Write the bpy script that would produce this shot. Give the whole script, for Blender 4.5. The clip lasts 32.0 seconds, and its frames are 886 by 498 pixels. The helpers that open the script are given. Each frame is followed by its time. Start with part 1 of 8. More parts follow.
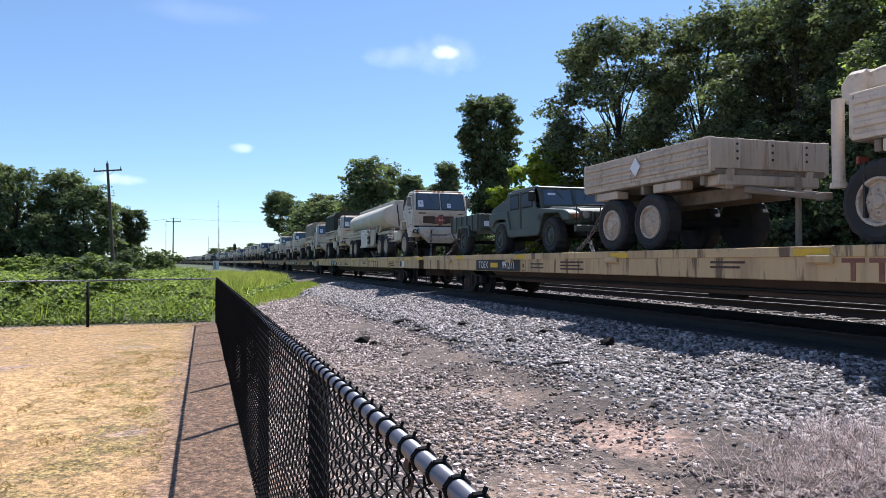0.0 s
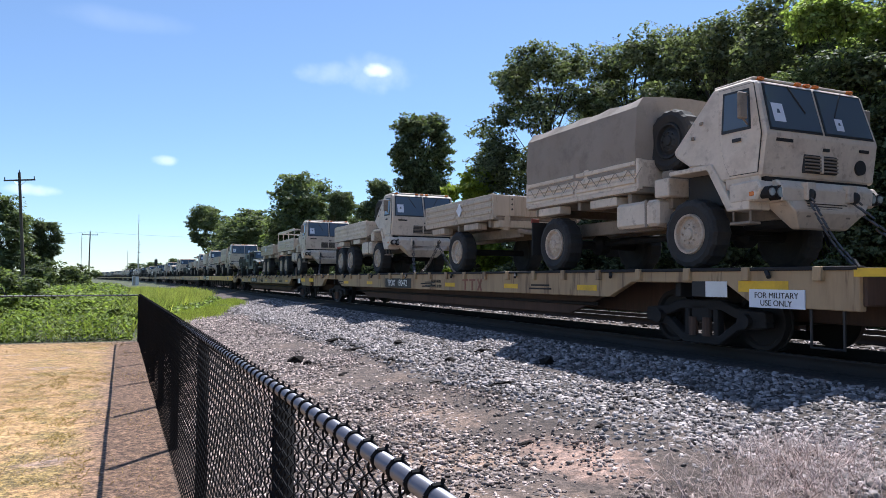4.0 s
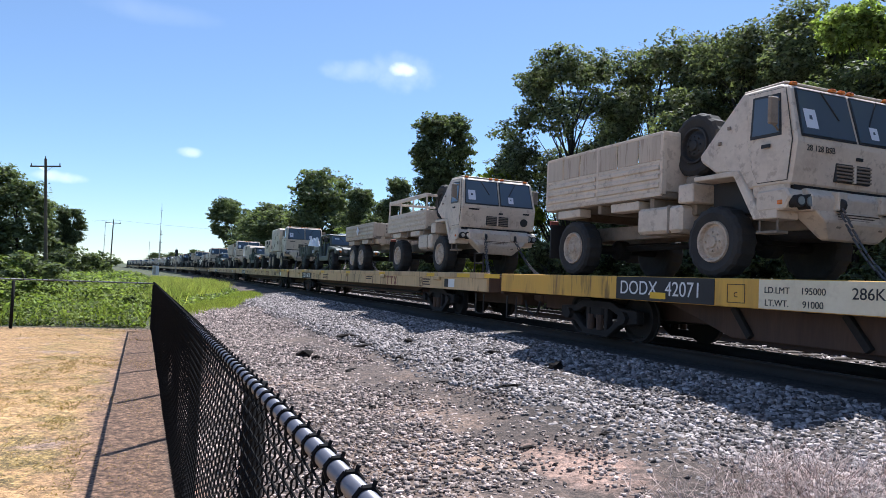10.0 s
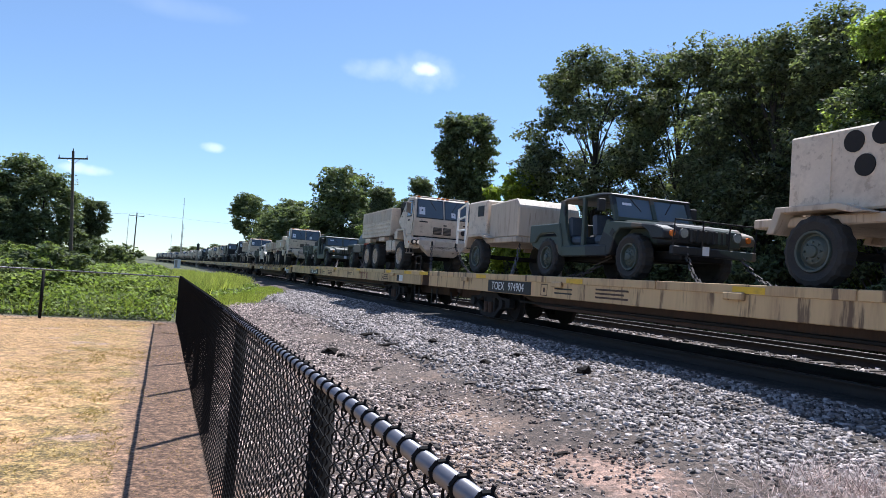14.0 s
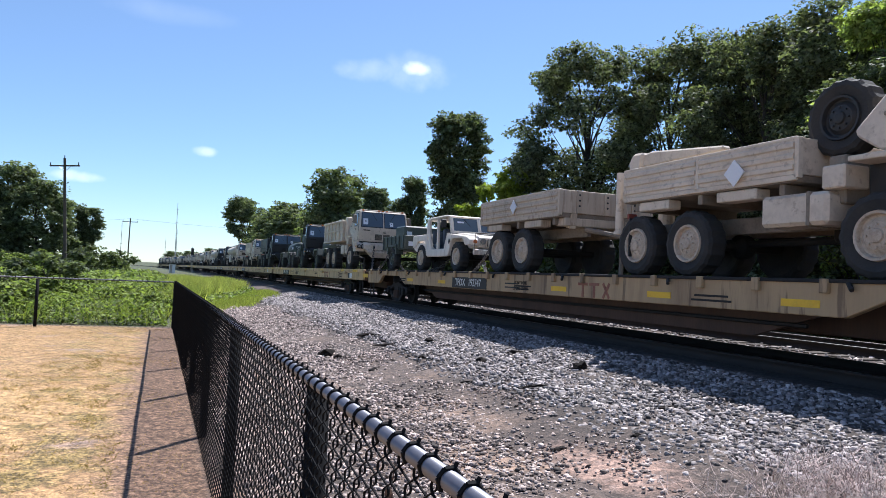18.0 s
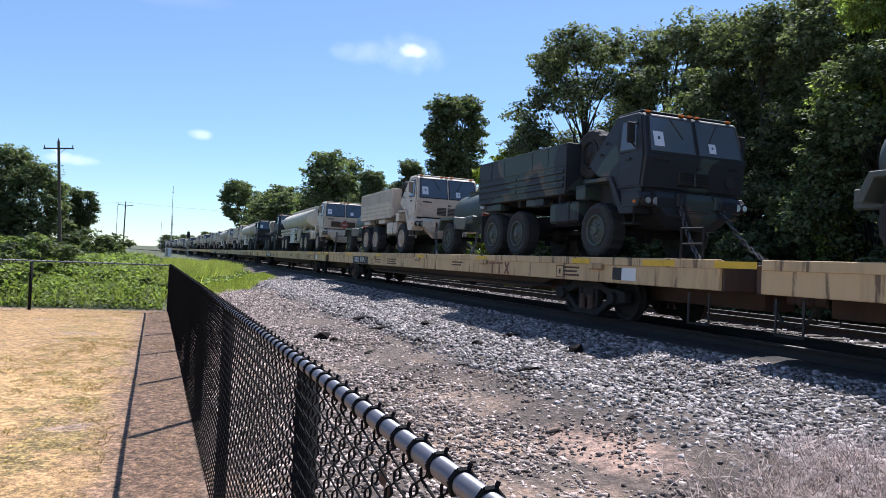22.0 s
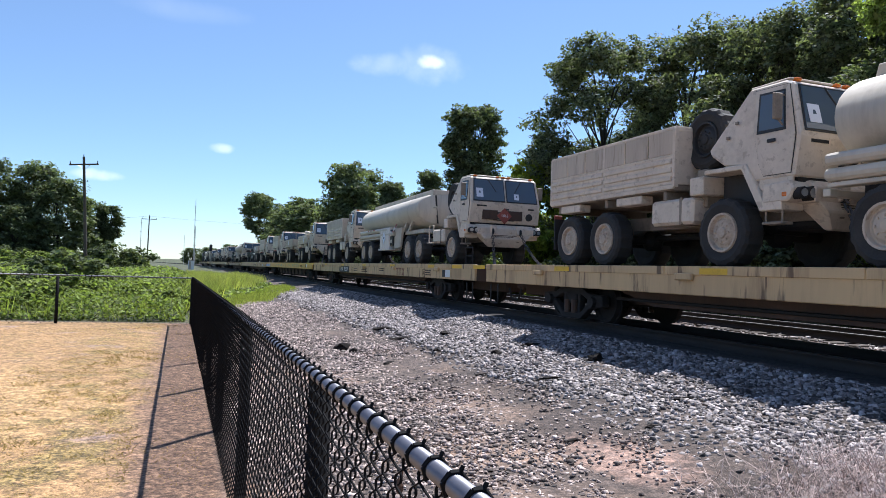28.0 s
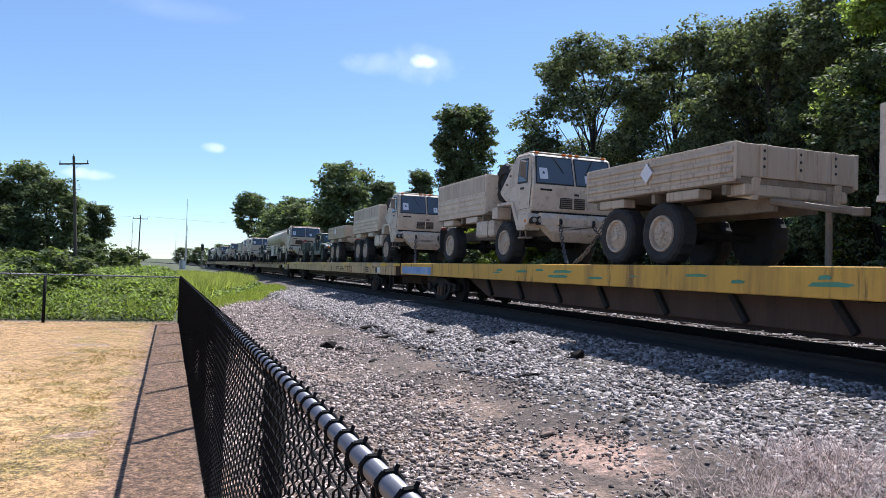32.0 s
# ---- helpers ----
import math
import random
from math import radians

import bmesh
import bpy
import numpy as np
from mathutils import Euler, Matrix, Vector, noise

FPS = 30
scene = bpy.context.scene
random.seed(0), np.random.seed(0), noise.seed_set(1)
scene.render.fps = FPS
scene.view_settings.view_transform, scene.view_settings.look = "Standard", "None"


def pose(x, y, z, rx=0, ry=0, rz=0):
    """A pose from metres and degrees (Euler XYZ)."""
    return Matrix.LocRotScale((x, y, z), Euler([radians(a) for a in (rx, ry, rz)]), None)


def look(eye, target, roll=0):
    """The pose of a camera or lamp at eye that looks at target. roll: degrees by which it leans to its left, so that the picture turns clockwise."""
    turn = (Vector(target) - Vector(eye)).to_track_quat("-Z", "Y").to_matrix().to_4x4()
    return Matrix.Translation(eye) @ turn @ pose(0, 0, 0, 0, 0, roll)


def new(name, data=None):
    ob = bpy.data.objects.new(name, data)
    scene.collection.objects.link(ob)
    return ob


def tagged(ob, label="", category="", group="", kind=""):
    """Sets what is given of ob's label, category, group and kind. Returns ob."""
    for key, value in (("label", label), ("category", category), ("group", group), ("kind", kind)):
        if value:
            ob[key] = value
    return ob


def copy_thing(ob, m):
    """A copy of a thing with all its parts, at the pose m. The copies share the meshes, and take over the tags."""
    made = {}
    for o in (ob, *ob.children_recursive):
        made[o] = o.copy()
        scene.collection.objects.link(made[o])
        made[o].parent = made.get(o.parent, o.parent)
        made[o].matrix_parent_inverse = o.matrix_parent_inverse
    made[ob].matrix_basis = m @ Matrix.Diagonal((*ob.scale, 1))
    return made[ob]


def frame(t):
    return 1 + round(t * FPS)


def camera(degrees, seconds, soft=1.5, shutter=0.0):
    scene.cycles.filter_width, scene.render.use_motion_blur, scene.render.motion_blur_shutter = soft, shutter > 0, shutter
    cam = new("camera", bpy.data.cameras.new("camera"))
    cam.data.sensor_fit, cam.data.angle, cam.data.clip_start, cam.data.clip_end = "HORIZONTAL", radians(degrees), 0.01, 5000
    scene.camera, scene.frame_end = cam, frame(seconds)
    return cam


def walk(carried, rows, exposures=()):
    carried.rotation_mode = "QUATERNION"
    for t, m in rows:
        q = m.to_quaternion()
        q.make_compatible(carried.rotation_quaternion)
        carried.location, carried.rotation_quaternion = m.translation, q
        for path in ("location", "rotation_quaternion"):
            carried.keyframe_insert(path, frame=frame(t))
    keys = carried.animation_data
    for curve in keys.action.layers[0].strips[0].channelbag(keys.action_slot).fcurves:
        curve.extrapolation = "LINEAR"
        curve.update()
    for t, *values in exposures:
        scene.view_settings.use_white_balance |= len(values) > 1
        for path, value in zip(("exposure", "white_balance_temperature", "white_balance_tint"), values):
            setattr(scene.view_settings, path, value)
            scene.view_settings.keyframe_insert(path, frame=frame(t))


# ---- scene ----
cam = camera(64.2, 32.0, soft=0.5)
PATH = [
    (0, (0.222, 0.238, 1.433), (0.236, 2.238, 1.467), -0.20),
    (0.5, (0.256, 0.289, 1.434), (0.321, 2.288, 1.471), -1.40),
    (1, (0.326, 0.375, 1.445), (0.449, 2.370, 1.496), -2.20),
    (1.5, (0.352, 0.429, 1.447), (0.533, 2.420, 1.516), -2.20),
    (2, (0.258, 0.444, 1.464), (0.495, 2.428, 1.550), -2.10),
    (2.5, (0.142, 0.412, 1.464), (0.414, 2.391, 1.563), -2.01),
    (3, (0.102, 0.401, 1.461), (0.377, 2.379, 1.565), -1.61),
    (3.5, (0.107, 0.442, 1.448), (0.361, 2.424, 1.544), -0.91),
    (4, (0.059, 0.420, 1.433), (0.272, 2.407, 1.518), 0.30),
    (4.5, (0.063, 0.433, 1.429), (0.230, 2.424, 1.518), 1.40),
    (6.5, (0.279, 0.436, 1.440), (0.462, 2.417, 1.640), 2.61),
    (7, (0.290, 0.439, 1.444), (0.497, 2.413, 1.690), 2.42),
    (7.5, (0.303, 0.455, 1.440), (0.526, 2.425, 1.701), 2.22),
    (8, (0.313, 0.443, 1.433), (0.531, 2.416, 1.680), 2.21),
    (8.5, (0.278, 0.438, 1.426), (0.470, 2.418, 1.629), 2.21),
    (9, (0.273, 0.426, 1.408), (0.437, 2.414, 1.554), 2.31),
    (9.5, (0.262, 0.461, 1.407), (0.417, 2.453, 1.508), 2.40),
    (10, (0.179, 0.521, 1.408), (0.339, 2.513, 1.494), 2.50),
    (10.5, (0.085, 0.573, 1.409), (0.261, 2.563, 1.496), 2.60),
    (11, (0.051, 0.596, 1.411), (0.249, 2.585, 1.498), 2.80),
    (11.5, (0.039, 0.589, 1.416), (0.245, 2.577, 1.495), 3.10),
    (12, (0.038, 0.600, 1.417), (0.231, 2.589, 1.489), 3.40),
    (12.5, (0.039, 0.624, 1.417), (0.209, 2.616, 1.486), 3.70),
    (13, (0.029, 0.629, 1.407), (0.173, 2.623, 1.486), 4.00),
    (13.5, (0.014, 0.619, 1.409), (0.138, 2.613, 1.495), 4.10),
    (14, (0.005, 0.605, 1.409), (0.113, 2.600, 1.492), 3.90),
    (14.5, (0.005, 0.611, 1.405), (0.108, 2.607, 1.475), 3.60),
    (16.5, (0.013, 0.607, 1.400), (0.117, 2.604, 1.449), 3.60),
    (17, (0.008, 0.586, 1.397), (0.114, 2.582, 1.455), 3.20),
    (17.5, (0.012, 0.580, 1.404), (0.126, 2.576, 1.475), 2.90),
    (18, (0.022, 0.570, 1.410), (0.144, 2.564, 1.491), 2.60),
    (18.5, (0.069, 0.549, 1.400), (0.181, 2.544, 1.481), 2.60),
    (19, (0.147, 0.532, 1.407), (0.240, 2.529, 1.469), 2.50),
    (19.5, (0.192, 0.486, 1.391), (0.274, 2.484, 1.442), 2.50),
    (20, (0.214, 0.439, 1.396), (0.305, 2.436, 1.444), 2.20),
    (20.5, (0.233, 0.450, 1.392), (0.350, 2.446, 1.438), 2.00),
    (21, (0.212, 0.481, 1.388), (0.354, 2.475, 1.430), 2.10),
    (21.5, (0.140, 0.561, 1.403), (0.283, 2.555, 1.442), 2.30),
    (22, (0.036, 0.627, 1.400), (0.170, 2.623, 1.435), 2.60),
    (22.5, (0.005, 0.665, 1.397), (0.129, 2.661, 1.421), 2.90),
    (23, (-0.017, 0.653, 1.403), (0.098, 2.650, 1.415), 2.90),
    (23.5, (-0.019, 0.634, 1.387), (0.080, 2.631, 1.395), 3.00),
    (24, (-0.018, 0.644, 1.405), (0.066, 2.643, 1.413), 2.80),
    (24.5, (-0.008, 0.652, 1.395), (0.071, 2.650, 1.416), 2.70),
    (25, (-0.020, 0.620, 1.403), (0.064, 2.618, 1.442), 2.50),
    (25.5, (-0.019, 0.615, 1.409), (0.066, 2.612, 1.461), 2.30),
    (26, (-0.016, 0.617, 1.399), (0.065, 2.614, 1.455), 2.20),
    (26.5, (-0.033, 0.600, 1.407), (0.041, 2.597, 1.460), 2.20),
    (28.5, (0.131, 0.535, 1.404), (0.213, 2.533, 1.469), 1.80),
    (29, (0.180, 0.483, 1.399), (0.281, 2.479, 1.469), 1.70),
    (29.5, (0.203, 0.473, 1.403), (0.317, 2.469, 1.479), 1.50),
    (30, (0.196, 0.459, 1.403), (0.309, 2.455, 1.479), 1.60),
    (30.5, (0.205, 0.465, 1.407), (0.315, 2.461, 1.477), 1.60),
    (31, (0.204, 0.458, 1.397), (0.308, 2.454, 1.464), 1.80),
    (31.5, (0.204, 0.444, 1.395), (0.304, 2.441, 1.460), 1.90),
    (32, (0.211, 0.454, 1.395), (0.307, 2.451, 1.455), 1.90),
]
walk(cam, [(t, look(eye, target, roll)) for t, eye, target, roll in PATH], exposures=((0, 0.78, 6000, 12), (32, 0.78, 6000, 12)))

# ---- light ----
SUN = Vector((0.28, 0.56, 1.0)).normalized()
sun = new("sun", bpy.data.lights.new("sun", "SUN"))
sun.data.energy, sun.data.angle, sun.data.color = 4.8, radians(0.55), (1.0, 0.965, 0.91)
sun.matrix_world = look(SUN * 50, (0, 0, 0))


def sky_world():
    w = bpy.data.worlds.new("sky")
    scene.world = w
    w.use_nodes = True
    nt = w.node_tree
    nt.nodes.clear()
    N, Lk = nt.nodes.new, nt.links.new
    out, bg, sky = N("ShaderNodeOutputWorld"), N("ShaderNodeBackground"), N("ShaderNodeTexSky")
    sky.sky_type, sky.sun_disc = "NISHITA", False
    sky.sun_elevation, sky.sun_rotation = math.asin(SUN.z), math.atan2(SUN.x, SUN.y)
    sky.air_density, sky.dust_density, sky.ozone_density, sky.altitude = 1.0, 0.14, 2.8, 650
    bg.inputs["Strength"].default_value = 0.091
    co = N("ShaderNodeTexCoord")
    total = None
    # cumulus puffs and thin wisps: direction (azimuth from +y to the right, elevation), half size in degrees, density
    for az, el, wd, ht, dens in ((0.6, 16.5, 1.2, 0.6, 0.95), (-24.2, 6.1, 1.5, 0.36, 0.5), (-15.6, 8.8, 0.9, 0.35, 0.45), (-2.5, 16.2, 3.0, 0.8, 0.22), (0.4, 16.3, 2.6, 1.3, 0.25), (-13.2, 22.5, 1.3, 0.8, 0.7), (-14.5, 23.2, 4.5, 1.6, 0.22), (-33.6, 18.6, 1.0, 0.4, 0.3),
                                 (-19.0, 18.6, 4.0, 0.8, 0.10), (40.0, 24.0, 4.0, 1.2, 0.5), (80.0, 30.0, 9.0, 3.0, 0.7), (150.0, 25.0, 8.0, 3.0, 0.7), (-120.0, 30.0, 9.0, 3.0, 0.7)):
        d = Vector((math.sin(radians(az)) * math.cos(radians(el)), math.cos(radians(az)) * math.cos(radians(el)), math.sin(radians(el))))
        r = Vector((d.y, -d.x, 0)).normalized()
        u = r.cross(d)
        acc = None
        for ax, size in ((r, wd), (u, ht)):
            dot = N("ShaderNodeVectorMath")
            dot.operation = "DOT_PRODUCT"
            Lk(co.outputs["Generated"], dot.inputs[0])
            dot.inputs[1].default_value = ax
            m = N("ShaderNodeMath")
            m.operation, m.inputs[1].default_value = "MULTIPLY_ADD", 1.0 / math.sin(radians(size))
            m.inputs[2].default_value = -d.dot(ax) / math.sin(radians(size))
            Lk(dot.outputs["Value"], m.inputs[0])
            sq = N("ShaderNodeMath")
            sq.operation, sq.inputs[1].default_value = "POWER", 2.0
            ab = N("ShaderNodeMath")
            ab.operation = "ABSOLUTE"
            Lk(m.outputs[0], ab.inputs[0])
            Lk(ab.outputs[0], sq.inputs[0])
            if acc is None:
                acc = sq
            else:
                s = N("ShaderNodeMath")
                s.operation = "ADD"
                Lk(acc.outputs[0], s.inputs[0])
                Lk(sq.outputs[0], s.inputs[1])
                acc = s
        nz = N("ShaderNodeTexNoise")
        nz.inputs["Scale"].default_value, nz.inputs["Detail"].default_value = 34.0 if wd < 4 else 14.0, 6.0
        Lk(co.outputs["Generated"], nz.inputs["Vector"])
        k = N("ShaderNodeMath")
        k.operation, k.inputs[1].default_value, k.inputs[2].default_value = "MULTIPLY_ADD", 3.0, -1.5
        Lk(nz.outputs["Fac"], k.inputs[0])
        a2 = N("ShaderNodeMath")
        a2.operation = "ADD"
        Lk(acc.outputs[0], a2.inputs[0])
        Lk(k.outputs[0], a2.inputs[1])
        rng = N("ShaderNodeMapRange")
        rng.interpolation_type = "SMOOTHSTEP"
        rng.inputs["From Min"].default_value, rng.inputs["From Max"].default_value = 1.7, -0.9
        rng.inputs["To Min"].default_value, rng.inputs["To Max"].default_value = 0.0, dens
        Lk(a2.outputs[0], rng.inputs["Value"])
        near_d = N("ShaderNodeVectorMath")
        near_d.operation = "DOT_PRODUCT"
        Lk(co.outputs["Generated"], near_d.inputs[0])
        near_d.inputs[1].default_value = d
        gate = N("ShaderNodeMath")
        gate.operation, gate.inputs[1].default_value = "GREATER_THAN", 0.5
        Lk(near_d.outputs["Value"], gate.inputs[0])
        mul = N("ShaderNodeMath")
        mul.operation = "MULTIPLY"
        Lk(rng.outputs[0], mul.inputs[0])
        Lk(gate.outputs[0], mul.inputs[1])
        if total is None:
            total = mul
        else:
            mx = N("ShaderNodeMath")
            mx.operation = "MAXIMUM"
            Lk(total.outputs[0], mx.inputs[0])
            Lk(mul.outputs[0], mx.inputs[1])
            total = mx
    mix = N("ShaderNodeMix")
    mix.data_type = "RGBA"
    Lk(total.outputs[0], mix.inputs["Factor"])
    # thin haze: the lowest band of sky is a little deeper blue than clear air gives
    axis = N("ShaderNodeSeparateXYZ")
    Lk(co.outputs["Generated"], axis.inputs[0])
    low = N("ShaderNodeMapRange")
    low.interpolation_type = "SMOOTHSTEP"
    low.inputs["From Min"].default_value, low.inputs["From Max"].default_value = 0.0, 0.42
    low.inputs["To Min"].default_value, low.inputs["To Max"].default_value = 1.0, 0.0
    Lk(axis.outputs["Z"], low.inputs["Value"])
    haze = N("ShaderNodeMix")
    haze.data_type, haze.blend_type = "RGBA", "MULTIPLY"
    haze.inputs["B"].default_value = (0.80, 0.885, 0.96, 1)
    Lk(low.outputs[0], haze.inputs["Factor"])
    Lk(sky.outputs[0], haze.inputs["A"])
    Lk(haze.outputs["Result"], mix.inputs["A"])
    mix.inputs["B"].default_value = (9.5, 9.7, 10.0, 1)
    Lk(mix.outputs["Result"], bg.inputs["Color"])
    Lk(bg.outputs[0], out.inputs["Surface"])


sky_world()


# ---- materials ----
def material(name, a, b=None, rough=0.6, metal=0.0, coarse=1.5, fine=30.0, bump=0.15, spread=0.5, dirt=None, dirt_amount=0.0, spec=0.5, vary=0.0, streak=False, chips=None, chip_amount=0.0):
    """Two-scale mottled surface: a and b mixed by a coarse and a fine noise, dirt patches on top."""
    m = bpy.data.materials.new(name)
    m.use_nodes = True
    nt = m.node_tree
    N, Lk = nt.nodes.new, nt.links.new
    bs = nt.nodes["Principled BSDF"]
    bs.inputs["Roughness"].default_value, bs.inputs["Metallic"].default_value = rough, metal
    bs.inputs["Specular IOR Level"].default_value = spec
    b = b or tuple(c * 0.8 for c in a)
    co = N("ShaderNodeTexCoord")
    vec = co.outputs["Object"]
    info = N("ShaderNodeObjectInfo")
    off = N("ShaderNodeVectorMath")
    off.operation = "MULTIPLY_ADD"
    Lk(info.outputs["Random"], off.inputs[0])
    off.inputs[1].default_value = (37, 53, 71)
    if streak:
        mp = N("ShaderNodeMapping")
        mp.inputs["Scale"].default_value = (1, 1, 0.12)
        Lk(vec, mp.inputs["Vector"])
        Lk(mp.outputs[0], off.inputs[2])
    else:
        Lk(vec, off.inputs[2])
    n1, n2 = N("ShaderNodeTexNoise"), N("ShaderNodeTexNoise")
    for n, sc in ((n1, coarse), (n2, fine)):
        n.inputs["Scale"].default_value, n.inputs["Detail"].default_value = sc, 5.0
        Lk(off.outputs[0], n.inputs["Vector"])
    add = N("ShaderNodeMath")
    add.operation = "MULTIPLY_ADD"
    Lk(n2.outputs["Fac"], add.inputs[0])
    add.inputs[1].default_value = 0.5
    Lk(n1.outputs["Fac"], add.inputs[2])
    rng = N("ShaderNodeMapRange")
    rng.inputs["From Min"].default_value, rng.inputs["From Max"].default_value = 0.75 - spread * 0.5, 0.75 + spread * 0.5
    Lk(add.outputs[0], rng.inputs["Value"])
    mix = N("ShaderNodeMix")
    mix.data_type = "RGBA"
    mix.inputs["A"].default_value, mix.inputs["B"].default_value = (*a, 1), (*b, 1)
    Lk(rng.outputs[0], mix.inputs["Factor"])
    col = mix.outputs["Result"]
    if dirt:
        n3 = N("ShaderNodeTexNoise")
        n3.inputs["Scale"].default_value, n3.inputs["Detail"].default_value, n3.inputs["Roughness"].default_value = coarse * 2.3, 8.0, 0.7
        Lk(off.outputs[0], n3.inputs["Vector"])
        r3 = N("ShaderNodeMapRange")
        r3.inputs["From Min"].default_value, r3.inputs["From Max"].default_value, r3.inputs["To Max"].default_value = 0.5, 0.72, dirt_amount
        Lk(n3.outputs["Fac"], r3.inputs["Value"])
        mx = N("ShaderNodeMix")
        mx.data_type = "RGBA"
        mx.inputs["B"].default_value = (*dirt, 1)
        Lk(r3.outputs[0], mx.inputs["Factor"])
        Lk(col, mx.inputs["A"])
        col = mx.outputs["Result"]
    if chips:
        n4 = N("ShaderNodeTexNoise")
        n4.inputs["Scale"].default_value, n4.inputs["Detail"].default_value, n4.inputs["Roughness"].default_value = coarse * 6.0, 5.0, 0.62
        Lk(off.outputs[0], n4.inputs["Vector"])
        r4 = N("ShaderNodeMapRange")
        r4.inputs["From Min"].default_value, r4.inputs["From Max"].default_value, r4.inputs["To Max"].default_value = 0.57, 0.64, chip_amount
        Lk(n4.outputs["Fac"], r4.inputs["Value"])
        mx = N("ShaderNodeMix")
        mx.data_type = "RGBA"
        mx.inputs["B"].default_value = (*chips, 1)
        Lk(r4.outputs[0], mx.inputs["Factor"])
        Lk(col, mx.inputs["A"])
        col = mx.outputs["Result"]
    if vary:
        hsv = N("ShaderNodeHueSaturation")
        geo = N("ShaderNodeNewGeometry")
        v = N("ShaderNodeMapRange")
        v.inputs["To Min"].default_value, v.inputs["To Max"].default_value = 1 - vary, 1 + vary
        Lk(geo.outputs["Random Per Island"], v.inputs["Value"])
        Lk(v.outputs[0], hsv.inputs["Value"])
        Lk(col, hsv.inputs["Color"])
        col = hsv.outputs["Color"]
    Lk(col, bs.inputs["Base Color"])
    if bump:
        bp = N("ShaderNodeBump")
        bp.inputs["Strength"].default_value, bp.inputs["Distance"].default_value = bump, 0.02
        Lk(n2.outputs["Fac"], bp.inputs["Height"])
        Lk(bp.outputs[0], bs.inputs["Normal"])
    return m


def glass_dark(name, tint, rough=0.04):
    m = bpy.data.materials.new(name)
    m.use_nodes = True
    bs = m.node_tree.nodes["Principled BSDF"]
    bs.inputs["Base Color"].default_value = (*tint, 1)
    bs.inputs["Roughness"].default_value, bs.inputs["Transmission Weight"].default_value, bs.inputs["IOR"].default_value = rough, 0.3, 1.5
    return m


def camo(name, cols, scale=0.9, rough=0.55):
    m = material(name, cols[0], rough=rough)
    nt = m.node_tree
    N, Lk = nt.nodes.new, nt.links.new
    bs = nt.nodes["Principled BSDF"]
    co = N("ShaderNodeTexCoord")
    geo = N("ShaderNodeObjectInfo")
    prev = None
    for i, c in enumerate(cols[1:]):
        mp = N("ShaderNodeMapping")
        mp.inputs["Location"].default_value = (7.3 * i, 3.1 * i, 11.7 * i)
        Lk(co.outputs["Object"], mp.inputs["Vector"])
        n = N("ShaderNodeTexNoise")
        n.inputs["Scale"].default_value, n.inputs["Detail"].default_value, n.inputs["Distortion"].default_value = scale, 0.6, 0.5
        Lk(mp.outputs[0], n.inputs["Vector"])
        r = N("ShaderNodeMapRange")
        r.inputs["From Min"].default_value, r.inputs["From Max"].default_value = 0.535, 0.55
        Lk(n.outputs["Fac"], r.inputs["Value"])
        mx = N("ShaderNodeMix")
        mx.data_type = "RGBA"
        mx.inputs["B"].default_value = (*c, 1)
        Lk(r.outputs[0], mx.inputs["Factor"])
        if prev is None:
            mx.inputs["A"].default_value = (*cols[0], 1)
        else:
            Lk(prev, mx.inputs["A"])
        prev = mx.outputs["Result"]
    Lk(prev, bs.inputs["Base Color"])
    return m


TAN = material("desert_tan_paint", (0.73, 0.62, 0.50), (0.60, 0.50, 0.395), rough=0.55, coarse=1.2, fine=18, bump=0.05, dirt=(0.28, 0.20, 0.14), dirt_amount=0.45, chips=(0.26, 0.18, 0.125), chip_amount=0.4)
TAN_WORN = material("worn_tan_paint", (0.59, 0.49, 0.38), (0.47, 0.38, 0.29), rough=0.55, coarse=1.6, fine=20, bump=0.05, dirt=(0.20, 0.13, 0.09), dirt_amount=0.55, streak=True, chips=(0.20, 0.12, 0.08), chip_amount=0.45)
TANK_TAN = material("dusty_tank_paint", (0.60, 0.535, 0.44), (0.50, 0.44, 0.355), rough=0.6, coarse=0.8, fine=14, bump=0.04, dirt=(0.22, 0.17, 0.12), dirt_amount=0.5, streak=True)
TAN_PALE = material("sun_bleached_tan_paint", (0.80, 0.73, 0.65), (0.70, 0.63, 0.54), rough=0.55, coarse=1.4, fine=18, bump=0.04, dirt=(0.30, 0.21, 0.15), dirt_amount=0.4, streak=True, chips=(0.22, 0.12, 0.08), chip_amount=0.35)
SEAT = material("blue_grey_seat_cloth", (0.085, 0.115, 0.15), (0.06, 0.08, 0.11), rough=0.9, fine=60)
# darker copy of the tan paint: under-bed shade in the colour, plus dirt
TAN_DIM = material("shade_toned_tan_paint", (0.30, 0.245, 0.19), (0.19, 0.15, 0.115), rough=0.75, dirt=(0.10, 0.075, 0.055), dirt_amount=0.7)
OLIVE = material("olive_green_paint", (0.072, 0.088, 0.074), (0.05, 0.062, 0.052), rough=0.5, coarse=1.2, bump=0.04, dirt=(0.1, 0.085, 0.06), dirt_amount=0.4)
CAMO = camo("woodland_camouflage", ((0.048, 0.066, 0.055), (0.11, 0.086, 0.06), (0.018, 0.02, 0.024)), 0.75)
TANK_CAMO = camo("tan_tank_camouflage", ((0.30, 0.235, 0.14), (0.06, 0.075, 0.06), (0.02, 0.022, 0.027)), 0.7)
CANVAS_TAN = material("tan_canvas", (0.33, 0.28, 0.235), (0.26, 0.22, 0.18), rough=0.95, coarse=1.0, fine=90, bump=0.3, dirt=(0.13, 0.11, 0.09), dirt_amount=0.5)
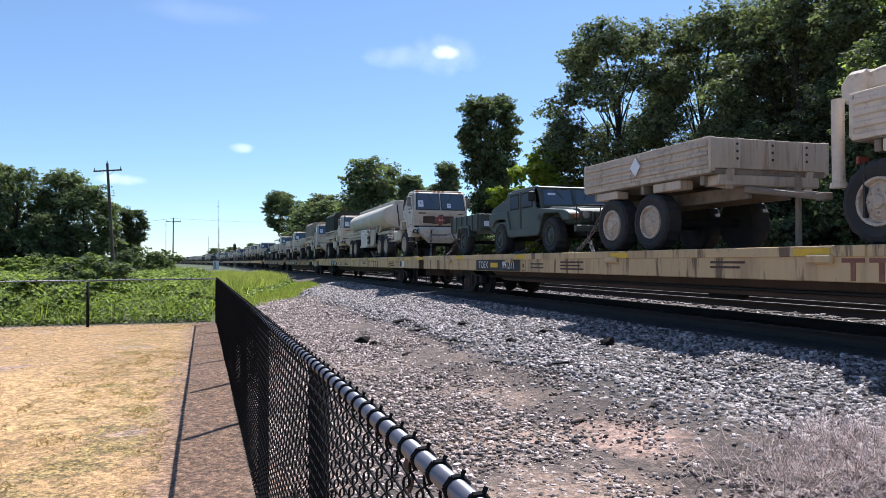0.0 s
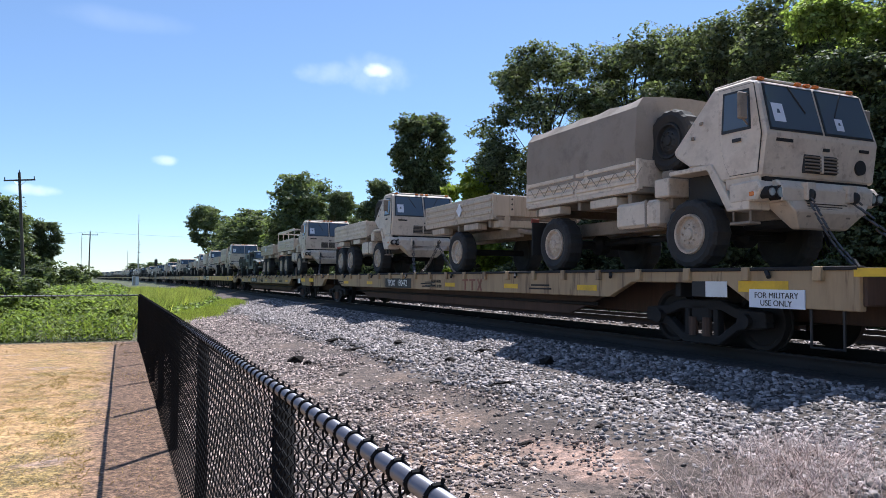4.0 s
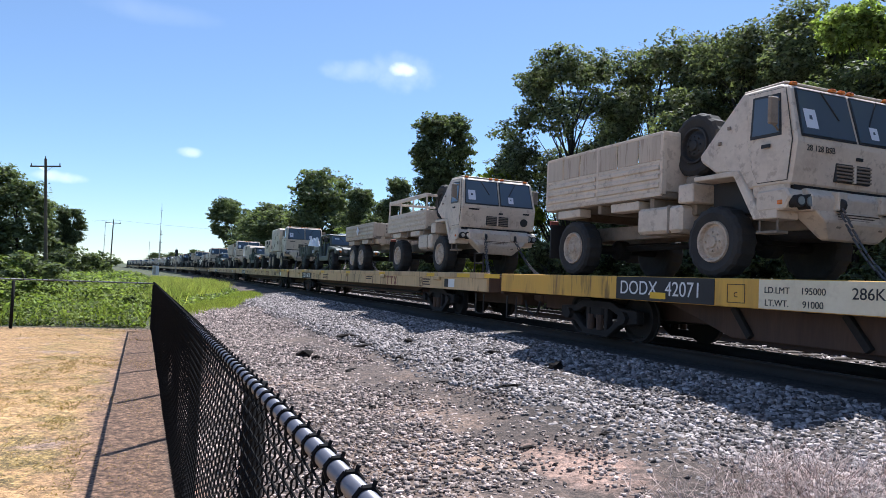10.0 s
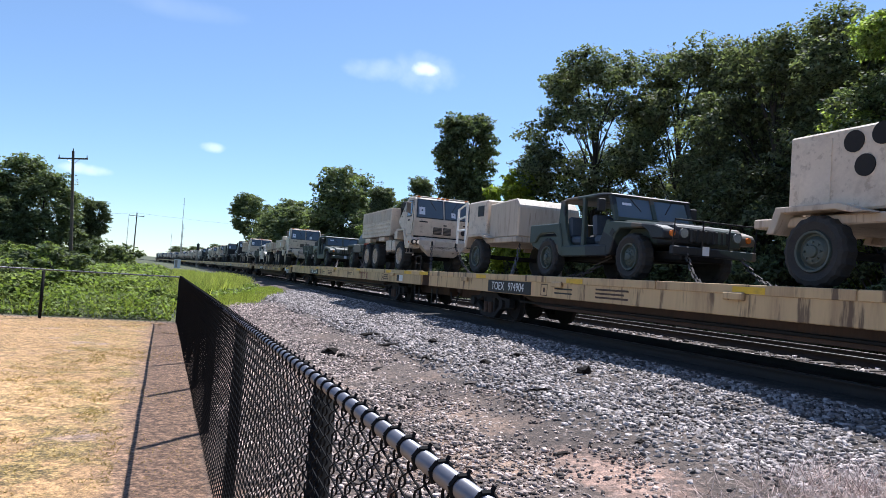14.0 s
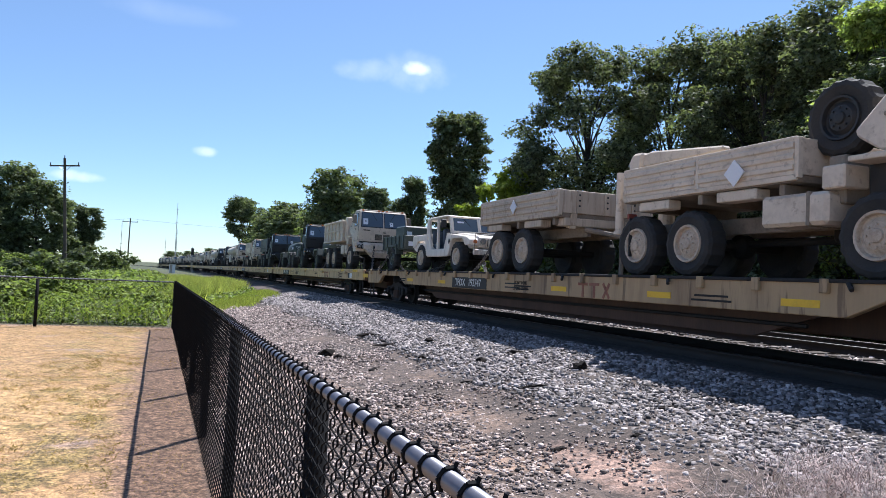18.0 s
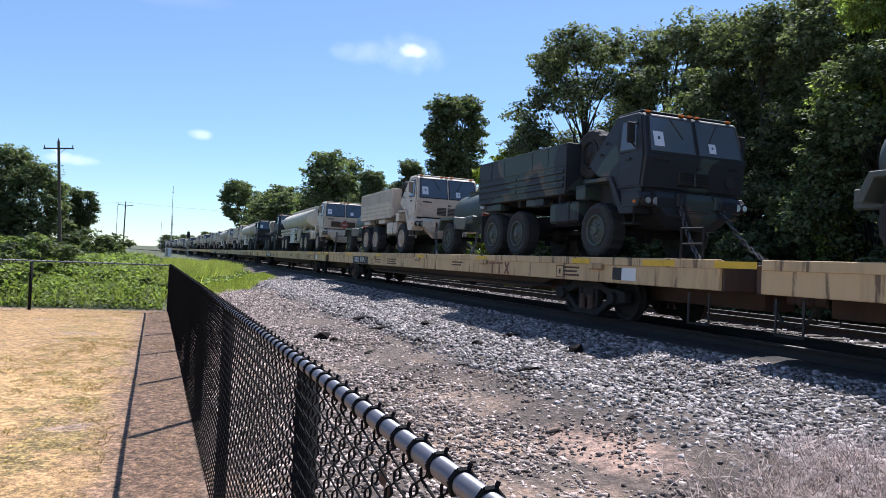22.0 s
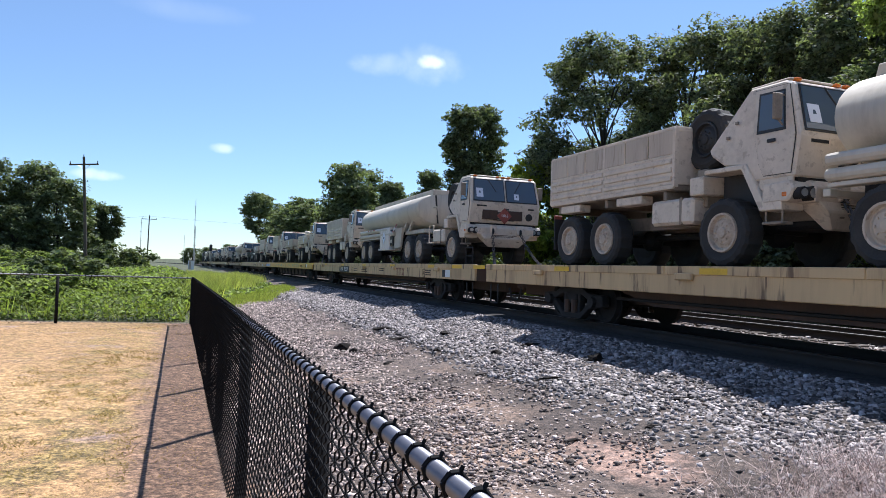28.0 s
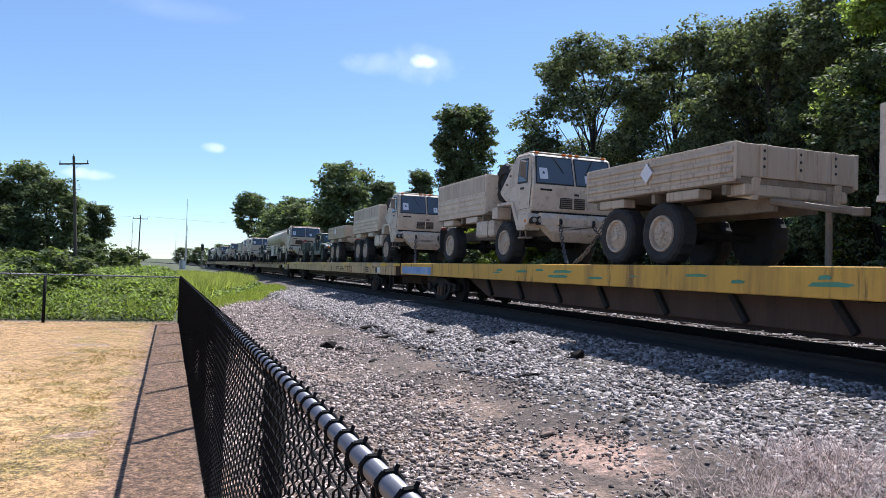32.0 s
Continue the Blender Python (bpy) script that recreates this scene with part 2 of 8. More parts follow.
CANVAS_GREEN = material("dark_green_canvas", (0.032, 0.038, 0.034), (0.022, 0.026, 0.024), rough=0.9, coarse=1.0, fine=90, bump=0.3)
CREAM = material("cream_paint", (0.78, 0.70, 0.52), (0.70, 0.61, 0.43), rough=0.55, coarse=1.4, fine=18, bump=0.04, dirt=(0.3, 0.2, 0.1), dirt_amount=0.3)
RUBBER = material("tyre_rubber", (0.020, 0.020, 0.021), (0.042, 0.039, 0.036), rough=0.85, coarse=3, fine=40, bump=0.2)
BLACK = material("black_paint", (0.018, 0.018, 0.019), (0.03, 0.028, 0.027), rough=0.6, bump=0.05)
UNDER = material("grimy_underframe", (0.020, 0.018, 0.017), (0.012, 0.011, 0.011), rough=0.85, dirt=(0.045, 0.032, 0.024), dirt_amount=0.4)
RUST = material("rusty_brown_steel", (0.10, 0.06, 0.042), (0.06, 0.038, 0.028), rough=0.85, coarse=1.5, dirt=(0.05, 0.03, 0.025), dirt_amount=0.7, streak=True)
CAR_YELLOW = material("faded_yellow_car_paint", (0.64, 0.445, 0.225), (0.54, 0.37, 0.195), rough=0.6, coarse=0.7, fine=14, bump=0.05, dirt=(0.20, 0.105, 0.055), dirt_amount=0.7, streak=True, chips=(0.07, 0.035, 0.022), chip_amount=0.8)
CAR_BRIGHT = material("golden_yellow_car_paint", (0.74, 0.42, 0.06), (0.64, 0.36, 0.06), rough=0.5, coarse=0.7, bump=0.04, dirt=(0.15, 0.08, 0.04), dirt_amount=0.6, streak=True, chips=(0.08, 0.04, 0.025), chip_amount=0.7)
CAR_TAN = material("tan_brown_car_paint", (0.44, 0.31, 0.17), (0.36, 0.25, 0.14), rough=0.65, coarse=0.7, bump=0.05, dirt=(0.12, 0.065, 0.04), dirt_amount=0.65, streak=True, chips=(0.06, 0.032, 0.022), chip_amount=0.6)
YELLOW = material("safety_yellow_paint", (0.80, 0.50, 0.03), (0.70, 0.42, 0.03), rough=0.5, dirt=(0.2, 0.12, 0.05), dirt_amount=0.4)
WHITE = material("white_paint", (0.78, 0.78, 0.76), (0.68, 0.68, 0.66), rough=0.5, bump=0.02)
GREY_WHITE = material("paper_white", (0.8, 0.82, 0.86), (0.72, 0.74, 0.8), rough=0.7, bump=0.0)
RED = material("faded_red_paint", (0.34, 0.085, 0.06), (0.26, 0.065, 0.05), rough=0.6)
MARK_RED = material("faded_brown_red_stencil", (0.20, 0.075, 0.05), (0.30, 0.13, 0.08), rough=0.7, coarse=4)
TEAL = material("green_spray_paint", (0.08, 0.26, 0.15), (0.1, 0.3, 0.2), rough=0.5)
BLUE = material("blue_spray_paint", (0.10, 0.22, 0.5), (0.3, 0.42, 0.62), rough=0.5)
AMBER = material("amber_lens", (0.75, 0.20, 0.03), rough=0.2, bump=0)
LENS = material("headlamp_glass", (0.75, 0.75, 0.73), (0.5, 0.5, 0.5), rough=0.1, metal=0.6, bump=0)
STEEL = material("worn_steel", (0.42, 0.40, 0.38), (0.3, 0.28, 0.26), rough=0.35, metal=0.9, bump=0.05)
CHAIN = material("tie_down_chain_steel", (0.2, 0.18, 0.17), (0.1, 0.09, 0.085), rough=0.5, metal=0.7)
GLASS = glass_dark("windshield_glass", (0.14, 0.185, 0.235))
INSIDE = material("cab_interior", (0.05, 0.055, 0.06), (0.03, 0.03, 0.032), rough=0.8)
FENCE = material("black_vinyl_fence", (0.010, 0.010, 0.011), (0.014, 0.014, 0.015), rough=0.75, bump=0.03, spec=0.08)
FENCE_RAIL = material("galvanized_rail", (0.205, 0.205, 0.235), (0.15, 0.15, 0.175), rough=0.40, metal=0.35, coarse=6, bump=0.03)
RIM = material("dusty_tan_rim", (0.58, 0.49, 0.39), (0.40, 0.31, 0.23), rough=0.7, coarse=5, dirt=(0.14, 0.09, 0.06), dirt_amount=0.6)
WOOD_POLE = material("weathered_pole_wood", (0.11, 0.085, 0.065), (0.06, 0.048, 0.038), rough=0.9, coarse=3, fine=40, bump=0.4, streak=True)
WOOD_TIE = material("creosoted_tie_wood", (0.10, 0.08, 0.065), (0.055, 0.045, 0.038), rough=0.9, coarse=3, bump=0.3)
BARK = material("tree_bark", (0.05, 0.044, 0.038), (0.03, 0.027, 0.024), rough=0.95, coarse=4, fine=30, bump=0.5, streak=True)
RAIL_SIDE = material("rail_rust", (0.03, 0.024, 0.021), (0.02, 0.017, 0.015), rough=0.85)


def leaf(name, a, b, vary=0.45, through_light=0.27):
    m = material(name, a, b, rough=0.6, coarse=0.35, fine=3.0, bump=0, vary=vary, spec=0.1)
    nt = m.node_tree
    bs = nt.nodes["Principled BSDF"]
    tr = nt.nodes.new("ShaderNodeBsdfTranslucent")
    mx = nt.nodes.new("ShaderNodeMixShader")
    mx.inputs[0].default_value = through_light
    src = bs.inputs["Base Color"].links[0].from_socket
    br = nt.nodes.new("ShaderNodeMix")
    br.data_type, br.blend_type = "RGBA", "MULTIPLY"
    br.inputs["Factor"].default_value = 1.0
    br.inputs["B"].default_value = (1.5, 1.65, 0.75, 1)
    nt.links.new(src, br.inputs["A"])
    nt.links.new(br.outputs["Result"], tr.inputs["Color"])
    nt.links.new(bs.outputs[0], mx.inputs[1])
    nt.links.new(tr.outputs[0], mx.inputs[2])
    nt.links.new(mx.outputs[0], nt.nodes["Material Output"].inputs["Surface"])
    return m


LEAF_OAK = leaf("oak_leaves", (0.105, 0.122, 0.078), (0.15, 0.167, 0.104), 0.75, 0.38)
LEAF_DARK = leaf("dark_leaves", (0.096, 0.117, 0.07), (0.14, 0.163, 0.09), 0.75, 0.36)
LEAF_BRIGHT = leaf("bright_leaves", (0.195, 0.245, 0.09), (0.265, 0.31, 0.115), 0.6, 0.5)
LEAF_YELLOW = leaf("yellow_green_leaves", (0.22, 0.25, 0.04), (0.16, 0.21, 0.04), 0.45, 0.42)
# paler leaf colour for far trees; the distance haze is mixed into it
LEAF_FAR = leaf("haze_tinted_leaves", (0.115, 0.14, 0.08), (0.16, 0.185, 0.10), 0.6, 0.36)
LEAF_FIELD = leaf("vine_leaves", (0.135, 0.185, 0.05), (0.235, 0.27, 0.09), 0.7, 0.34)
GRASS_TALL = leaf("tall_yellow_grass", (0.44, 0.42, 0.15), (0.30, 0.34, 0.10), 0.4, 0.4)
GRASS_GREEN = leaf("bright_grass", (0.22, 0.27, 0.065), (0.32, 0.34, 0.10), 0.45, 0.4)
GRASS_TUFT = leaf("half_dry_grass", (0.34, 0.235, 0.095), (0.20, 0.155, 0.055), 0.5)
GRASS_DRY = leaf("dry_straw", (0.39, 0.255, 0.125), (0.27, 0.17, 0.075), 0.5)
DEAD_LEAF = material("dead_brown_leaf", (0.16, 0.085, 0.05), (0.10, 0.055, 0.035), rough=0.9, coarse=20, bump=0.1)
WEED_DRY = material("dead_weed_stems", (0.52, 0.41, 0.37), (0.36, 0.27, 0.24), rough=0.9, bump=0, vary=0.4)
STONE = material("ballast_stone", (0.44, 0.385, 0.37), (0.062, 0.052, 0.049), rough=0.85, coarse=6, fine=60, bump=0.3, vary=0.85)
STONE_WARM = material("gravel_stone", (0.50, 0.40, 0.355), (0.11, 0.083, 0.072), rough=0.9, coarse=6, fine=60, bump=0.3, vary=0.85)
STONE_DARK = material("dark_lumps", (0.024, 0.02, 0.018), (0.014, 0.012, 0.011), spec=0.1, rough=0.95, coarse=8, bump=0.5)


# ---- building blocks ----
class Body:
    """A bmesh that grows by simple solids."""

    def __init__(self):
        self.bm = bmesh.new()

    def box(self, x0, x1, y0, y1, z0, z1, bevel=0.015, turn=None):
        r = bmesh.ops.create_cube(self.bm, size=1.0)
        m = Matrix.Translation(((x0 + x1) / 2, (y0 + y1) / 2, (z0 + z1) / 2)) @ (turn or Matrix.Identity(4)) @ Matrix.Diagonal((abs(x1 - x0), abs(y1 - y0), abs(z1 - z0), 1))
        bmesh.ops.transform(self.bm, matrix=m, verts=r["verts"])
        if bevel:
            edges = list({e for v in r["verts"] for e in v.link_edges})
            bmesh.ops.bevel(self.bm, geom=edges, offset=min(bevel, 0.3 * min(abs(x1 - x0), abs(y1 - y0), abs(z1 - z0))), segments=1, affect="EDGES")
        return self

    def rod(self, a, b, r, seg=10, r2=None):
        a, b = Vector(a), Vector(b)
        d = b - a
        m = Matrix.Translation((a + b) / 2) @ d.to_track_quat("Z", "Y").to_matrix().to_4x4()
        bmesh.ops.create_cone(self.bm, cap_ends=True, segments=seg, radius1=r, radius2=r if r2 is None else r2, depth=d.length, matrix=m)
        return self

    def pipe(self, pts, r, seg=8):
        """One connected tube through the points."""
        pts = [Vector(p) for p in pts]
        rings, u = [], None
        for i, p in enumerate(pts):
            d = (pts[min(i + 1, len(pts) - 1)] - pts[max(i - 1, 0)]).normalized()
            if u is None:
                u = d.orthogonal().normalized()
            u = (u - d * u.dot(d)).normalized() if (u - d * u.dot(d)).length > 1e-4 else d.orthogonal().normalized()
            w = d.cross(u)
            rings.append([self.bm.verts.new(p + (u * math.cos(2 * math.pi * k / seg) + w * math.sin(2 * math.pi * k / seg)) * r) for k in range(seg)])
        fs = [self.bm.faces.new(rings[0]), self.bm.faces.new(rings[-1])]
        for ra, rb in zip(rings, rings[1:]):
            for k in range(seg):
                fs.append(self.bm.faces.new((ra[k], ra[(k + 1) % seg], rb[(k + 1) % seg], rb[k])))
        bmesh.ops.recalc_face_normals(self.bm, faces=fs)
        return self

    def prism(self, pts, y0, y1, bevel=0.02, top_in=0.0, z_in=0.0):
        """Side outline pts (x, z) pushed from y0 to y1; above z_in the sides lean inwards by top_in per metre."""
        def yy(y, z):
            k = max(0.0, z - z_in) * top_in
            return y - k if y > 0 else y + k
        va = [self.bm.verts.new((x, yy(y0, z), z)) for x, z in pts]
        vb = [self.bm.verts.new((x, yy(y1, z), z)) for x, z in pts]
        n = len(pts)
        fs = [self.bm.faces.new(va[::-1]), self.bm.faces.new(vb)]
        for i in range(n):
            fs.append(self.bm.faces.new((va[i], va[(i + 1) % n], vb[(i + 1) % n], vb[i])))
        bmesh.ops.recalc_face_normals(self.bm, faces=fs)
        if bevel:
            bmesh.ops.bevel(self.bm, geom=list({e for f in fs for e in f.edges}), offset=bevel, segments=1, affect="EDGES")
        return self

    def plate(self, corners, thick):
        """A flat quad (or more) with thickness against its normal."""
        vs = [self.bm.verts.new(c) for c in corners]
        f = self.bm.faces.new(vs)
        f.normal_update()
        off = f.normal * thick
        ws = [self.bm.verts.new(v.co + off) for v in vs]
        fs = [f, self.bm.faces.new(ws[::-1])]
        k = len(vs)
        for i in range(k):
            fs.append(self.bm.faces.new((vs[i], vs[(i + 1) % k], ws[(i + 1) % k], ws[i])))
        bmesh.ops.recalc_face_normals(self.bm, faces=fs)
        return self

    def lathe(self, prof, axis="Y", seg=28, at=(0, 0, 0), lug=0.0):
        """prof: (radius, along) pairs turned about the axis."""
        rings = []
        for r, a in prof:
            ring = []
            for i in range(seg):
                t = 2 * math.pi * i / seg
                rr = r - (lug if (lug and i % 2 and r > prof[0][0] and r > 0.9 * max(p[0] for p in prof)) else 0)
                c, s = rr * math.cos(t), rr * math.sin(t)
                p = (c, a, s) if axis == "Y" else (a, c, s) if axis == "X" else (c, s, a)
                ring.append(self.bm.verts.new(Vector(p) + Vector(at)))
            rings.append(ring)
        fs = []
        for ra, rb in zip(rings, rings[1:]):
            for i in range(seg):
                fs.append(self.bm.faces.new((ra[i], ra[(i + 1) % seg], rb[(i + 1) % seg], rb[i])))
        for ring in (rings[0], rings[-1]):
            fs.append(self.bm.faces.new(ring))
        bmesh.ops.recalc_face_normals(self.bm, faces=fs)
        return self

    def mesh(self, name, mat, smooth=False):
        me = bpy.data.meshes.new(name)
        self.bm.to_mesh(me)
        self.bm.free()
        me.materials.append(mat)
        if smooth:
            for p in me.polygons:
                p.use_smooth = True
        return me


def part(name, shape, mat, parent, label="", at=None, smooth=False):
    """Links a Body (or a ready mesh) as one mesh object under a thing or part."""
    me = shape if isinstance(shape, bpy.types.Mesh) else shape.mesh(name, mat, smooth)
    ob = new(name, me)
    ob.parent = parent
    if at is not None:
        ob.matrix_basis = at
    return tagged(ob, label)


def thing(name, label, category, group="", kind=""):
    return tagged(new(name), label, category, group, kind)


def raw(name, verts, faces, mat, smooth=False):
    """A mesh straight from arrays of equal-sized faces."""
    verts, faces = np.asarray(verts, np.float32), np.asarray(faces, np.int32)
    me = bpy.data.meshes.new(name)
    k = faces.shape[1]
    me.vertices.add(len(verts))
    me.vertices.foreach_set("co", verts.ravel())
    me.loops.add(faces.size)
    me.loops.foreach_set("vertex_index", faces.ravel())
    me.polygons.add(len(faces))
    me.polygons.foreach_set("loop_start", np.arange(0, faces.size, k, dtype=np.int32))
    if smooth:
        me.polygons.foreach_set("use_smooth", np.ones(len(faces), bool))
    me.update(calc_edges=True)
    me.materials.append(mat)
    return me


def letters(text, size, mat, parent, at, name="lettering", squash=1.0):
    cu = bpy.data.curves.new(name, "FONT")
    cu.body, cu.size, cu.extrude, cu.align_x, cu.align_y = text, size, 0.002, "CENTER", "CENTER"
    tmp = bpy.data.objects.new(name, cu)
    scene.collection.objects.link(tmp)
    bpy.context.view_layer.update()
    me = bpy.data.meshes.new_from_object(tmp.evaluated_get(bpy.context.evaluated_depsgraph_get()))
    bpy.data.objects.remove(tmp)
    me.materials.clear()
    me.materials.append(mat)
    return part(name, me, mat, parent, at=at @ Matrix.Diagonal((squash, 1, 1, 1)))


# ---- plan: l to the right across the track, a away along it ----
TURN = -17.8
SIDE, WIDTH, DECK, RAIL_TOP, RAIL_BASE = 7.79, 2.84, 1.60, 0.44, 0.27
MID = SIDE + WIDTH / 2
BEND_FROM, BEND = 42.0, -0.00028
SPEED, PITCH = 11.795, 26.9


def plan(l, a, z=0.0, turn=0.0):
    """The pose of a thing at l, a in the plan; its x axis points along l."""
    c, s = math.cos(radians(-TURN)), math.sin(radians(-TURN))
    return pose(l * c - a * s, l * s + a * c, z, 0, 0, -TURN + turn)


def bent(l, a):
    """l, a and heading (degrees) of a line that runs beside the track."""
    if a <= BEND_FROM:
        return l, a, 0.0
    th = BEND * (a - BEND_FROM)
    r = 1 / BEND
    return r - (r - l) * math.cos(th), BEND_FROM + (r - l) * math.sin(th), -math.degrees(th)


def ground_z(l, a):
    pts = ((-400, 1.0), (-60, 0.3), (-20, -0.05), (-6, -0.15), (0.6, -0.19), (3.4, -0.19), (4.2, -0.10), (4.8, 0.005), (5.5, 0.0), (6.2, 0.05), (7.4, 0.2), (7.75, 0.235), (7.95, RAIL_BASE + 0.02), (8.40, RAIL_BASE + 0.02), (8.62, 0.235), (15.4, 0.235), (16.8, -0.1), (20, 0.0), (60, 1.5), (600, 8.0))
    if 3.0 < l < 6.0:
        l += 0.55 * (1 - abs(l - 4.5) / 1.5) * noise.noise((a * 0.42, 0.0, 3.0))
    for (l0, z0), (l1, z1) in zip(pts, pts[1:]):
        if l <= l1:
            z = z0 + (z1 - z0) * (l - l0) / (l1 - l0)
            break
    else:
        z = pts[-1][1]
    if a > 20 and l < 4:
        z += min(1.0, (a - 20) / 12) * 0.18 * min(1.0, (4 - l) / 2)
    return z


# ---- ground ----
def ground_material():
    m = material("ground", (0.135, 0.098, 0.08), (0.045, 0.034, 0.029), rough=0.95, coarse=0.6, fine=40, bump=0.6, spread=0.6)
    nt = m.node_tree
    N, Lk = nt.nodes.new, nt.links.new
    bs = nt.nodes["Principled BSDF"]
    co = N("ShaderNodeTexCoord")
    sep = N("ShaderNodeSeparateXYZ")
    Lk(co.outputs["Object"], sep.inputs[0])

    def noise_tex(scale, detail=6.0, rough=0.6):
        n = N("ShaderNodeTexNoise")
        n.inputs["Scale"].default_value, n.inputs["Detail"].default_value, n.inputs["Roughness"].default_value = scale, detail, rough
        Lk(co.outputs["Object"], n.inputs["Vector"])
        return n.outputs["Fac"]

    def calc(op, a, b=None, c=None):
        n = N("ShaderNodeMath")
        n.operation = op
        for i, v in enumerate((a, b, c)):
            if v is None:
                continue
            if isinstance(v, (int, float)):
                n.inputs[i].default_value = v
            else:
                Lk(v, n.inputs[i])
        return n.outputs[0]

    def step(v, lo, hi):
        r = N("ShaderNodeMapRange")
        r.interpolation_type = "SMOOTHSTEP"
        r.inputs["From Min"].default_value, r.inputs["From Max"].default_value = lo, hi
        Lk(v, r.inputs["Value"])
        return r.outputs[0]

    def blend(fac, a, b):
        x = N("ShaderNodeMix")
        x.data_type = "RGBA"
        Lk(fac, x.inputs["Factor"])
        for key, v in (("A", a), ("B", b)):
            if isinstance(v, tuple):
                x.inputs[key].default_value = (*v, 1)
            else:
                Lk(v, x.inputs[key])
        return x.outputs["Result"]

    gl, ga = sep.outputs["X"], sep.outputs["Y"]
    wob = calc("MULTIPLY_ADD", noise_tex(0.45), 3.0, -1.5)
    small = calc("MULTIPLY_ADD", noise_tex(4.0), 0.5, -0.25)
    gravel = bs.inputs["Base Color"].links[0].from_socket
    # reddish bare soil patches in the gravel strip
    soil = blend(step(noise_tex(12.0), 0.35, 0.7), (0.36, 0.235, 0.165), (0.22, 0.155, 0.12))
    low = calc("SUBTRACT", 4.6, calc("ADD", gl, calc("MULTIPLY", wob, 0.8)))
    patch = calc("MULTIPLY", calc("MULTIPLY", step(low, 0.0, 1.2), step(noise_tex(0.5), 0.46, 0.66)), step(ga, 19.0, 13.0))
    gravel = blend(patch, gravel, soil)
    ring = calc("ADD", calc("POWER", calc("MULTIPLY_ADD", gl, 2.2, -8.47), 2.0), calc("POWER", calc("ABSOLUTE", calc("MULTIPLY_ADD", ga, 1.05, -5.95)), 2.0))
    ring = calc("ADD", ring, calc("MULTIPLY_ADD", noise_tex(3.2, 8.0, 0.7), 2.4, -1.2))
    gravel = blend(step(ring, 1.3, -0.1), gravel, blend(step(noise_tex(14.0), 0.35, 0.7), (0.40, 0.25, 0.19), (0.24, 0.165, 0.135)))
    # dark bed under and beside the rails: the train's shade put into the colour
    shaded_bed = calc("MULTIPLY", step(calc("ADD", gl, small), 7.75, 7.95), step(calc("ADD", gl, small), 10.2, 9.9))
    gravel = blend(shaded_bed, gravel, blend(step(noise_tex(18.0), 0.4, 0.7), (0.016, 0.014, 0.013), (0.04, 0.034, 0.03)))
    # yard: a worn sandy patch in dry grass, pinkish dirt, greener tufts towards the fence
    sand = blend(step(noise_tex(7.0), 0.3, 0.75), (0.52, 0.325, 0.15), (0.43, 0.255, 0.112))
    straw = blend(step(noise_tex(26.0, 8.0, 0.7), 0.38, 0.62), (0.17, 0.11, 0.045), (0.44, 0.285, 0.115))
    worn = calc("ADD", calc("POWER", calc("ABSOLUTE", calc("MULTIPLY_ADD", gl, 0.42, 1.26)), 2.0), calc("POWER", calc("ABSOLUTE", calc("MULTIPLY_ADD", ga, 0.34, -3.1)), 2.0))
    worn = calc("ADD", worn, calc("MULTIPLY_ADD", noise_tex(1.1, 9.0, 0.7), 2.6, -1.3))
    speck = step(noise_tex(3.4, 9.0, 0.75), 0.50, 0.60)
    dirt = blend(speck, (0.40, 0.24, 0.11), straw)
    dirt = blend(step(noise_tex(0.9, 7.0, 0.65), 0.56, 0.66), dirt, (0.33, 0.225, 0.17))
    yard = blend(step(worn, 0.75, 1.15), sand, dirt)
    near_fence = step(calc("ADD", gl, calc("MULTIPLY", wob, 0.4)), -1.9, -0.9)
    tuft = calc("MULTIPLY", near_fence, step(noise_tex(1.9, 9.0, 0.7), 0.47, 0.58))
    pink = blend(tuft, yard, blend(step(noise_tex(30.0), 0.35, 0.65), (0.15, 0.105, 0.04), (0.36, 0.245, 0.09)))
    strip = step(calc("ADD", gl, calc("MULTIPLY", small, 1.6)), -0.42, 0.02)
    mulch = blend(step(noise_tex(22.0, 9.0, 0.75), 0.38, 0.62), (0.36, 0.215, 0.13), (0.12, 0.07, 0.045))
    yard = blend(strip, pink, mulch)
    in_yard = calc("MULTIPLY", step(calc("ADD", gl, calc("MULTIPLY", small, 0.3)), 0.62, 0.5), step(calc("ADD", ga, small), 20.2, 19.6))
    base = blend(in_yard, gravel, yard)
    # vegetated soil beyond the yard and along the track
    green = blend(step(noise_tex(1.2), 0.4, 0.65), (0.06, 0.08, 0.03), (0.10, 0.09, 0.045))
    edge = calc("SUBTRACT", calc("ADD", ga, wob), calc("MULTIPLY_ADD", gl, 4.3, 20.8))
    veg = calc("MULTIPLY", calc("MULTIPLY", step(edge, 0.0, 1.5), step(gl, 0.4, 0.7)), step(calc("ADD", gl, calc("MULTIPLY", wob, 0.25)), 6.1, 5.6))
    left = calc("MULTIPLY", step(gl, 0.6, 0.4), step(ga, 19.9, 20.3))
    veg = calc("MAXIMUM", veg, left)
    veg = calc("MAXIMUM", veg, step(calc("ADD", gl, wob), 16.0, 17.5))
    grain = calc("MULTIPLY_ADD", step(noise_tex(55.0, 8.0, 0.75), 0.3, 0.7), 0.9, 0.5)
    coarse_grain = calc("MULTIPLY_ADD", step(noise_tex(6.0, 8.0, 0.75), 0.32, 0.68), 0.5, 0.75)
    tone = N("ShaderNodeMix")
    tone.data_type, tone.blend_type = "RGBA", "MULTIPLY"
    tone.inputs["Factor"].default_value = 1.0
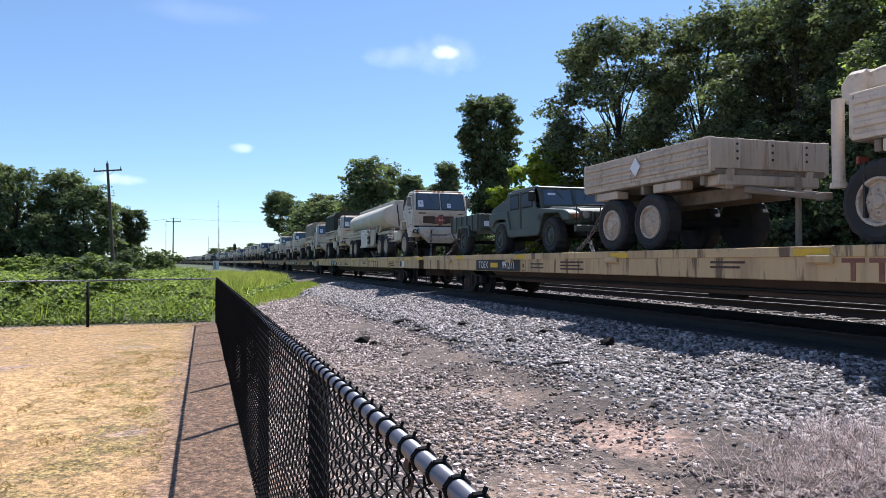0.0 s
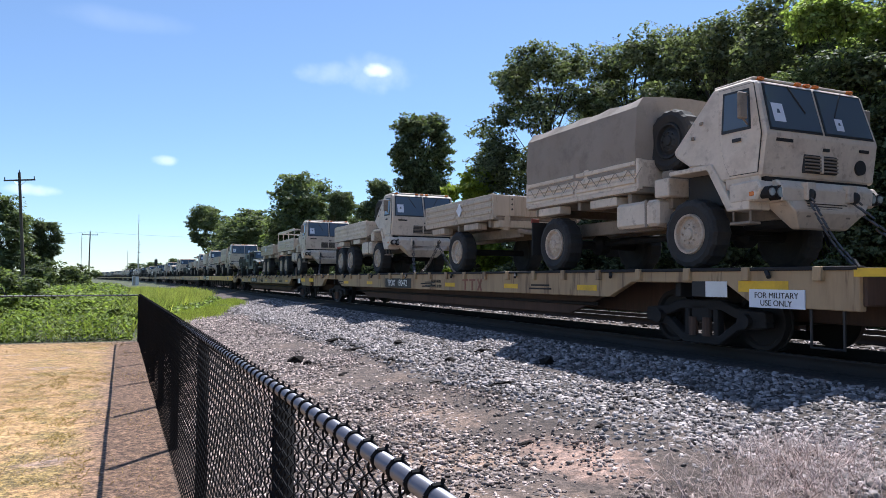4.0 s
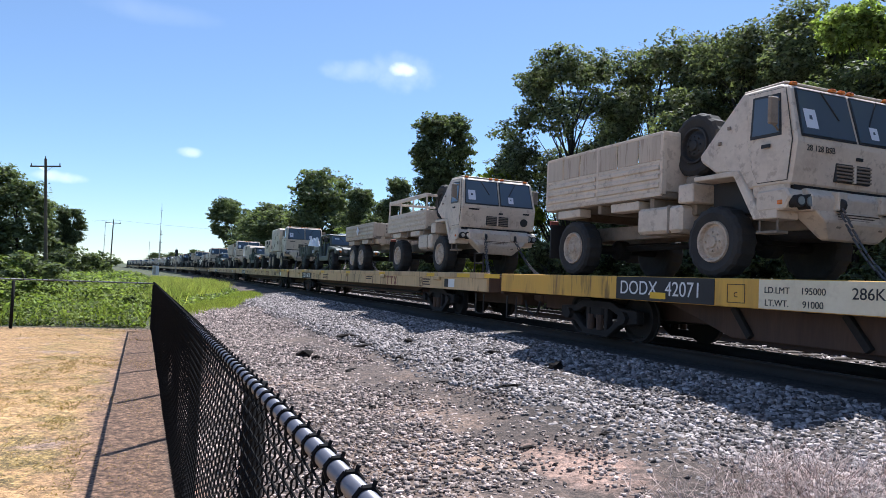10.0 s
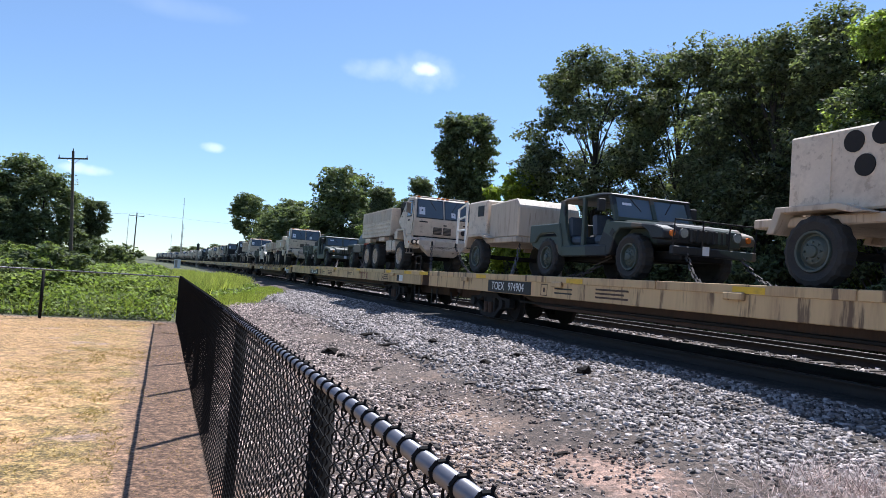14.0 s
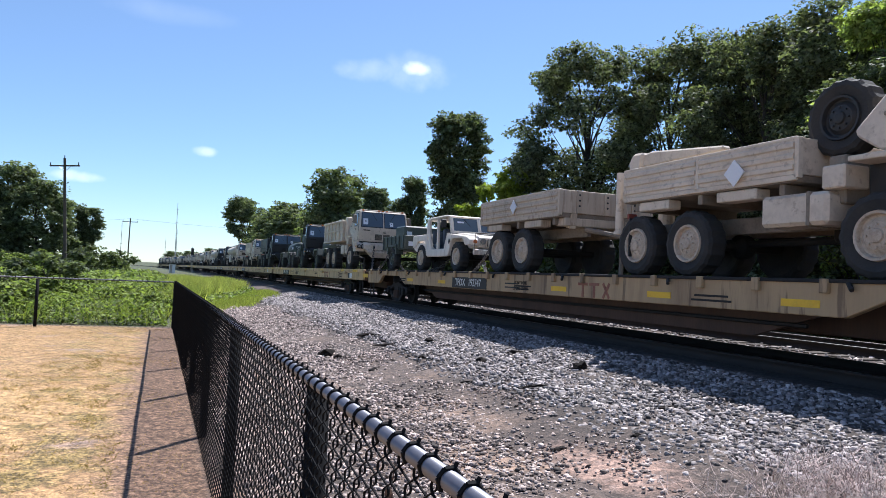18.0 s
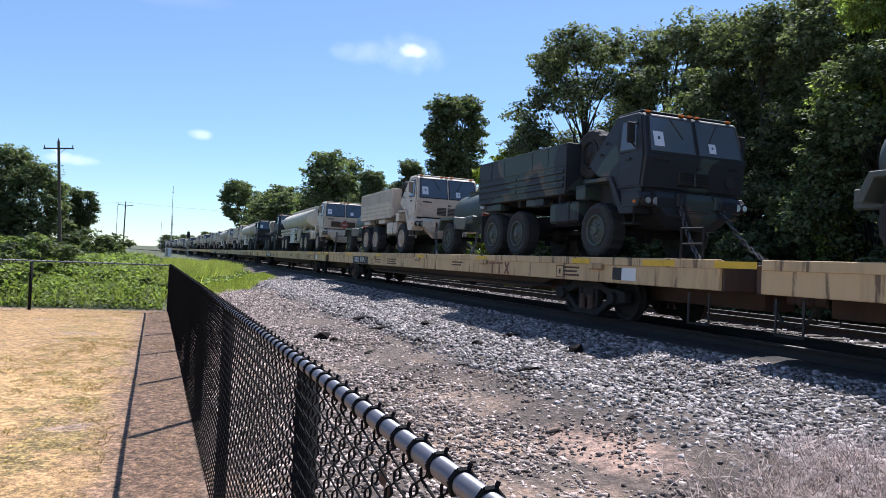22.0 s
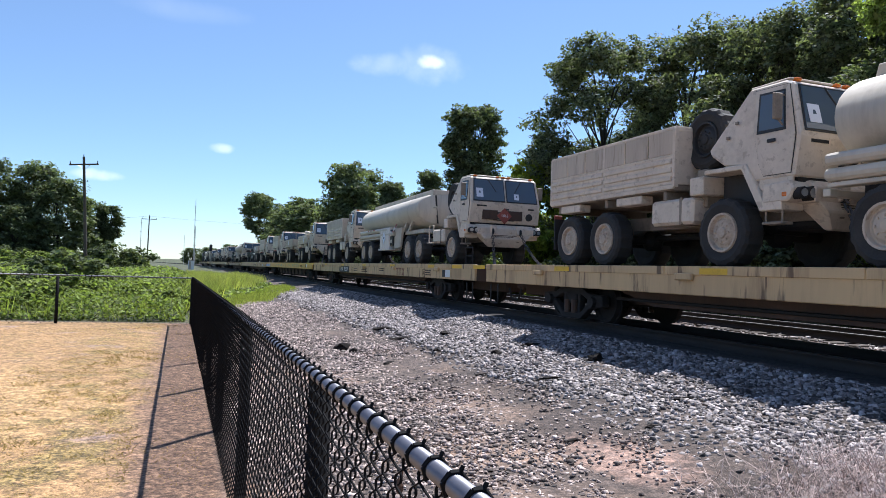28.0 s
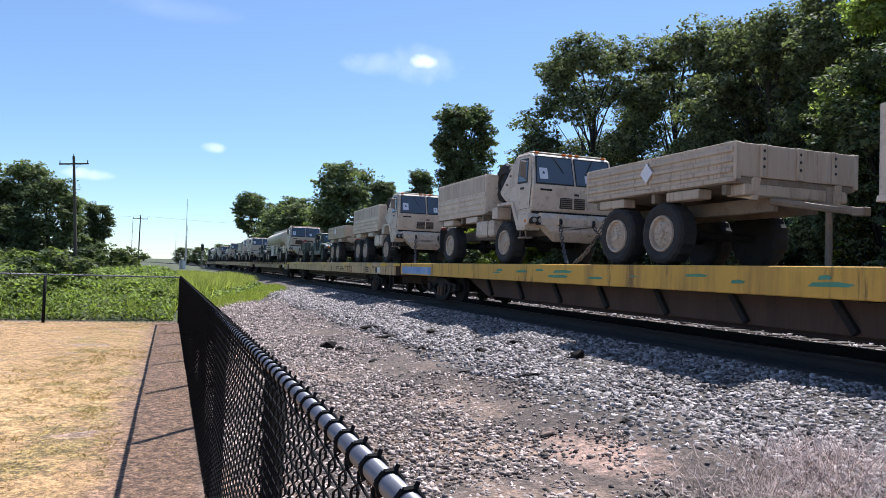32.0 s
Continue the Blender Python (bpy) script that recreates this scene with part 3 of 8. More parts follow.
    tufts = calc("MULTIPLY_ADD", step(noise_tex(15.0, 8.0, 0.8), 0.40, 0.60), 0.85, 0.5)
    both = calc("MULTIPLY", calc("MULTIPLY", grain, coarse_grain), tufts)
    grey = N("ShaderNodeCombineColor")
    for key in ("Red", "Green", "Blue"):
        Lk(both, grey.inputs[key])
    Lk(blend(veg, base, green), tone.inputs["A"])
    Lk(grey.outputs[0], tone.inputs["B"])
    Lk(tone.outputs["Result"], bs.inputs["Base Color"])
    return m


def build_ground():
    ls = [-900, -500, -250, -120, -70, -45, -30, -22, -16, -12, -9, -7, -5.5, -4.5, -3.6, -2.8, -2.1, -1.5, -1.0, -0.6, -0.2, 0.15, 0.45, 0.6, 0.8]
    ls += [1.0 + 0.22 * i for i in range(0, 34)] + [8.5, 9.5, 10.6, 12, 13.4, 14.4, 15.4, 16.0, 16.8, 18, 20, 24, 30, 42, 60, 90, 140, 250, 500, 900]
    aa = [-300, -120, -60, -30, -15, -8, -5, -3, -2] + [-1.2 + 0.3 * i for i in range(0, 74)] + [21.5 + 0.8 * i for i in range(0, 26)] + [43, 46, 50, 55, 60, 66, 73, 82, 92, 105, 120, 140, 165, 200, 250, 320, 420, 600, 900, 1500, 2600]
    verts = []
    for a in aa:
        for l in ls:
            bl, ba, _ = bent(l, a)
            z = ground_z(l, a)
            near = max(0.0, 1 - abs(l - 4) / 5) * (1 if a < 60 else 0)
            z += 0.05 * near * noise.noise((l * 0.7, a * 0.5, 0)) + 0.025 * near * noise.noise((l * 2.1, a * 2.1, 5))
            if l < 0.5 and a < 20:
                z += 0.02 * noise.noise((l * 0.8, a * 0.8, 9))
            if l > 7.7 and l < 15.5:
                z = ground_z(l, a)
            verts.append((bl, ba, z))
    w = len(ls)
    faces = [(j * w + i, j * w + i + 1, (j + 1) * w + i + 1, (j + 1) * w + i) for j in range(len(aa) - 1) for i in range(w - 1)]
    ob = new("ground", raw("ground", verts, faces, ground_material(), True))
    ob.matrix_world = plan(0, 0)
    tagged(ob, "sandy yard, grey gravel and weedy soil beside a railway", "ground", kind="structure")


build_ground()


def stones():
    rs = np.random.RandomState(3)
    cube = np.array([(-1, -1, -1), (1, -1, -1), (1, 1, -1), (-1, 1, -1), (-1, -1, 1), (1, -1, 1), (1, 1, 1), (-1, 1, 1)], float)
    quads = np.array([(4, 5, 6, 7), (0, 1, 5, 4), (1, 2, 6, 5), (2, 3, 7, 6), (3, 0, 4, 7)])
    groups = (("ballast_stones", 56000, 4.3, 7.75, -2.5, 42.0, 0.016, 0.038, STONE, "loose grey crushed ballast stones beside the track"),
              ("gravel_stones", 66000, 0.75, 4.4, -2.0, 30.0, 0.010, 0.029, STONE_WARM, "small grey gravel scattered over packed soil"),
              ("ballast_stones", 6500, 9.0, 15.8, 2.0, 60.0, 0.03, 0.05, STONE, "grey crushed stone between and beside the ties"))
    for name, n, l0, l1, a0, a1, s0, s1, mat, label in groups:
        l = rs.uniform(l0, l1, n)
        if name == "ballast_stones" and l0 < 5:
            l = np.minimum(l0 + (l1 - l0) * rs.uniform(0, 1, n) ** 0.85 + rs.normal(0, 0.10, n), 7.75)
        a = a0 + (a1 - a0) * rs.uniform(0, 1, n) ** 1.7
        if l0 < 5:
            # the toe of the bank wanders; a trodden strip of bare soil runs along it
            toe = 4.2 + 0.22 * np.sin(a * 0.9 + 0.6) + 0.12 * np.sin(a * 2.3)
            if name == "ballast_stones":
                keep = l > toe + rs.normal(0, 0.09, n)
            else:
                bare = np.exp(-((l - toe + 0.42) / 0.36) ** 2) * np.clip((13.5 - a) / 3, 0, 1)
                keep = (l < toe + 0.1) & (rs.uniform(0, 1, n) > 0.86 * bare)
            l, a = l[keep], a[keep]
            n = len(l)
        size = (s0 + (s1 - s0) * rs.uniform(0, 1, n) ** 1.6) * (1 + 0.014 * a)
        sc = size[:, None] * rs.uniform(0.55, 1.3, (n, 3)) * np.array([1.1, 0.85, 0.5 if name == "gravel_stones" else 0.66])
        pts = cube[None] * rs.uniform(0.3, 1.05, (n, 8, 3))
        pts = pts * sc[:, None]
        ang = rs.uniform(0, 2 * np.pi, n)
        tilt = rs.uniform(-0.7, 0.7, n)
        c, s = np.cos(ang), np.sin(ang)
        ct, st = np.cos(tilt), np.sin(tilt)
        y2, z2 = pts[..., 1] * ct[:, None] - pts[..., 2] * st[:, None], pts[..., 1] * st[:, None] + pts[..., 2] * ct[:, None]
        x3, y3 = pts[..., 0] * c[:, None] - y2 * s[:, None], pts[..., 0] * s[:, None] + y2 * c[:, None]
        zg = np.array([ground_z(u, v) for u, v in zip(l, a)])
        out = np.stack([x3 + l[:, None], y3 + a[:, None], z2 + (zg + size * 0.35)[:, None]], -1)
        f = (quads[None] + 8 * np.arange(n)[:, None, None]).reshape(-1, 4)
        ob = new(name, raw(name, out.reshape(-1, 3), f, mat))
        ob.matrix_world = plan(0, 0)
        tagged(ob, label, "stones", kind="stuff")


stones()


# ---- track ----
def rail_line(l, name):
    prof = [(-0.075, 0), (0.075, 0), (0.075, 0.015), (0.012, 0.04), (0.012, 0.125), (0.036, 0.14), (0.036, 0.17), (-0.036, 0.17), (-0.036, 0.14), (-0.012, 0.125), (-0.012, 0.04), (-0.075, 0.015)]
    aa = list(range(-60, 60, 6)) + list(range(60, 200, 10)) + list(range(200, 900, 50))
    verts, faces = [], []
    for a in aa:
        for x, z in prof:
            bl, ba, _ = bent(l + x, a)
            verts.append((bl, ba, RAIL_BASE + z))
    k = len(prof)
    for j in range(len(aa) - 1):
        for i in range(k):
            faces.append((j * k + i, j * k + (i + 1) % k, (j + 1) * k + (i + 1) % k, (j + 1) * k + i))
    me = raw(name, verts, faces, RAIL_SIDE)
    me.materials.append(STEEL)
    for p in me.polygons:
        if p.index % k == 6:
            p.material_index = 1
    ob = new(name, me)
    ob.matrix_world = plan(0, 0)
    tagged(ob, "rusty steel rail with a bright worn head", "rail", "rails", "structure")


TRACK_2 = MID + 4.25
for mid in (MID, TRACK_2):
    for off in (-0.755, 0.755):
        rail_line(mid + off, "rail")


def ties():
    tie = Body().box(-1.3, 1.3, -0.115, 0.115, -0.17, 0.0, 0.012).mesh("tie", WOOD_TIE)
    for mid in (MID, TRACK_2):
        root = tagged(new("railway_track"), "creosoted wooden ties under two steel rails", "track", "tracks", "structure")
        root.matrix_world = plan(0, 0)
        for i in range(0, 92 if mid == MID else 32):
            bl, ba, h = bent(mid, -2 + 0.52 * i)
            part("tie", tie, WOOD_TIE, root, at=pose(bl + random.uniform(-0.04, 0.04), ba, RAIL_BASE - 0.004, 0, 0, random.uniform(-1, 1) + h))


ties()


# ---- chain-link fence ----
def fence_run(p0, p1, spaces, z0, z1, z1_end, pitch=0.072, name="chain_link_fence", label=""):
    (l0, a0), (l1, a1) = p0, p1
    run = math.hypot(l1 - l0, a1 - a0)
    ux, uy = (l1 - l0) / run, (a1 - a0) / run
    root = tagged(new(name), label, "fence", "yard fence")
    root.matrix_world = plan(0, 0)
    def top(d):
        return z1 + (z1_end - z1) * d / run

    n = int(run / (pitch / 2))
    rows = int((z1 - z0 - 0.03) / (pitch * 0.5))
    verts, faces = [], []
    for i in range(n):
        base = len(verts)
        coarse = i * pitch / 2 > 11.0 or i * pitch / 2 < 5.0 or pitch > 0.09
        for j in range(rows + 1):
            side = (1 if j % 2 else -1) * (-1 if i % 2 else 1)
            cell = (top(i * pitch / 2) - z0 - 0.03) / rows
            wob = 0.006 * side
            r = 0.0028
            # each bend is a rounded knuckle
            for dz, reach in ((-0.26, 0.36), (0.26, 0.36)) if coarse else ((-0.24, 0.34), (-0.09, 0.47), (0.09, 0.47), (0.24, 0.34)):
                d = (i + reach * side) * pitch / 2
                z = z0 + 0.02 + (j + dz) * cell
                x, y = l0 + ux * d - uy * wob, a0 + uy * d + ux * wob
                verts += [(x + ux * r, y + uy * r, z), (x - uy * r - ux * r, y + ux * r - uy * r, z), (x + uy * r - ux * r, y - ux * r - uy * r, z)]
        for j in range((rows + 1) * (2 if coarse else 4) - 1):
            b = base + 3 * j
            for q in range(3):
                faces.append((b + q, b + (q + 1) % 3, b + 3 + (q + 1) % 3, b + 3 + q))
    part("wire_mesh", raw("wire_mesh", verts, faces, FENCE), FENCE, root, "black vinyl-coated diamond wire mesh")
    rail = Body().rod((l0, a0, z1 + 0.015), (l1, a1, z1_end + 0.015), 0.0168, 24)
    part("top_rail", rail, FENCE_RAIL, root, "pale grey galvanized tubular top rail", smooth=True)
    knuckle = Body()
    for i in range(0, min(n, 420)):
        d = i * pitch
        if d > run:
            break
        x, y = l0 + ux * d, a0 + uy * d
        zt = top(d)
        ring = [(0.0202 * math.cos(q), 0.0202 * math.sin(q)) for q in (-0.9, 0.2, 1.2, 2.0, 2.9, 4.0)]
        for (c0, s0), (c1, s1) in zip(ring, ring[1:]):
            knuckle.rod((x + uy * c0 + ux * 0.022 * c0 / 0.03, y - ux * c0, zt + 0.015 + s0), (x + uy * c1 + ux * 0.022 * c1 / 0.03, y - ux * c1, zt + 0.015 + s1), 0.0045, 5)
        knuckle.rod((x + uy * 0.008, y - ux * 0.008, zt + 0.034), (x + uy * 0.012 + ux * 0.012, y - ux * 0.012, zt + 0.043), 0.0035, 5)
    tagged(part("wire_wrap", knuckle, FENCE, root), kind="stuff")
    post = Body().rod((0, 0, z0 - 0.25), (0, 0, z1_end - 0.012), 0.036, 20).mesh("post", FENCE, True)
    for i in range(spaces[0], spaces[1]):
        d = spaces[2] + spaces[3] * i
        part("post", post, FENCE, root, at=pose(l0 + ux * d + abs(uy) * 0.045, a0 + uy * d, top(d) - z1_end))


fence_run((0.702, -6.0), (0.43, 19.8), (0, 10, 1.40, 2.44), -0.21, 1.121, 0.985, label="black chain-link fence with round posts along the gravel", pitch=0.084)
fence_run((0.43, 19.8), (-24.0, 17.6), (0, 9, 0.0, 3.05), -0.19, 0.97, 0.93, pitch=0.13, label="black chain-link fence at the far end of the yard")


# ---- vehicles: x forward from the front hub, y to the left, z up from the deck ----
CACHE = {}


def wheel_meshes(r, w, rim_mat):
    key = (r, w, rim_mat.name)
    if key not in CACHE:
        k = r * 0.56
        t = Body().lathe([(k, -w / 2 + 0.09), (k * 1.04, -w / 2 + 0.035), (r * 0.8, -w / 2), (r * 0.94, -w / 2 + 0.02), (r, -w / 2 + 0.07), (r, 0), (r, w / 2 - 0.07), (r * 0.94, w / 2 - 0.02), (r * 0.8, w / 2), (k, w / 2 - 0.03)], "Y", 36, lug=0.022)
        rim = Body().lathe([(k * 0.16, -w / 2 - 0.012), (k * 0.27, -w / 2 - 0.006), (k * 0.31, -w / 2 + 0.022), (k * 0.58, -w / 2 + 0.032), (k * 0.76, -w / 2 + 0.072), (k * 0.84, -w / 2 + 0.070), (k * 0.88, -w / 2 + 0.02), (k * 0.90, -w / 2 + 0.008), (k * 1.0, -w / 2 + 0.005), (k * 1.03, -w / 2 + 0.04), (k, w / 2 - 0.03), (k * 0.2, w / 2 - 0.1)], "Y", 24)
        for i in range(8):
            t_ = 2 * math.pi * i / 8
            rim.rod((k * 0.46 * math.cos(t_), -w / 2 + 0.004, k * 0.46 * math.sin(t_)), (k * 0.46 * math.cos(t_), -w / 2 + 0.05, k * 0.46 * math.sin(t_)), k * 0.05, 6)
        CACHE[key] = (t.mesh("tyre", RUBBER), rim.mesh("rim", rim_mat))
    return CACHE[key]


def wheel(root, x, y, r, w, rim_mat, z=None, turn=None):
    tyre, rim = wheel_meshes(r, w, rim_mat)
    m = pose(x, y, r if z is None else z, 0, 0, 180 if y > 0 else 0)
    if turn:
        m = pose(x, y, r if z is None else z) @ turn
    t = part("tyre", tyre, RUBBER, root, at=m)
    part("rim", rim, rim_mat, t, "painted steel wheel rim")


def chain(root, a, b):
    """A slack tie-down chain of alternating links."""
    a, b = Vector(a), Vector(b)
    d = b - a
    n = max(3, int(d.length / 0.10))
    bd = Body()
    side = d.cross(Vector((0, 0, 1))).normalized()
    up = side.cross(d).normalized()
    for i in range(n):
        p, q = a.lerp(b, i / n), a.lerp(b, (i + 1.25) / n)
        sag = Vector((0, 0, -0.12 * math.sin(math.pi * i / n) * min(1, d.length)))
        o = (side if i % 2 else up) * 0.03
        bd.rod(p + sag + o, q + sag + o, 0.015, 5)
        bd.rod(p + sag - o, q + sag - o, 0.015, 5)
    part("tie_down_chain", bd, CHAIN, root, "slack steel tie-down chain")


def fmtv_cab(root, paint, dark, papers=True, unit=""):
    """Cab-over cab with sloped windscreen, doors, bumper, lamps, fenders and steps."""
    outline = [(1.36, 1.27), (1.45, 1.86), (1.24, 2.62), (1.13, 2.68), (0.44, 2.69), (-0.34, 1.87), (-0.30, 1.78), (0.02, 1.57), (0.46, 1.52), (0.60, 1.27)]
    part("cab", Body().prism(outline, -1.16, 1.16, 0.03, 0.09, 1.8), paint, root)
    part("roof_rim", Body().box(0.42, 1.15, -1.04, 1.04, 2.685, 2.72, 0.02), paint, root)
    for y in (-0.92, -0.18, 0, 0.18, 0.92):
        part("marker_lamp", Body().box(1.12, 1.20, y - 0.05, y + 0.05, 2.67, 2.715, 0.01), AMBER, root, "amber marker lamp")
    for x, z in ((0.1, 2.0), (0.28, 2.2)):
        part("lashing_ring", Body().box(x - 0.03, x + 0.03, -1.185, -1.15, z - 0.025, z + 0.025, 0.008), dark, root)
    # windscreen halves
    n = Vector((0.76, 0, 0.21)).normalized()

    def on_front(y, t, out):
        x, z = 1.45 + (1.24 - 1.45) * t, 1.86 + (2.62 - 1.86) * t
        return Vector((x, y, z)) + n * out
    for s in (-1, 1):
        y0, y1 = 0.05 * s, 1.03 * s
        k = 0.055 * s
        corners = [on_front(y0, 0.10, 0.012), on_front(y1, 0.10, 0.012), on_front(y1 - k, 0.93, 0.012), on_front(y0, 0.93, 0.012)]
        if s < 0:
            corners = corners[::-1]
        part("windscreen", Body().plate(corners, 0.012), GLASS, root, "dark tinted windscreen pane")
        gas = [on_front(y0 - 0.025 * s, 0.06, 0.006), on_front(y1 + 0.03 * s, 0.06, 0.006), on_front(y1 - k + 0.03 * s, 0.97, 0.006), on_front(y0 - 0.025 * s, 0.97, 0.006)]
        if s < 0:
            gas = gas[::-1]
        part("windscreen_seal", Body().plate(gas, 0.008), BLACK, root)
        part("wiper", Body().rod(on_front(y0 + 0.5 * s, 0.95, 0.04), on_front(y0 + 0.25 * s, 0.45, 0.03), 0.012, 5), BLACK, root)
    if papers:
        for y, t, w, hh in ((-0.84, 0.22, 0.11, 0.36), (0.36, 0.18, 0.08, 0.24)):
            part("paper_sign", Body().plate([on_front(y - w, t, 0.028), on_front(y + w, t, 0.028), on_front(y + w, t + hh, 0.028), on_front(y - w, t + hh, 0.028)], 0.003), GREY_WHITE, root, "white paper sheet behind the windscreen")
            part("paper_print", Body().plate([on_front(y - w * 0.3, t + hh * 0.45, 0.033), on_front(y + w * 0.3, t + hh * 0.45, 0.033), on_front(y + w * 0.18, t + hh * 0.68, 0.033), on_front(y - w * 0.18, t + hh * 0.68, 0.033)], 0.001), SEAT, root)
    # dark block drawn in place of the shade between cab and bumper
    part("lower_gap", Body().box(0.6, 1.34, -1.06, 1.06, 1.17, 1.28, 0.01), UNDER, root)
    # grille and badge row
    part("grille", Body().box(1.36, 1.42, -0.38, 0.30, 1.36, 1.62, 0.01), BLACK, root)
    for i in range(5):
        part("grille_slat", Body().box(1.38, 1.445, -0.37, 0.29, 1.38 + 0.048 * i, 1.402 + 0.048 * i, 0.004), dark, root)
    part("grille_post", Body().box(1.38, 1.45, -0.06, -0.02, 1.36, 1.62, 0.004), paint, root)
    part("round_cover", Body().rod((1.33, 0.80, 1.5), (1.425, 0.80, 1.5), 0.11, 18), BLACK, root)
    if unit:
        letters(unit, 0.115, BLACK, root, pose(1.446, -0.70, 1.76, 90, 0, 90))
    for y, z, w in ((-0.78, 1.78, 0.16), (0.05, 1.70, 0.06), (0.85, 1.74, 0.10)):
        if unit and y < 0:
            continue
        part("unit_mark", Body().box(1.40, 1.446, y - w, y + w, z - 0.022, z + 0.022, 0), BLACK if w < 0.08 else UNDER, root)
    # bumper with slanted lower plate, lamps and tow brackets
    part("bumper", Body().prism([(1.02, 0.92), (1.02, 1.20), (1.42, 1.23), (1.52, 1.12), (1.50, 0.92)], -0.93, 0.93, 0.02), paint, root)
    plate = Body().prism([(1.10, 0.95), (1.50, 0.95), (1.53, 0.80), (1.40, 0.56), (1.28, 0.56)], -0.84, 0.84, 0.02)
    for v in plate.bm.verts:
        v.co.y *= 1 - 0.42 * max(0.0, min(1.0, (0.93 - v.co.z) / 0.37))
    part("lower_plate", plate, paint, root)
    bars = Body()
    for i in range(3):
        bars.box(1.505, 1.522, -0.45, 0.35 - 0.1 * i, 0.90 - 0.035 * i, 0.915 - 0.035 * i, 0, pose(0, 0, 0, 0, 8, 0))
    part("stencil", bars, RUST, root)
    for s in (-1, 1):
        part("bumper_end", Body().prism([(0.86, 0.92), (0.86, 1.20), (1.34, 1.22), (1.42, 1.10), (1.32, 0.93)], 0.91 * s, 1.22 * s, 0.025), paint, root)
        part("turn_lamp", Body().box(1.22, 1.30, s * 1.16, s * 1.235, 1.0, 1.06, 0.01), AMBER, root, "amber turn lamp")
        for y, r in ((1.10, 0.06), (0.93, 0.075)):
            part("headlamp_bezel", Body().rod((1.30, y * s, 1.04), (1.49, y * s, 1.04), r + 0.024, 16), UNDER, root)
            part("headlamp", Body().rod((1.34, y * s, 1.04), (1.505, y * s, 1.04), r, 16, r * 0.9), LENS, root, "round glass headlamp")
        part("tow_shackle", Body().lathe([(0.05, -0.03), (0.09, -0.02), (0.09, 0.02), (0.05, 0.03)], "Y", 12, (1.55, 0.45 * s, 1.02)), BLACK, root)
        part("tow_bracket", Body().box(1.36, 1.57, 0.42 * s - 0.09, 0.42 * s + 0.09, 0.95, 1.20, 0.015), paint, root)
        # fender, step, door, window, mirror
        fend = [(-0.38, 1.48), (-0.38, 1.55), (0.50, 1.55), (0.86, 0.98), (1.20, 0.96), (1.20, 0.82), (0.80, 0.82), (0.42, 1.47)]
        part("fender", Body().prism(fend, 0.80 * s, 1.21 * s, 0.012), paint, root)
        # black block darkens the well where shade would fall behind the fender
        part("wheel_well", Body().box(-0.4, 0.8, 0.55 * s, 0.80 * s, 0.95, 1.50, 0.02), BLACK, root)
        if s < 0:
            part("step", Body().box(0.84, 1.20, 0.98 * s, 1.20 * s, 0.62, 0.66, 0.008).rod((0.87, 1.15 * s, 0.64), (0.87, 1.15 * s, 0.85), 0.015, 6).rod((1.17, 1.15 * s, 0.64), (1.17, 1.15 * s, 0.85), 0.015, 6), dark, root)

        def on_side(x, z, out=0.0):
            return Vector((x, s * (1.16 - 0.09 * max(0.0, z - 1.8) + out), z))
        seam = [on_side(1.32, 1.325, 0.004), on_side(1.385, 1.865, 0.004), on_side(1.205, 2.615, 0.004), on_side(0.565, 2.635, 0.004), on_side(0.60, 2.0, 0.004), on_side(0.72, 1.52, 0.004), on_side(0.82, 1.325, 0.004)]
        if s < 0:
            part("door_seam", Body().plate(seam, -0.01), BLACK, root)
        door = [on_side(1.311, 1.334, 0.012), on_side(1.377, 1.865, 0.012), on_side(1.198, 2.606, 0.012), on_side(0.573, 2.626, 0.012), on_side(0.608, 2.0, 0.012), on_side(0.728, 1.525, 0.012), on_side(0.825, 1.334, 0.012)]
        part("door", Body().plate(door if s < 0 else door[::-1], -0.02), paint, root)
        if s < 0:
            part("door_handle", Body().box(0.90, 1.05, s * 1.175, s * 1.20, 1.80, 1.85, 0.006), BLACK, root)
        win = [on_side(1.17, 1.99, 0.022), on_side(1.11, 2.51, 0.022), on_side(0.70, 2.53, 0.022), on_side(0.71, 2.0, 0.022)]
        part("side_window", Body().plate(win if s < 0 else win[::-1], -0.015), GLASS, root, "dark side window")
        frm = [on_side(1.21, 1.95, 0.016), on_side(1.14, 2.545, 0.016), on_side(0.66, 2.565, 0.016), on_side(0.67, 1.96, 0.016)]
        part("window_seal", Body().plate(frm if s < 0 else frm[::-1], -0.012), BLACK, root)
        part("mirror", Body().box(1.14, 1.20, s * 1.20, s * 1.36, 2.08, 2.46, 0.02).rod((1.12, s * 1.10, 2.45), (1.17, s * 1.28, 2.45), 0.015, 6).rod((1.14, s * 1.12, 2.0), (1.17, s * 1.28, 2.1), 0.015, 6), dark, root)
        if s < 0:
            part("step_box", Body().box(0.84, 1.20, s * 0.85, s * 1.205, 0.98, 1.15, 0.015), paint, root)
            part("side_vent", Body().box(0.72, 1.32, s * 1.09, s * 1.145, 1.13, 1.29, 0.01), paint, root)
    part("exhaust_stack", Body().rod((-0.55, 1.0, 1.3), (-0.55, 1.0, 2.55), 0.075, 12), dark, root)
    part("air_intake", Body().box(-0.62, -0.40, 0.62, 0.84, 2.18, 2.45, 0.03).rod((-0.5, 0.72, 1.7), (-0.5, 0.72, 2.2), 0.05, 10), paint, root)


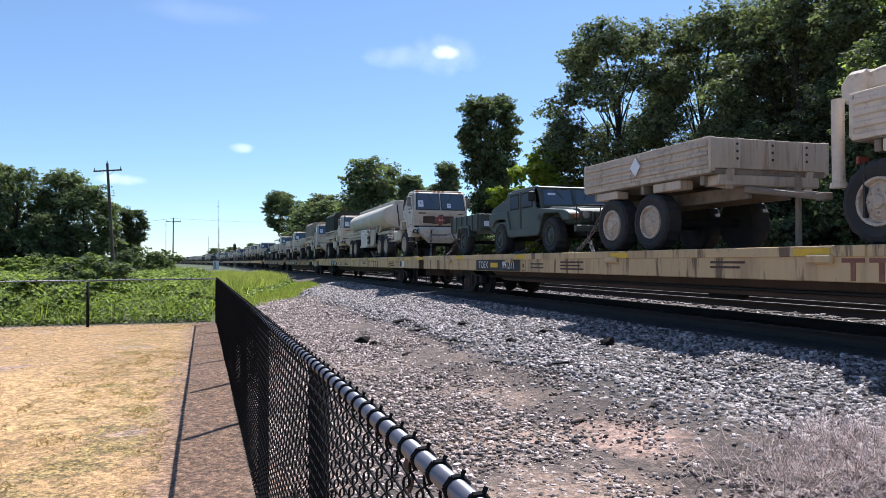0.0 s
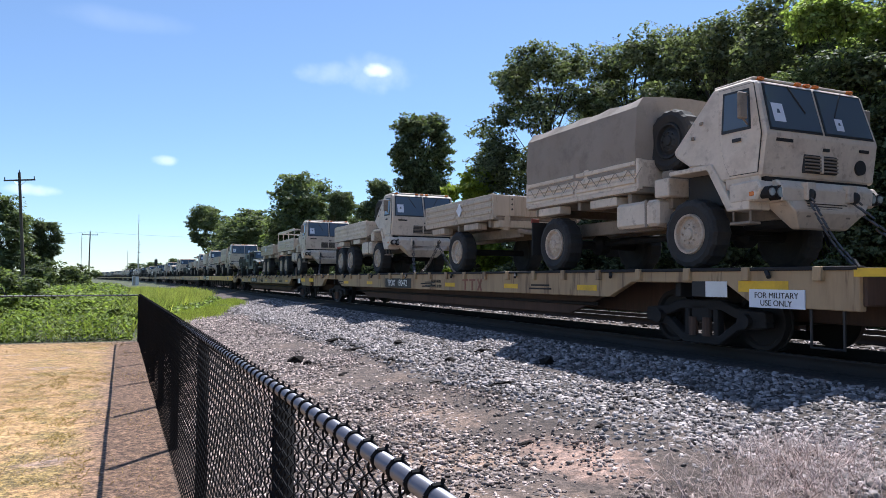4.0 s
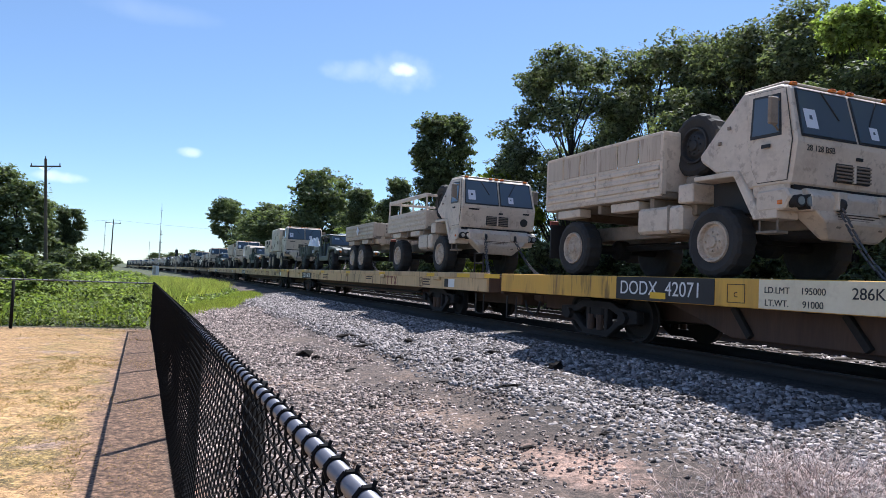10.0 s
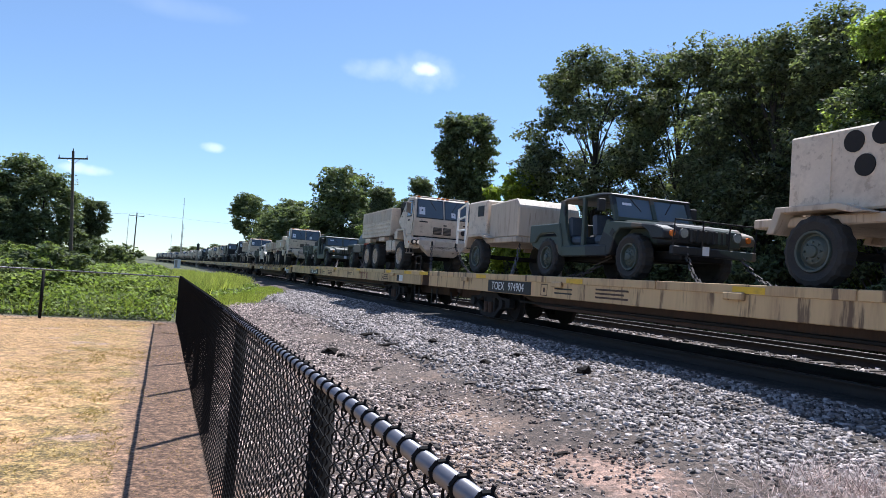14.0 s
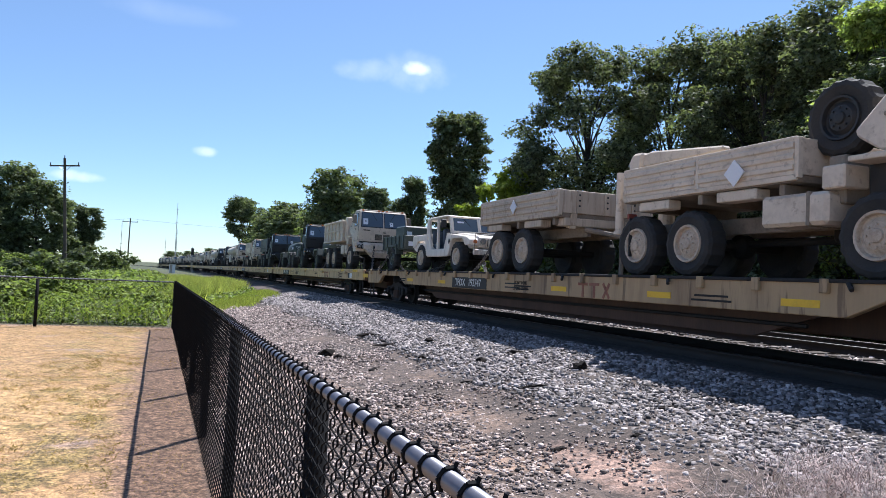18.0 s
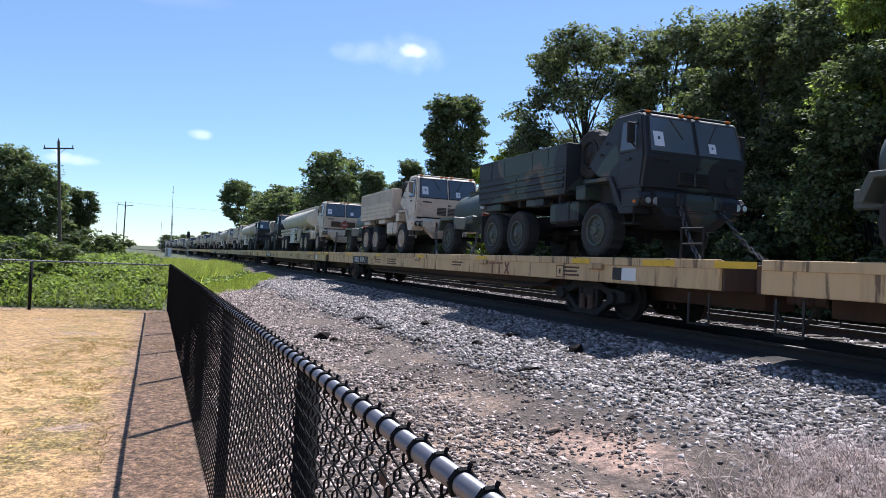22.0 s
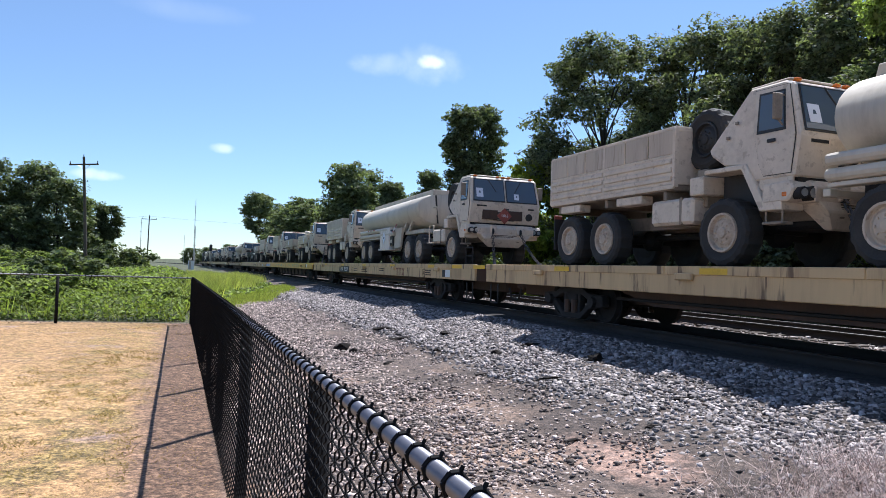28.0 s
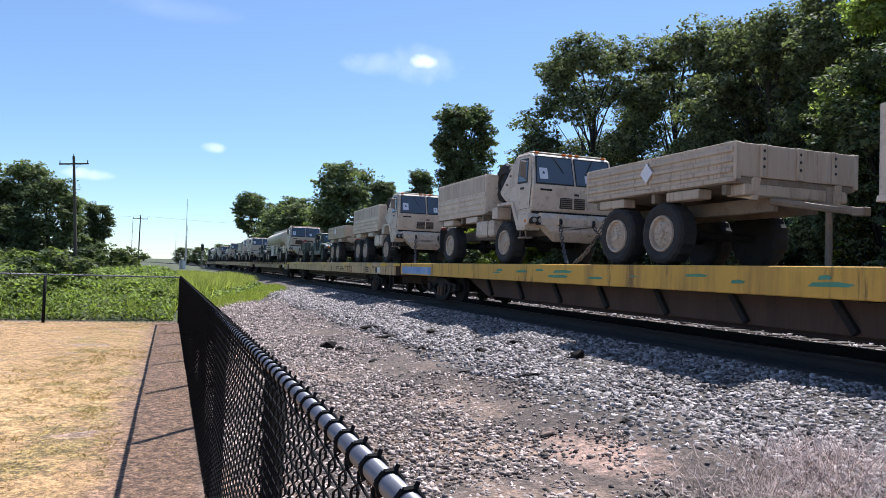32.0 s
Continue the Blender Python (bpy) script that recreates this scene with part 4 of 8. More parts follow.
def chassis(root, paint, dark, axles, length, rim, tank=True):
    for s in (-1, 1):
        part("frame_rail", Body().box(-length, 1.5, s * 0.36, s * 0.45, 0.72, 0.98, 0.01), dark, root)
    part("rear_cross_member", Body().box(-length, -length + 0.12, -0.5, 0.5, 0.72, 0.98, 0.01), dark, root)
    for x in axles:
        part("axle", Body().rod((x, -0.85, 0.55), (x, 0.85, 0.55), 0.09, 10).lathe([(0.05, -0.24), (0.2, -0.1), (0.2, 0.1), (0.05, 0.24)], "Y", 14, (x, 0, 0.55)), UNDER, root)
        for s in (-1, 1):
            wheel(root, x, s * 0.99, 0.545, 0.39, RIM if rim is TAN else rim)
    part("drive_shaft", Body().rod((0, 0, 0.62), (axles[-1], 0, 0.58), 0.06, 8), UNDER, root)
    part("gearbox", Body().box(-1.3, 0.3, -0.34, 0.34, 0.55, 1.1, 0.05).box(0.3, 1.3, -0.4, 0.4, 0.6, 1.3, 0.05), UNDER, root)
    if tank:
        part("fuel_tank", Body().box(-1.78, -0.68, -1.18, -0.62, 0.72, 1.16, 0.05), paint, root)
        part("tank_strap", Body().box(-1.0, -0.94, -1.19, -0.6, 0.71, 1.17, 0.01), dark, root)
        part("battery_box", Body().box(-0.80, -0.46, -1.15, -0.7, 1.18, 1.48, 0.02), paint, root)
        part("air_tank", Body().rod((-2.0, 1.0, 0.85), (-0.9, 1.0, 0.85), 0.18, 14), dark, root)
    wheel(root, -0.80, -0.70, 0.53, 0.34, BLACK, 2.16)
    part("spare_carrier", Body().box(-0.86, -0.60, -0.95, -0.35, 1.0, 1.64, 0.02), dark, root)


def cargo_bed(root, paint, dark, x0, x1, floor=1.42, side=0.50, posts=3, upper=0.0, rail=False, flaps=True):
    """Drop-side bed with pressed ribs; upper: height of slatted stake sides, rail: bare rail frame above."""
    w = 1.19
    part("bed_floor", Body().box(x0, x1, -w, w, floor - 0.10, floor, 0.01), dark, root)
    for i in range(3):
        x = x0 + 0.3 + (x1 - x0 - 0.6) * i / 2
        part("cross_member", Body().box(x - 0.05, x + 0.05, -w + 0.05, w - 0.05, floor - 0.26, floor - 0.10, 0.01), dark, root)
    n = max(1, posts - 1)
    for s in (-1, 1):
        for k in range(n):
            a, b = x0 + (x1 - x0) * k / n + 0.04, x0 + (x1 - x0) * (k + 1) / n - 0.04
            prof = [(s * (w - 0.02), floor), (s * (w + 0.02), floor)]
            for z in (0.05, 0.20, 0.35):
                if z + 0.1 < side:
                    prof += [(s * (w + 0.02), floor + z), (s * (w + 0.05), floor + z + 0.02), (s * (w + 0.05), floor + z + 0.075), (s * (w + 0.02), floor + z + 0.095)]
            prof += [(s * (w + 0.02), floor + side), (s * (w - 0.02), floor + side)]
            p = Body().prism(prof, -b, -a, 0.0)
            bmesh.ops.rotate(p.bm, verts=p.bm.verts, cent=(0, 0, 0), matrix=Matrix.Rotation(math.pi / 2, 3, "Z"))
            part("side_panel", p, paint, root)
            if s < 0:
                part("tool_box", Body().box(a + 0.35, a + 1.15, s * 0.9, s * 1.17, floor - 0.27, floor - 0.11, 0.015), paint, root)
        for k in range(posts):
            x = x0 + (x1 - x0) * k / n
            part("side_post", Body().box(x - 0.035, x + 0.035, s * w - 0.03, s * w + 0.065, floor - 0.05, floor + side + (upper if upper else 0.0) + 0.01, 0.008), paint, root)
        part("top_rail", Body().box(x0, x1, s * w - 0.025, s * w + 0.04, floor + side - 0.02, floor + side + 0.02, 0.006), paint, root)
        part("rub_rail", Body().box(x0, x1, s * w - 0.03, s * w + 0.03, floor - 0.08, floor - 0.005, 0.006), paint, root)
        if upper:
            m = 6
            for k in range(m):
                a, b = x0 + (x1 - x0) * k / m + 0.016, x0 + (x1 - x0) * (k + 1) / m - 0.016
                if s < 0 or k % 6 == 0:
                    part("stake_panel", Body().box(a, b if s < 0 else x1 - 0.03, s * w - 0.03, s * w - 0.006, floor + side + 0.022, floor + side + upper - 0.02, 0.008), TAN_WORN if paint is not CAMO and paint is not OLIVE else paint, root)
            part("stake_rail", Body().box(x0, x1, s * w - 0.03, s * w + 0.035, floor + side + upper - 0.02, floor + side + upper + 0.03, 0.006), paint, root)
        if rail:
            part("stake_rail", Body().box(x0, x1, s * w - 0.025, s * w + 0.025, floor + side + 0.40, floor + side + 0.52, 0.01), paint, root)
            for k in range(posts + 1):
                x = x0 + (x1 - x0) * k / posts
                part("stake", Body().box(x - 0.03, x + 0.03, s * w - 0.02, s * w + 0.02, floor + side, floor + side + 0.52, 0.006), paint, root)
    for x, nm in ((x0, "tailgate"), (x1, "front_board")):
        p = Body().box(x - 0.025, x + 0.025, -w, w, floor, floor + side + upper, 0.008)
        for y in (-0.6, 0.6):
            p.box(x - 0.05, x + 0.05, y - 0.05, y + 0.05, floor, floor + side, 0.01)
        part(nm, p, paint, root)
        if upper or rail:
            part("stake_rail", Body().box(x - 0.03, x + 0.03, -w, w, floor + side + 0.42, floor + side + 0.5, 0.006), paint, root)
    for s in (-1, 1) if flaps else ():
        part("mud_flap", Body().box(x0 + 0.12, x0 + 0.15, s * 0.75, s * 1.18, 0.35, 1.05, 0.004), BLACK, root)
        part("tail_lamp", Body().box(x0 - 0.05, x0 - 0.01, s * 0.9, s * 1.1, 1.05, 1.15, 0.01), RED, root, "red tail lamp")


def tarp(root, x0, x1, floor, top, mat, name):
    """Canvas cover over bows: sagging roof, pinched hem."""
    nx, prof = 13, [(-1.22, 0.30), (-1.235, 0.75), (-1.20, top * 0.86), (-1.05, top * 0.97), (-0.5, top), (0, top * 1.015), (0.5, top), (1.05, top * 0.97), (1.20, top * 0.86), (1.235, 0.75), (1.22, 0.30)]
    verts, faces = [], []
    rs = random.Random(7)
    for i in range(nx):
        x = x0 + (x1 - x0) * i / (nx - 1)
        for j, (y, z) in enumerate(prof):
            dip = -0.02 if i % 3 == 1 else 0.012 if i % 3 == 0 else -0.015
            verts.append((x + rs.uniform(-0.02, 0.02), y * (1 + (dip * 0.35 if 1 <= j <= 9 else rs.uniform(-0.012, 0.012))), floor + z + (dip if 3 <= j <= 7 else 0) + (rs.uniform(-0.06, 0.03) if j in (0, 10) else 0)))
    k = len(prof)
    for i in range(nx - 1):
        for j in range(k - 1):
            faces.append((i * k + j, i * k + j + 1, (i + 1) * k + j + 1, (i + 1) * k + j))
    me = bpy.data.meshes.new(name)
    bm = bmesh.new()
    vs = [bm.verts.new(v) for v in verts]
    for f in faces:
        bm.faces.new([vs[q] for q in f])
    for i in (0, nx - 1):
        bm.faces.new([vs[i * k + j] for j in range(k)])
    bmesh.ops.recalc_face_normals(bm, faces=bm.faces)
    bm.to_mesh(me)
    bm.free()
    me.materials.append(mat)
    part("canvas_cover", me, mat, root, "sagging canvas cover laced over bows")
    cord = Body()
    for i in range(10):
        x = x0 + (x1 - x0) * (i + 0.5) / 10
        for s in (-1, 1):
            cord.rod((x, s * 1.25, floor + 0.30), (x + 0.18, s * 1.25, floor + 0.12), 0.008, 4)
            cord.rod((x + 0.18, s * 1.25, floor + 0.12), (x + 0.36, s * 1.25, floor + 0.30), 0.008, 4)
    part("lace", cord, CANVAS_TAN, root)


def crane(root, x, paint):
    part("crane_mast", Body().rod((x, 0.0, 0.9), (x, 0.0, 2.2), 0.16, 14).box(x - 0.2, x + 0.2, -0.4, 0.25, 1.6, 2.15, 0.04), paint, root)
    part("crane_arm", Body().prism([(x - 0.2, 2.10), (x - 0.22, 2.32), (x + 0.25, 2.38), (x + 2.1, 2.20), (x + 2.1, 2.11)], -0.60, -0.42, 0.03).prism([(x - 0.36, 2.0), (x - 0.40, 2.22), (x - 0.26, 2.40), (x + 0.06, 2.38), (x + 0.02, 2.14), (x - 0.14, 1.88)], -0.66, -0.36, 0.05), paint, root)
    for s in (-1, 1):
        part("outrigger", Body().rod((x - 0.05, s * 1.05, 0.85), (x - 0.05, s * 1.05, 1.95), 0.08, 14), paint, root)
        part("outrigger_pad", Body().rod((x - 0.05, s * 1.05, 0.78), (x - 0.05, s * 1.05, 0.85), 0.11, 14, 0.1), paint, root)
    part("hydraulic_ram", Body().rod((x + 0.1, -0.2, 1.6), (x + 1.1, -0.4, 2.0), 0.07, 10), STEEL, root)


def placard(root, x, y, z, size=0.2, face="side", text=""):
    """A white diamond hazard placard."""
    if face == "side":
        me = Body().prism([(-size, 0), (0, size), (size, 0), (0, -size)], -0.008, 0.008, 0)
        p = part("placard", me, GREY_WHITE, root, "white diamond placard", at=pose(x, y, z))
    else:
        me = Body().prism([(-size, 0), (0, size), (size, 0), (0, -size)], -0.008, 0.008, 0)
        p = part("placard", me, RED if text else GREY_WHITE, root, "diamond hazard placard", at=pose(x, y, z, 0, 0, 90))
    if text:
        letters(text, size * 0.5, WHITE if face == "front" else BLACK, p, pose(0, -0.011, 0, 90, 0, 0))


LMTV_AX, MTV_AX = (0.0, -3.78), (0.0, -3.30, -4.65)


def front_chains(root):
    for s in (-1, 1):
        chain(root, (1.55, 0.45 * s, 0.98), (2.45, 0.75 * s, 0.04))


def cargo_truck(six, bed="plain", paint=TAN, dark=TAN_DIM, rim=TAN, badge="", unit=""):
    size = "six-wheel-drive" if six else "four-wheel"
    col = "camouflaged" if paint is CAMO else "desert-tan"
    what = {"plain": "an empty drop-side bed", "rack": "slatted stake sides on its bed", "rail": "bare stake rails over its bed", "tarp_green": "a dark green canvas cover", "tarp_tan": "a brown canvas cover", "crane": "a loading crane behind its bed",
            "shelter": "a boxy equipment shelter", "dump": "a ribbed dump body", "tank": "a strapped camouflaged tank", "tractor": "a fifth-wheel coupling", "bob": "a bare rear frame"}[bed]
    root = thing("cargo_truck" if bed not in ("tractor", "bob") else "tractor_truck", f"{col} {size} military truck with {what}", "truck", "military trucks")
    fmtv_cab(root, paint, dark, unit=unit)
    ax = MTV_AX if six else LMTV_AX
    rear = -5.42 if six else -4.75
    chassis(root, paint, dark, ax, -rear - 0.1, rim)
    front = -1.14
    if bed == "plain":
        cargo_bed(root, paint, dark, rear, front)
    elif bed == "rack":
        cargo_bed(root, paint, dark, rear, front, upper=0.46)
    elif bed == "rail":
        cargo_bed(root, paint, dark, rear, front, rail=True)
    elif bed in ("tarp_green", "tarp_tan"):
        cargo_bed(root, paint, dark, rear, front, side=0.46)
        tarp(root, rear + 0.02, front - 0.02, 1.42, 1.66 if bed == "tarp_green" else 1.58, CANVAS_GREEN if bed == "tarp_green" else CANVAS_TAN, bed)
    elif bed == "crane":
        cargo_bed(root, paint, dark, rear + 0.45, front, side=0.50)
        crane(root, rear + 0.15, paint)
        placard(root, -2.2, -1.27, 1.55, 0.2)
    elif bed == "shelter":
        part("subframe", Body().box(rear, front, -1.1, 1.1, 1.0, 1.22, 0.02), dark, root)
        part("shelter", Body().prism([(rear + 1.3, 1.22), (rear + 1.3, 2.62), (rear + 1.45, 2.70), (front - 0.12, 2.70), (front, 2.58), (front, 1.22)], -1.18, 1.18, 0.03), paint, root)
        for x, z, w, h in ((-3.9, 1.5, 0.18, 0.12), (-2.7, 2.1, 0.08, 0.12), (-2.7, 1.6, 0.08, 0.12), (-1.6, 1.75, 0.22, 0.1), (-1.9, 2.3, 0.08, 0.1), (-3.3, 1.42, 0.1, 0.05)):
            part("hatch", Body().box(x - w, x + w, -1.20, -1.17, z - h, z + h, 0.006), dark, root)
        part("shelter_door", Body().box(-2.45, -1.75, -1.195, -1.175, 1.30, 2.55, 0.008), paint, root)
        part("winch", Body().rod((rear + 0.5, -0.5, 1.5), (rear + 0.5, 0.5, 1.5), 0.22, 14).box(rear + 0.1, rear + 1.0, -0.8, 0.8, 1.22, 1.36, 0.02), paint, root)
        part("mast_box", Body().box(rear + 0.9, rear + 1.3, -0.9, 0.4, 1.5, 2.35, 0.03), paint, root)
    elif bed == "dump":
        b = Body().prism([(rear - 0.1, 1.35), (rear - 0.25, 2.35), (-1.35, 2.35), (-1.35, 1.35)], -1.19, 1.19, 0.02)
        part("dump_body", b, paint, root)
        part("dump_shield", Body().box(-1.36, -0.95, -1.1, 1.1, 1.4, 2.5, 0.03), paint, root)
        for s in (-1, 1):
            for i in range(6):
                x = rear + 0.05 + i * (-1.4 - rear) / 5
                part("body_rib", Body().box(x - 0.05, x + 0.05, s * 1.19, s * 1.26, 1.36, 2.34, 0.015), paint, root)
            part("body_rail", Body().box(rear - 0.2, -1.35, s * 1.19, s * 1.27, 2.28, 2.38, 0.015).box(rear - 0.1, -1.35, s * 1.19, s * 1.26, 1.86, 1.92, 0.01).box(rear - 0.1, -1.35, s * 1.19, s * 1.26, 1.34, 1.42, 0.01), paint, root)
        part("hoist", Body().box(-3.2, -2.2, -0.3, 0.3, 0.95, 1.35, 0.04), dark, root)
    elif bed == "tank":
        part("subframe", Body().box(rear, front, -1.18, 1.18, 1.26, 1.44, 0.02), dark, root)
        for x in (-3.0, -2.5):
            part("marker_plate", Body().box(x - 0.06, x + 0.06, -1.19, -1.178, 1.30, 1.41, 0), GREY_WHITE, root)
        tk = Body().lathe([(0.3, rear + 0.85), (0.57, rear + 0.9), (0.64, rear + 1.05), (0.64, -1.45), (0.57, -1.3), (0.3, -1.25)], "X", 28, (0, 0, 2.10))
        part("tank", tk, TANK_CAMO, root, "rounded tan, brown and black camouflaged tank", smooth=True)
        for x in (rear + 1.7, rear + 2.9):
            part("strap", Body().lathe([(0.645, x - 0.04), (0.652, x - 0.04), (0.652, x + 0.04), (0.645, x + 0.04)], "X", 28, (0, 0, 2.10)), BLACK, root)
        part("pump_unit", Body().box(rear + 0.15, rear + 0.75, -0.8, 0.8, 1.44, 2.45, 0.06).lathe([(0.1, -0.05), (0.25, -0.05), (0.25, 0.05), (0.1, 0.05)], "Y", 16, (rear + 0.45, -0.85, 2.1)), TAN_WORN, root)
        part("tank_cradle", Body().box(rear + 1.0, -1.4, -0.6, 0.6, 1.44, 1.62, 0.03), dark, root)
    else:
        part("fifth_wheel", Body().lathe([(0.1, 0), (0.55, 0), (0.55, 0.08), (0.1, 0.1)], "Z", 20, (-3.9, 0, 1.05)), UNDER, root)
        part("rear_deck", Body().box(-2.6, -1.0, -0.9, 0.9, 0.98, 1.06, 0.01), dark, root)
        part("hand_rail", Body().pipe([(-1.9, -1.1, 0.75), (-1.9, -1.1, 1.32), (-2.35, -1.1, 1.32), (-2.35, -1.1, 0.75), (-1.9, -1.1, 0.75)], 0.022, 6), paint, root)
        if badge:
            placard(root, 1.465, -0.04, 1.50, 0.24, "front", badge)
            for y in (-0.5, 0.32):
                part("brown_patch", Body().box(1.36, 1.448, y - 0.24, y + 0.24, 1.38, 1.66, 0.004), RUST, root)
        if bed == "bob":
            part("hose_rack", Body().box(-2.2, -1.2, -0.7, 0.7, 1.06, 1.35, 0.04).rod((-2.6, -0.5, 1.15), (-4.2, -0.5, 1.15), 0.05, 8), dark, root)
    front_chains(root)
    return root


def tanker_trailer(paint=TANK_TAN):
    """Semitrailer tank; x = 0 is the rear bogie's middle."""
    root = thing("tanker_trailer", "desert-tan fuel semitrailer with a rounded tank", "trailer", "tank semitrailers")
    rear, nose = -1.5, 7.18

    def ring(x, half, low, high, k=2.1):
        """Rounded-box section of half width, from low to high."""
        pts = []
        for i in range(32):
            t = 2 * math.pi * i / 32
            c, sn = math.cos(t), math.sin(t)
            pts.append((x, half * math.copysign(abs(sn) ** (2 / k), sn), (low + high) / 2 + (high - low) / 2 * math.copysign(abs(c) ** (2 / k), c)))
        return pts
    secs = [ring(rear, 1.0, 1.42, 2.52), ring(rear + 0.07, 1.13, 1.32, 2.62), ring(4.7, 1.17, 1.30, 2.66), ring(7.06, 1.17, 1.42, 2.66), ring(7.14, 1.14, 1.45, 2.63), ring(nose, 1.1, 1.49, 2.59)]
    k = 32
    bm = Body()
    vs = [bm.bm.verts.new(v) for s_ in secs for v in s_]
    for i in range(len(secs) - 1):
        for j in range(k):
            bm.bm.faces.new((vs[i * k + j], vs[i * k + (j + 1) % k], vs[(i + 1) * k + (j + 1) % k], vs[(i + 1) * k + j]))
    bm.bm.faces.new(vs[:k])
    bm.bm.faces.new(vs[-k:])
    bmesh.ops.recalc_face_normals(bm.bm, faces=bm.bm.faces)
    part("tank", bm, paint, root, smooth=True)
    part("top_coaming", Body().prism([(rear + 0.15, 2.55), (rear + 0.2, 2.72), (7.12, 2.78), (7.17, 2.58)], -0.52, -0.47, 0.01).prism([(rear + 0.15, 2.55), (rear + 0.2, 2.72), (7.12, 2.78), (7.17, 2.58)], 0.47, 0.52, 0.01).box(rear + 0.2, 7.14, -0.47, 0.47, 2.60, 2.67, 0.01).box(7.10, 7.16, -0.47, 0.47, 2.60, 2.77, 0.01), paint, root)
    for x in (0.5, 3.2, 5.6):
        part("manhole", Body().rod((x, 0, 2.70), (x, 0, 2.84), 0.2, 14), paint, root)
    for y in (-0.38, 0.30):
        part("strap", Body().box(7.18, 7.205, y - 0.03, y + 0.03, 1.52, 2.56, 0.004, pose(0, 0, 0, 6 if y < 0 else -8, 0, 0)), BLACK, root, "black strap down the front end")
    placard(root, 7.21, 0.5, 1.78, 0.17, "front")
    part("hose_trough", Body().rod((rear, -1.12, 1.22), (4.3, -1.12, 1.22), 0.09, 12).rod((rear, -1.12, 1.42), (3.4, -1.12, 1.42), 0.09, 12), paint, root)
    part("side_skirt", Body().box(rear, 3.6, -1.16, -0.95, 1.06, 1.12, 0.01).box(rear, 3.6, 0.95, 1.16, 1.06, 1.5, 0.01), paint, root)
    part("pump_cabinet", Body().box(2.3, 3.7, -1.2, -0.6, 0.62, 1.50, 0.03).box(2.2, 3.85, -1.23, -0.7, 0.56, 0.63, 0.01), TAN_PALE, root, "pale tan pump cabinet")
    # black block stands in for the shaded recess beside the pump cabinet
    part("cabinet_recess", Body().box(3.72, 4.12, -1.15, -0.6, 0.75, 1.4, 0.02), BLACK, root)
    part("skirt_panel", Body().prism([(4.12, 0.62), (4.12, 1.44), (5.15, 1.44), (4.95, 0.66)], -1.08, -0.98, 0.015), paint, root)
    for i in range(3):
        x, z = 4.08 + 0.24 * i, 1.20 + 0.12 * i
        part("reflector", Body().plate([(x, -1.19, z + 0.06), (x + 0.05, -1.19, z - 0.02), (x + 0.27, -1.19, z + 0.09), (x + 0.22, -1.19, z + 0.17)], 0.006), WHITE if i == 1 else RED, root)
    for x in (4.9, 5.6):
        part("tank_gusset", Body().prism([(x, 1.30), (x + 0.5, 1.62), (x + 0.62, 1.62), (x + 0.2, 1.26)], -1.0, -0.9, 0.01), paint, root)
    part("meter", Body().rod((3.90, -1.2, 1.22), (3.90, -1.05, 1.22), 0.10, 12), TAN_PALE, root)
    part("valve", Body().rod((3.95, -1.18, 0.92), (3.95, -1.05, 0.92), 0.07, 10), TAN_PALE, root)
    for i in range(6):
        part("reflector", Body().box(rear + 1.5 + i * 0.24, rear + 1.73 + i * 0.24, -1.235, -1.21, 1.44, 1.475, 0), RED if i % 2 else WHITE, root)
    placard(root, 3.0, -1.22, 1.08, 0.24, "side", "1863")
    part("frame", Body().box(rear, 6.5, -0.5, 0.5, 0.95, 1.34, 0.02), UNDER, root)
    part("kingpin_plate", Body().box(5.0, 7.4, -0.9, 0.9, 1.15, 1.30, 0.02), paint, root)
    part("landing_leg", Body().box(4.6, 4.75, -0.85, -0.7, 0.15, 1.2, 0.01).box(4.45, 4.9, -0.95, -0.6, 0.02, 0.1, 0.01), UNDER, root)
    part("landing_leg", Body().box(4.6, 4.75, 0.7, 0.85, 0.15, 1.2, 0.01).box(4.45, 4.9, 0.6, 0.95, 0.02, 0.1, 0.01), UNDER, root)
    for x in (-0.66, 0.66):
        part("axle", Body().rod((x, -0.85, 0.52), (x, 0.85, 0.52), 0.08, 10), UNDER, root)
        for s in (-1, 1):
            wheel(root, x, s * 0.97, 0.52, 0.46, TAN_WORN)
    part("tail_rack", Body().box(rear - 0.12, rear, -1.1, 1.1, 0.95, 1.05, 0.01), paint, root)
    part("grab_rail", Body().pipe([(nose - 0.1, -0.5, 2.1), (nose + 0.35, -0.5, 2.1), (nose + 0.35, -0.5, 1.8)], 0.025, 6), paint, root)
    return root


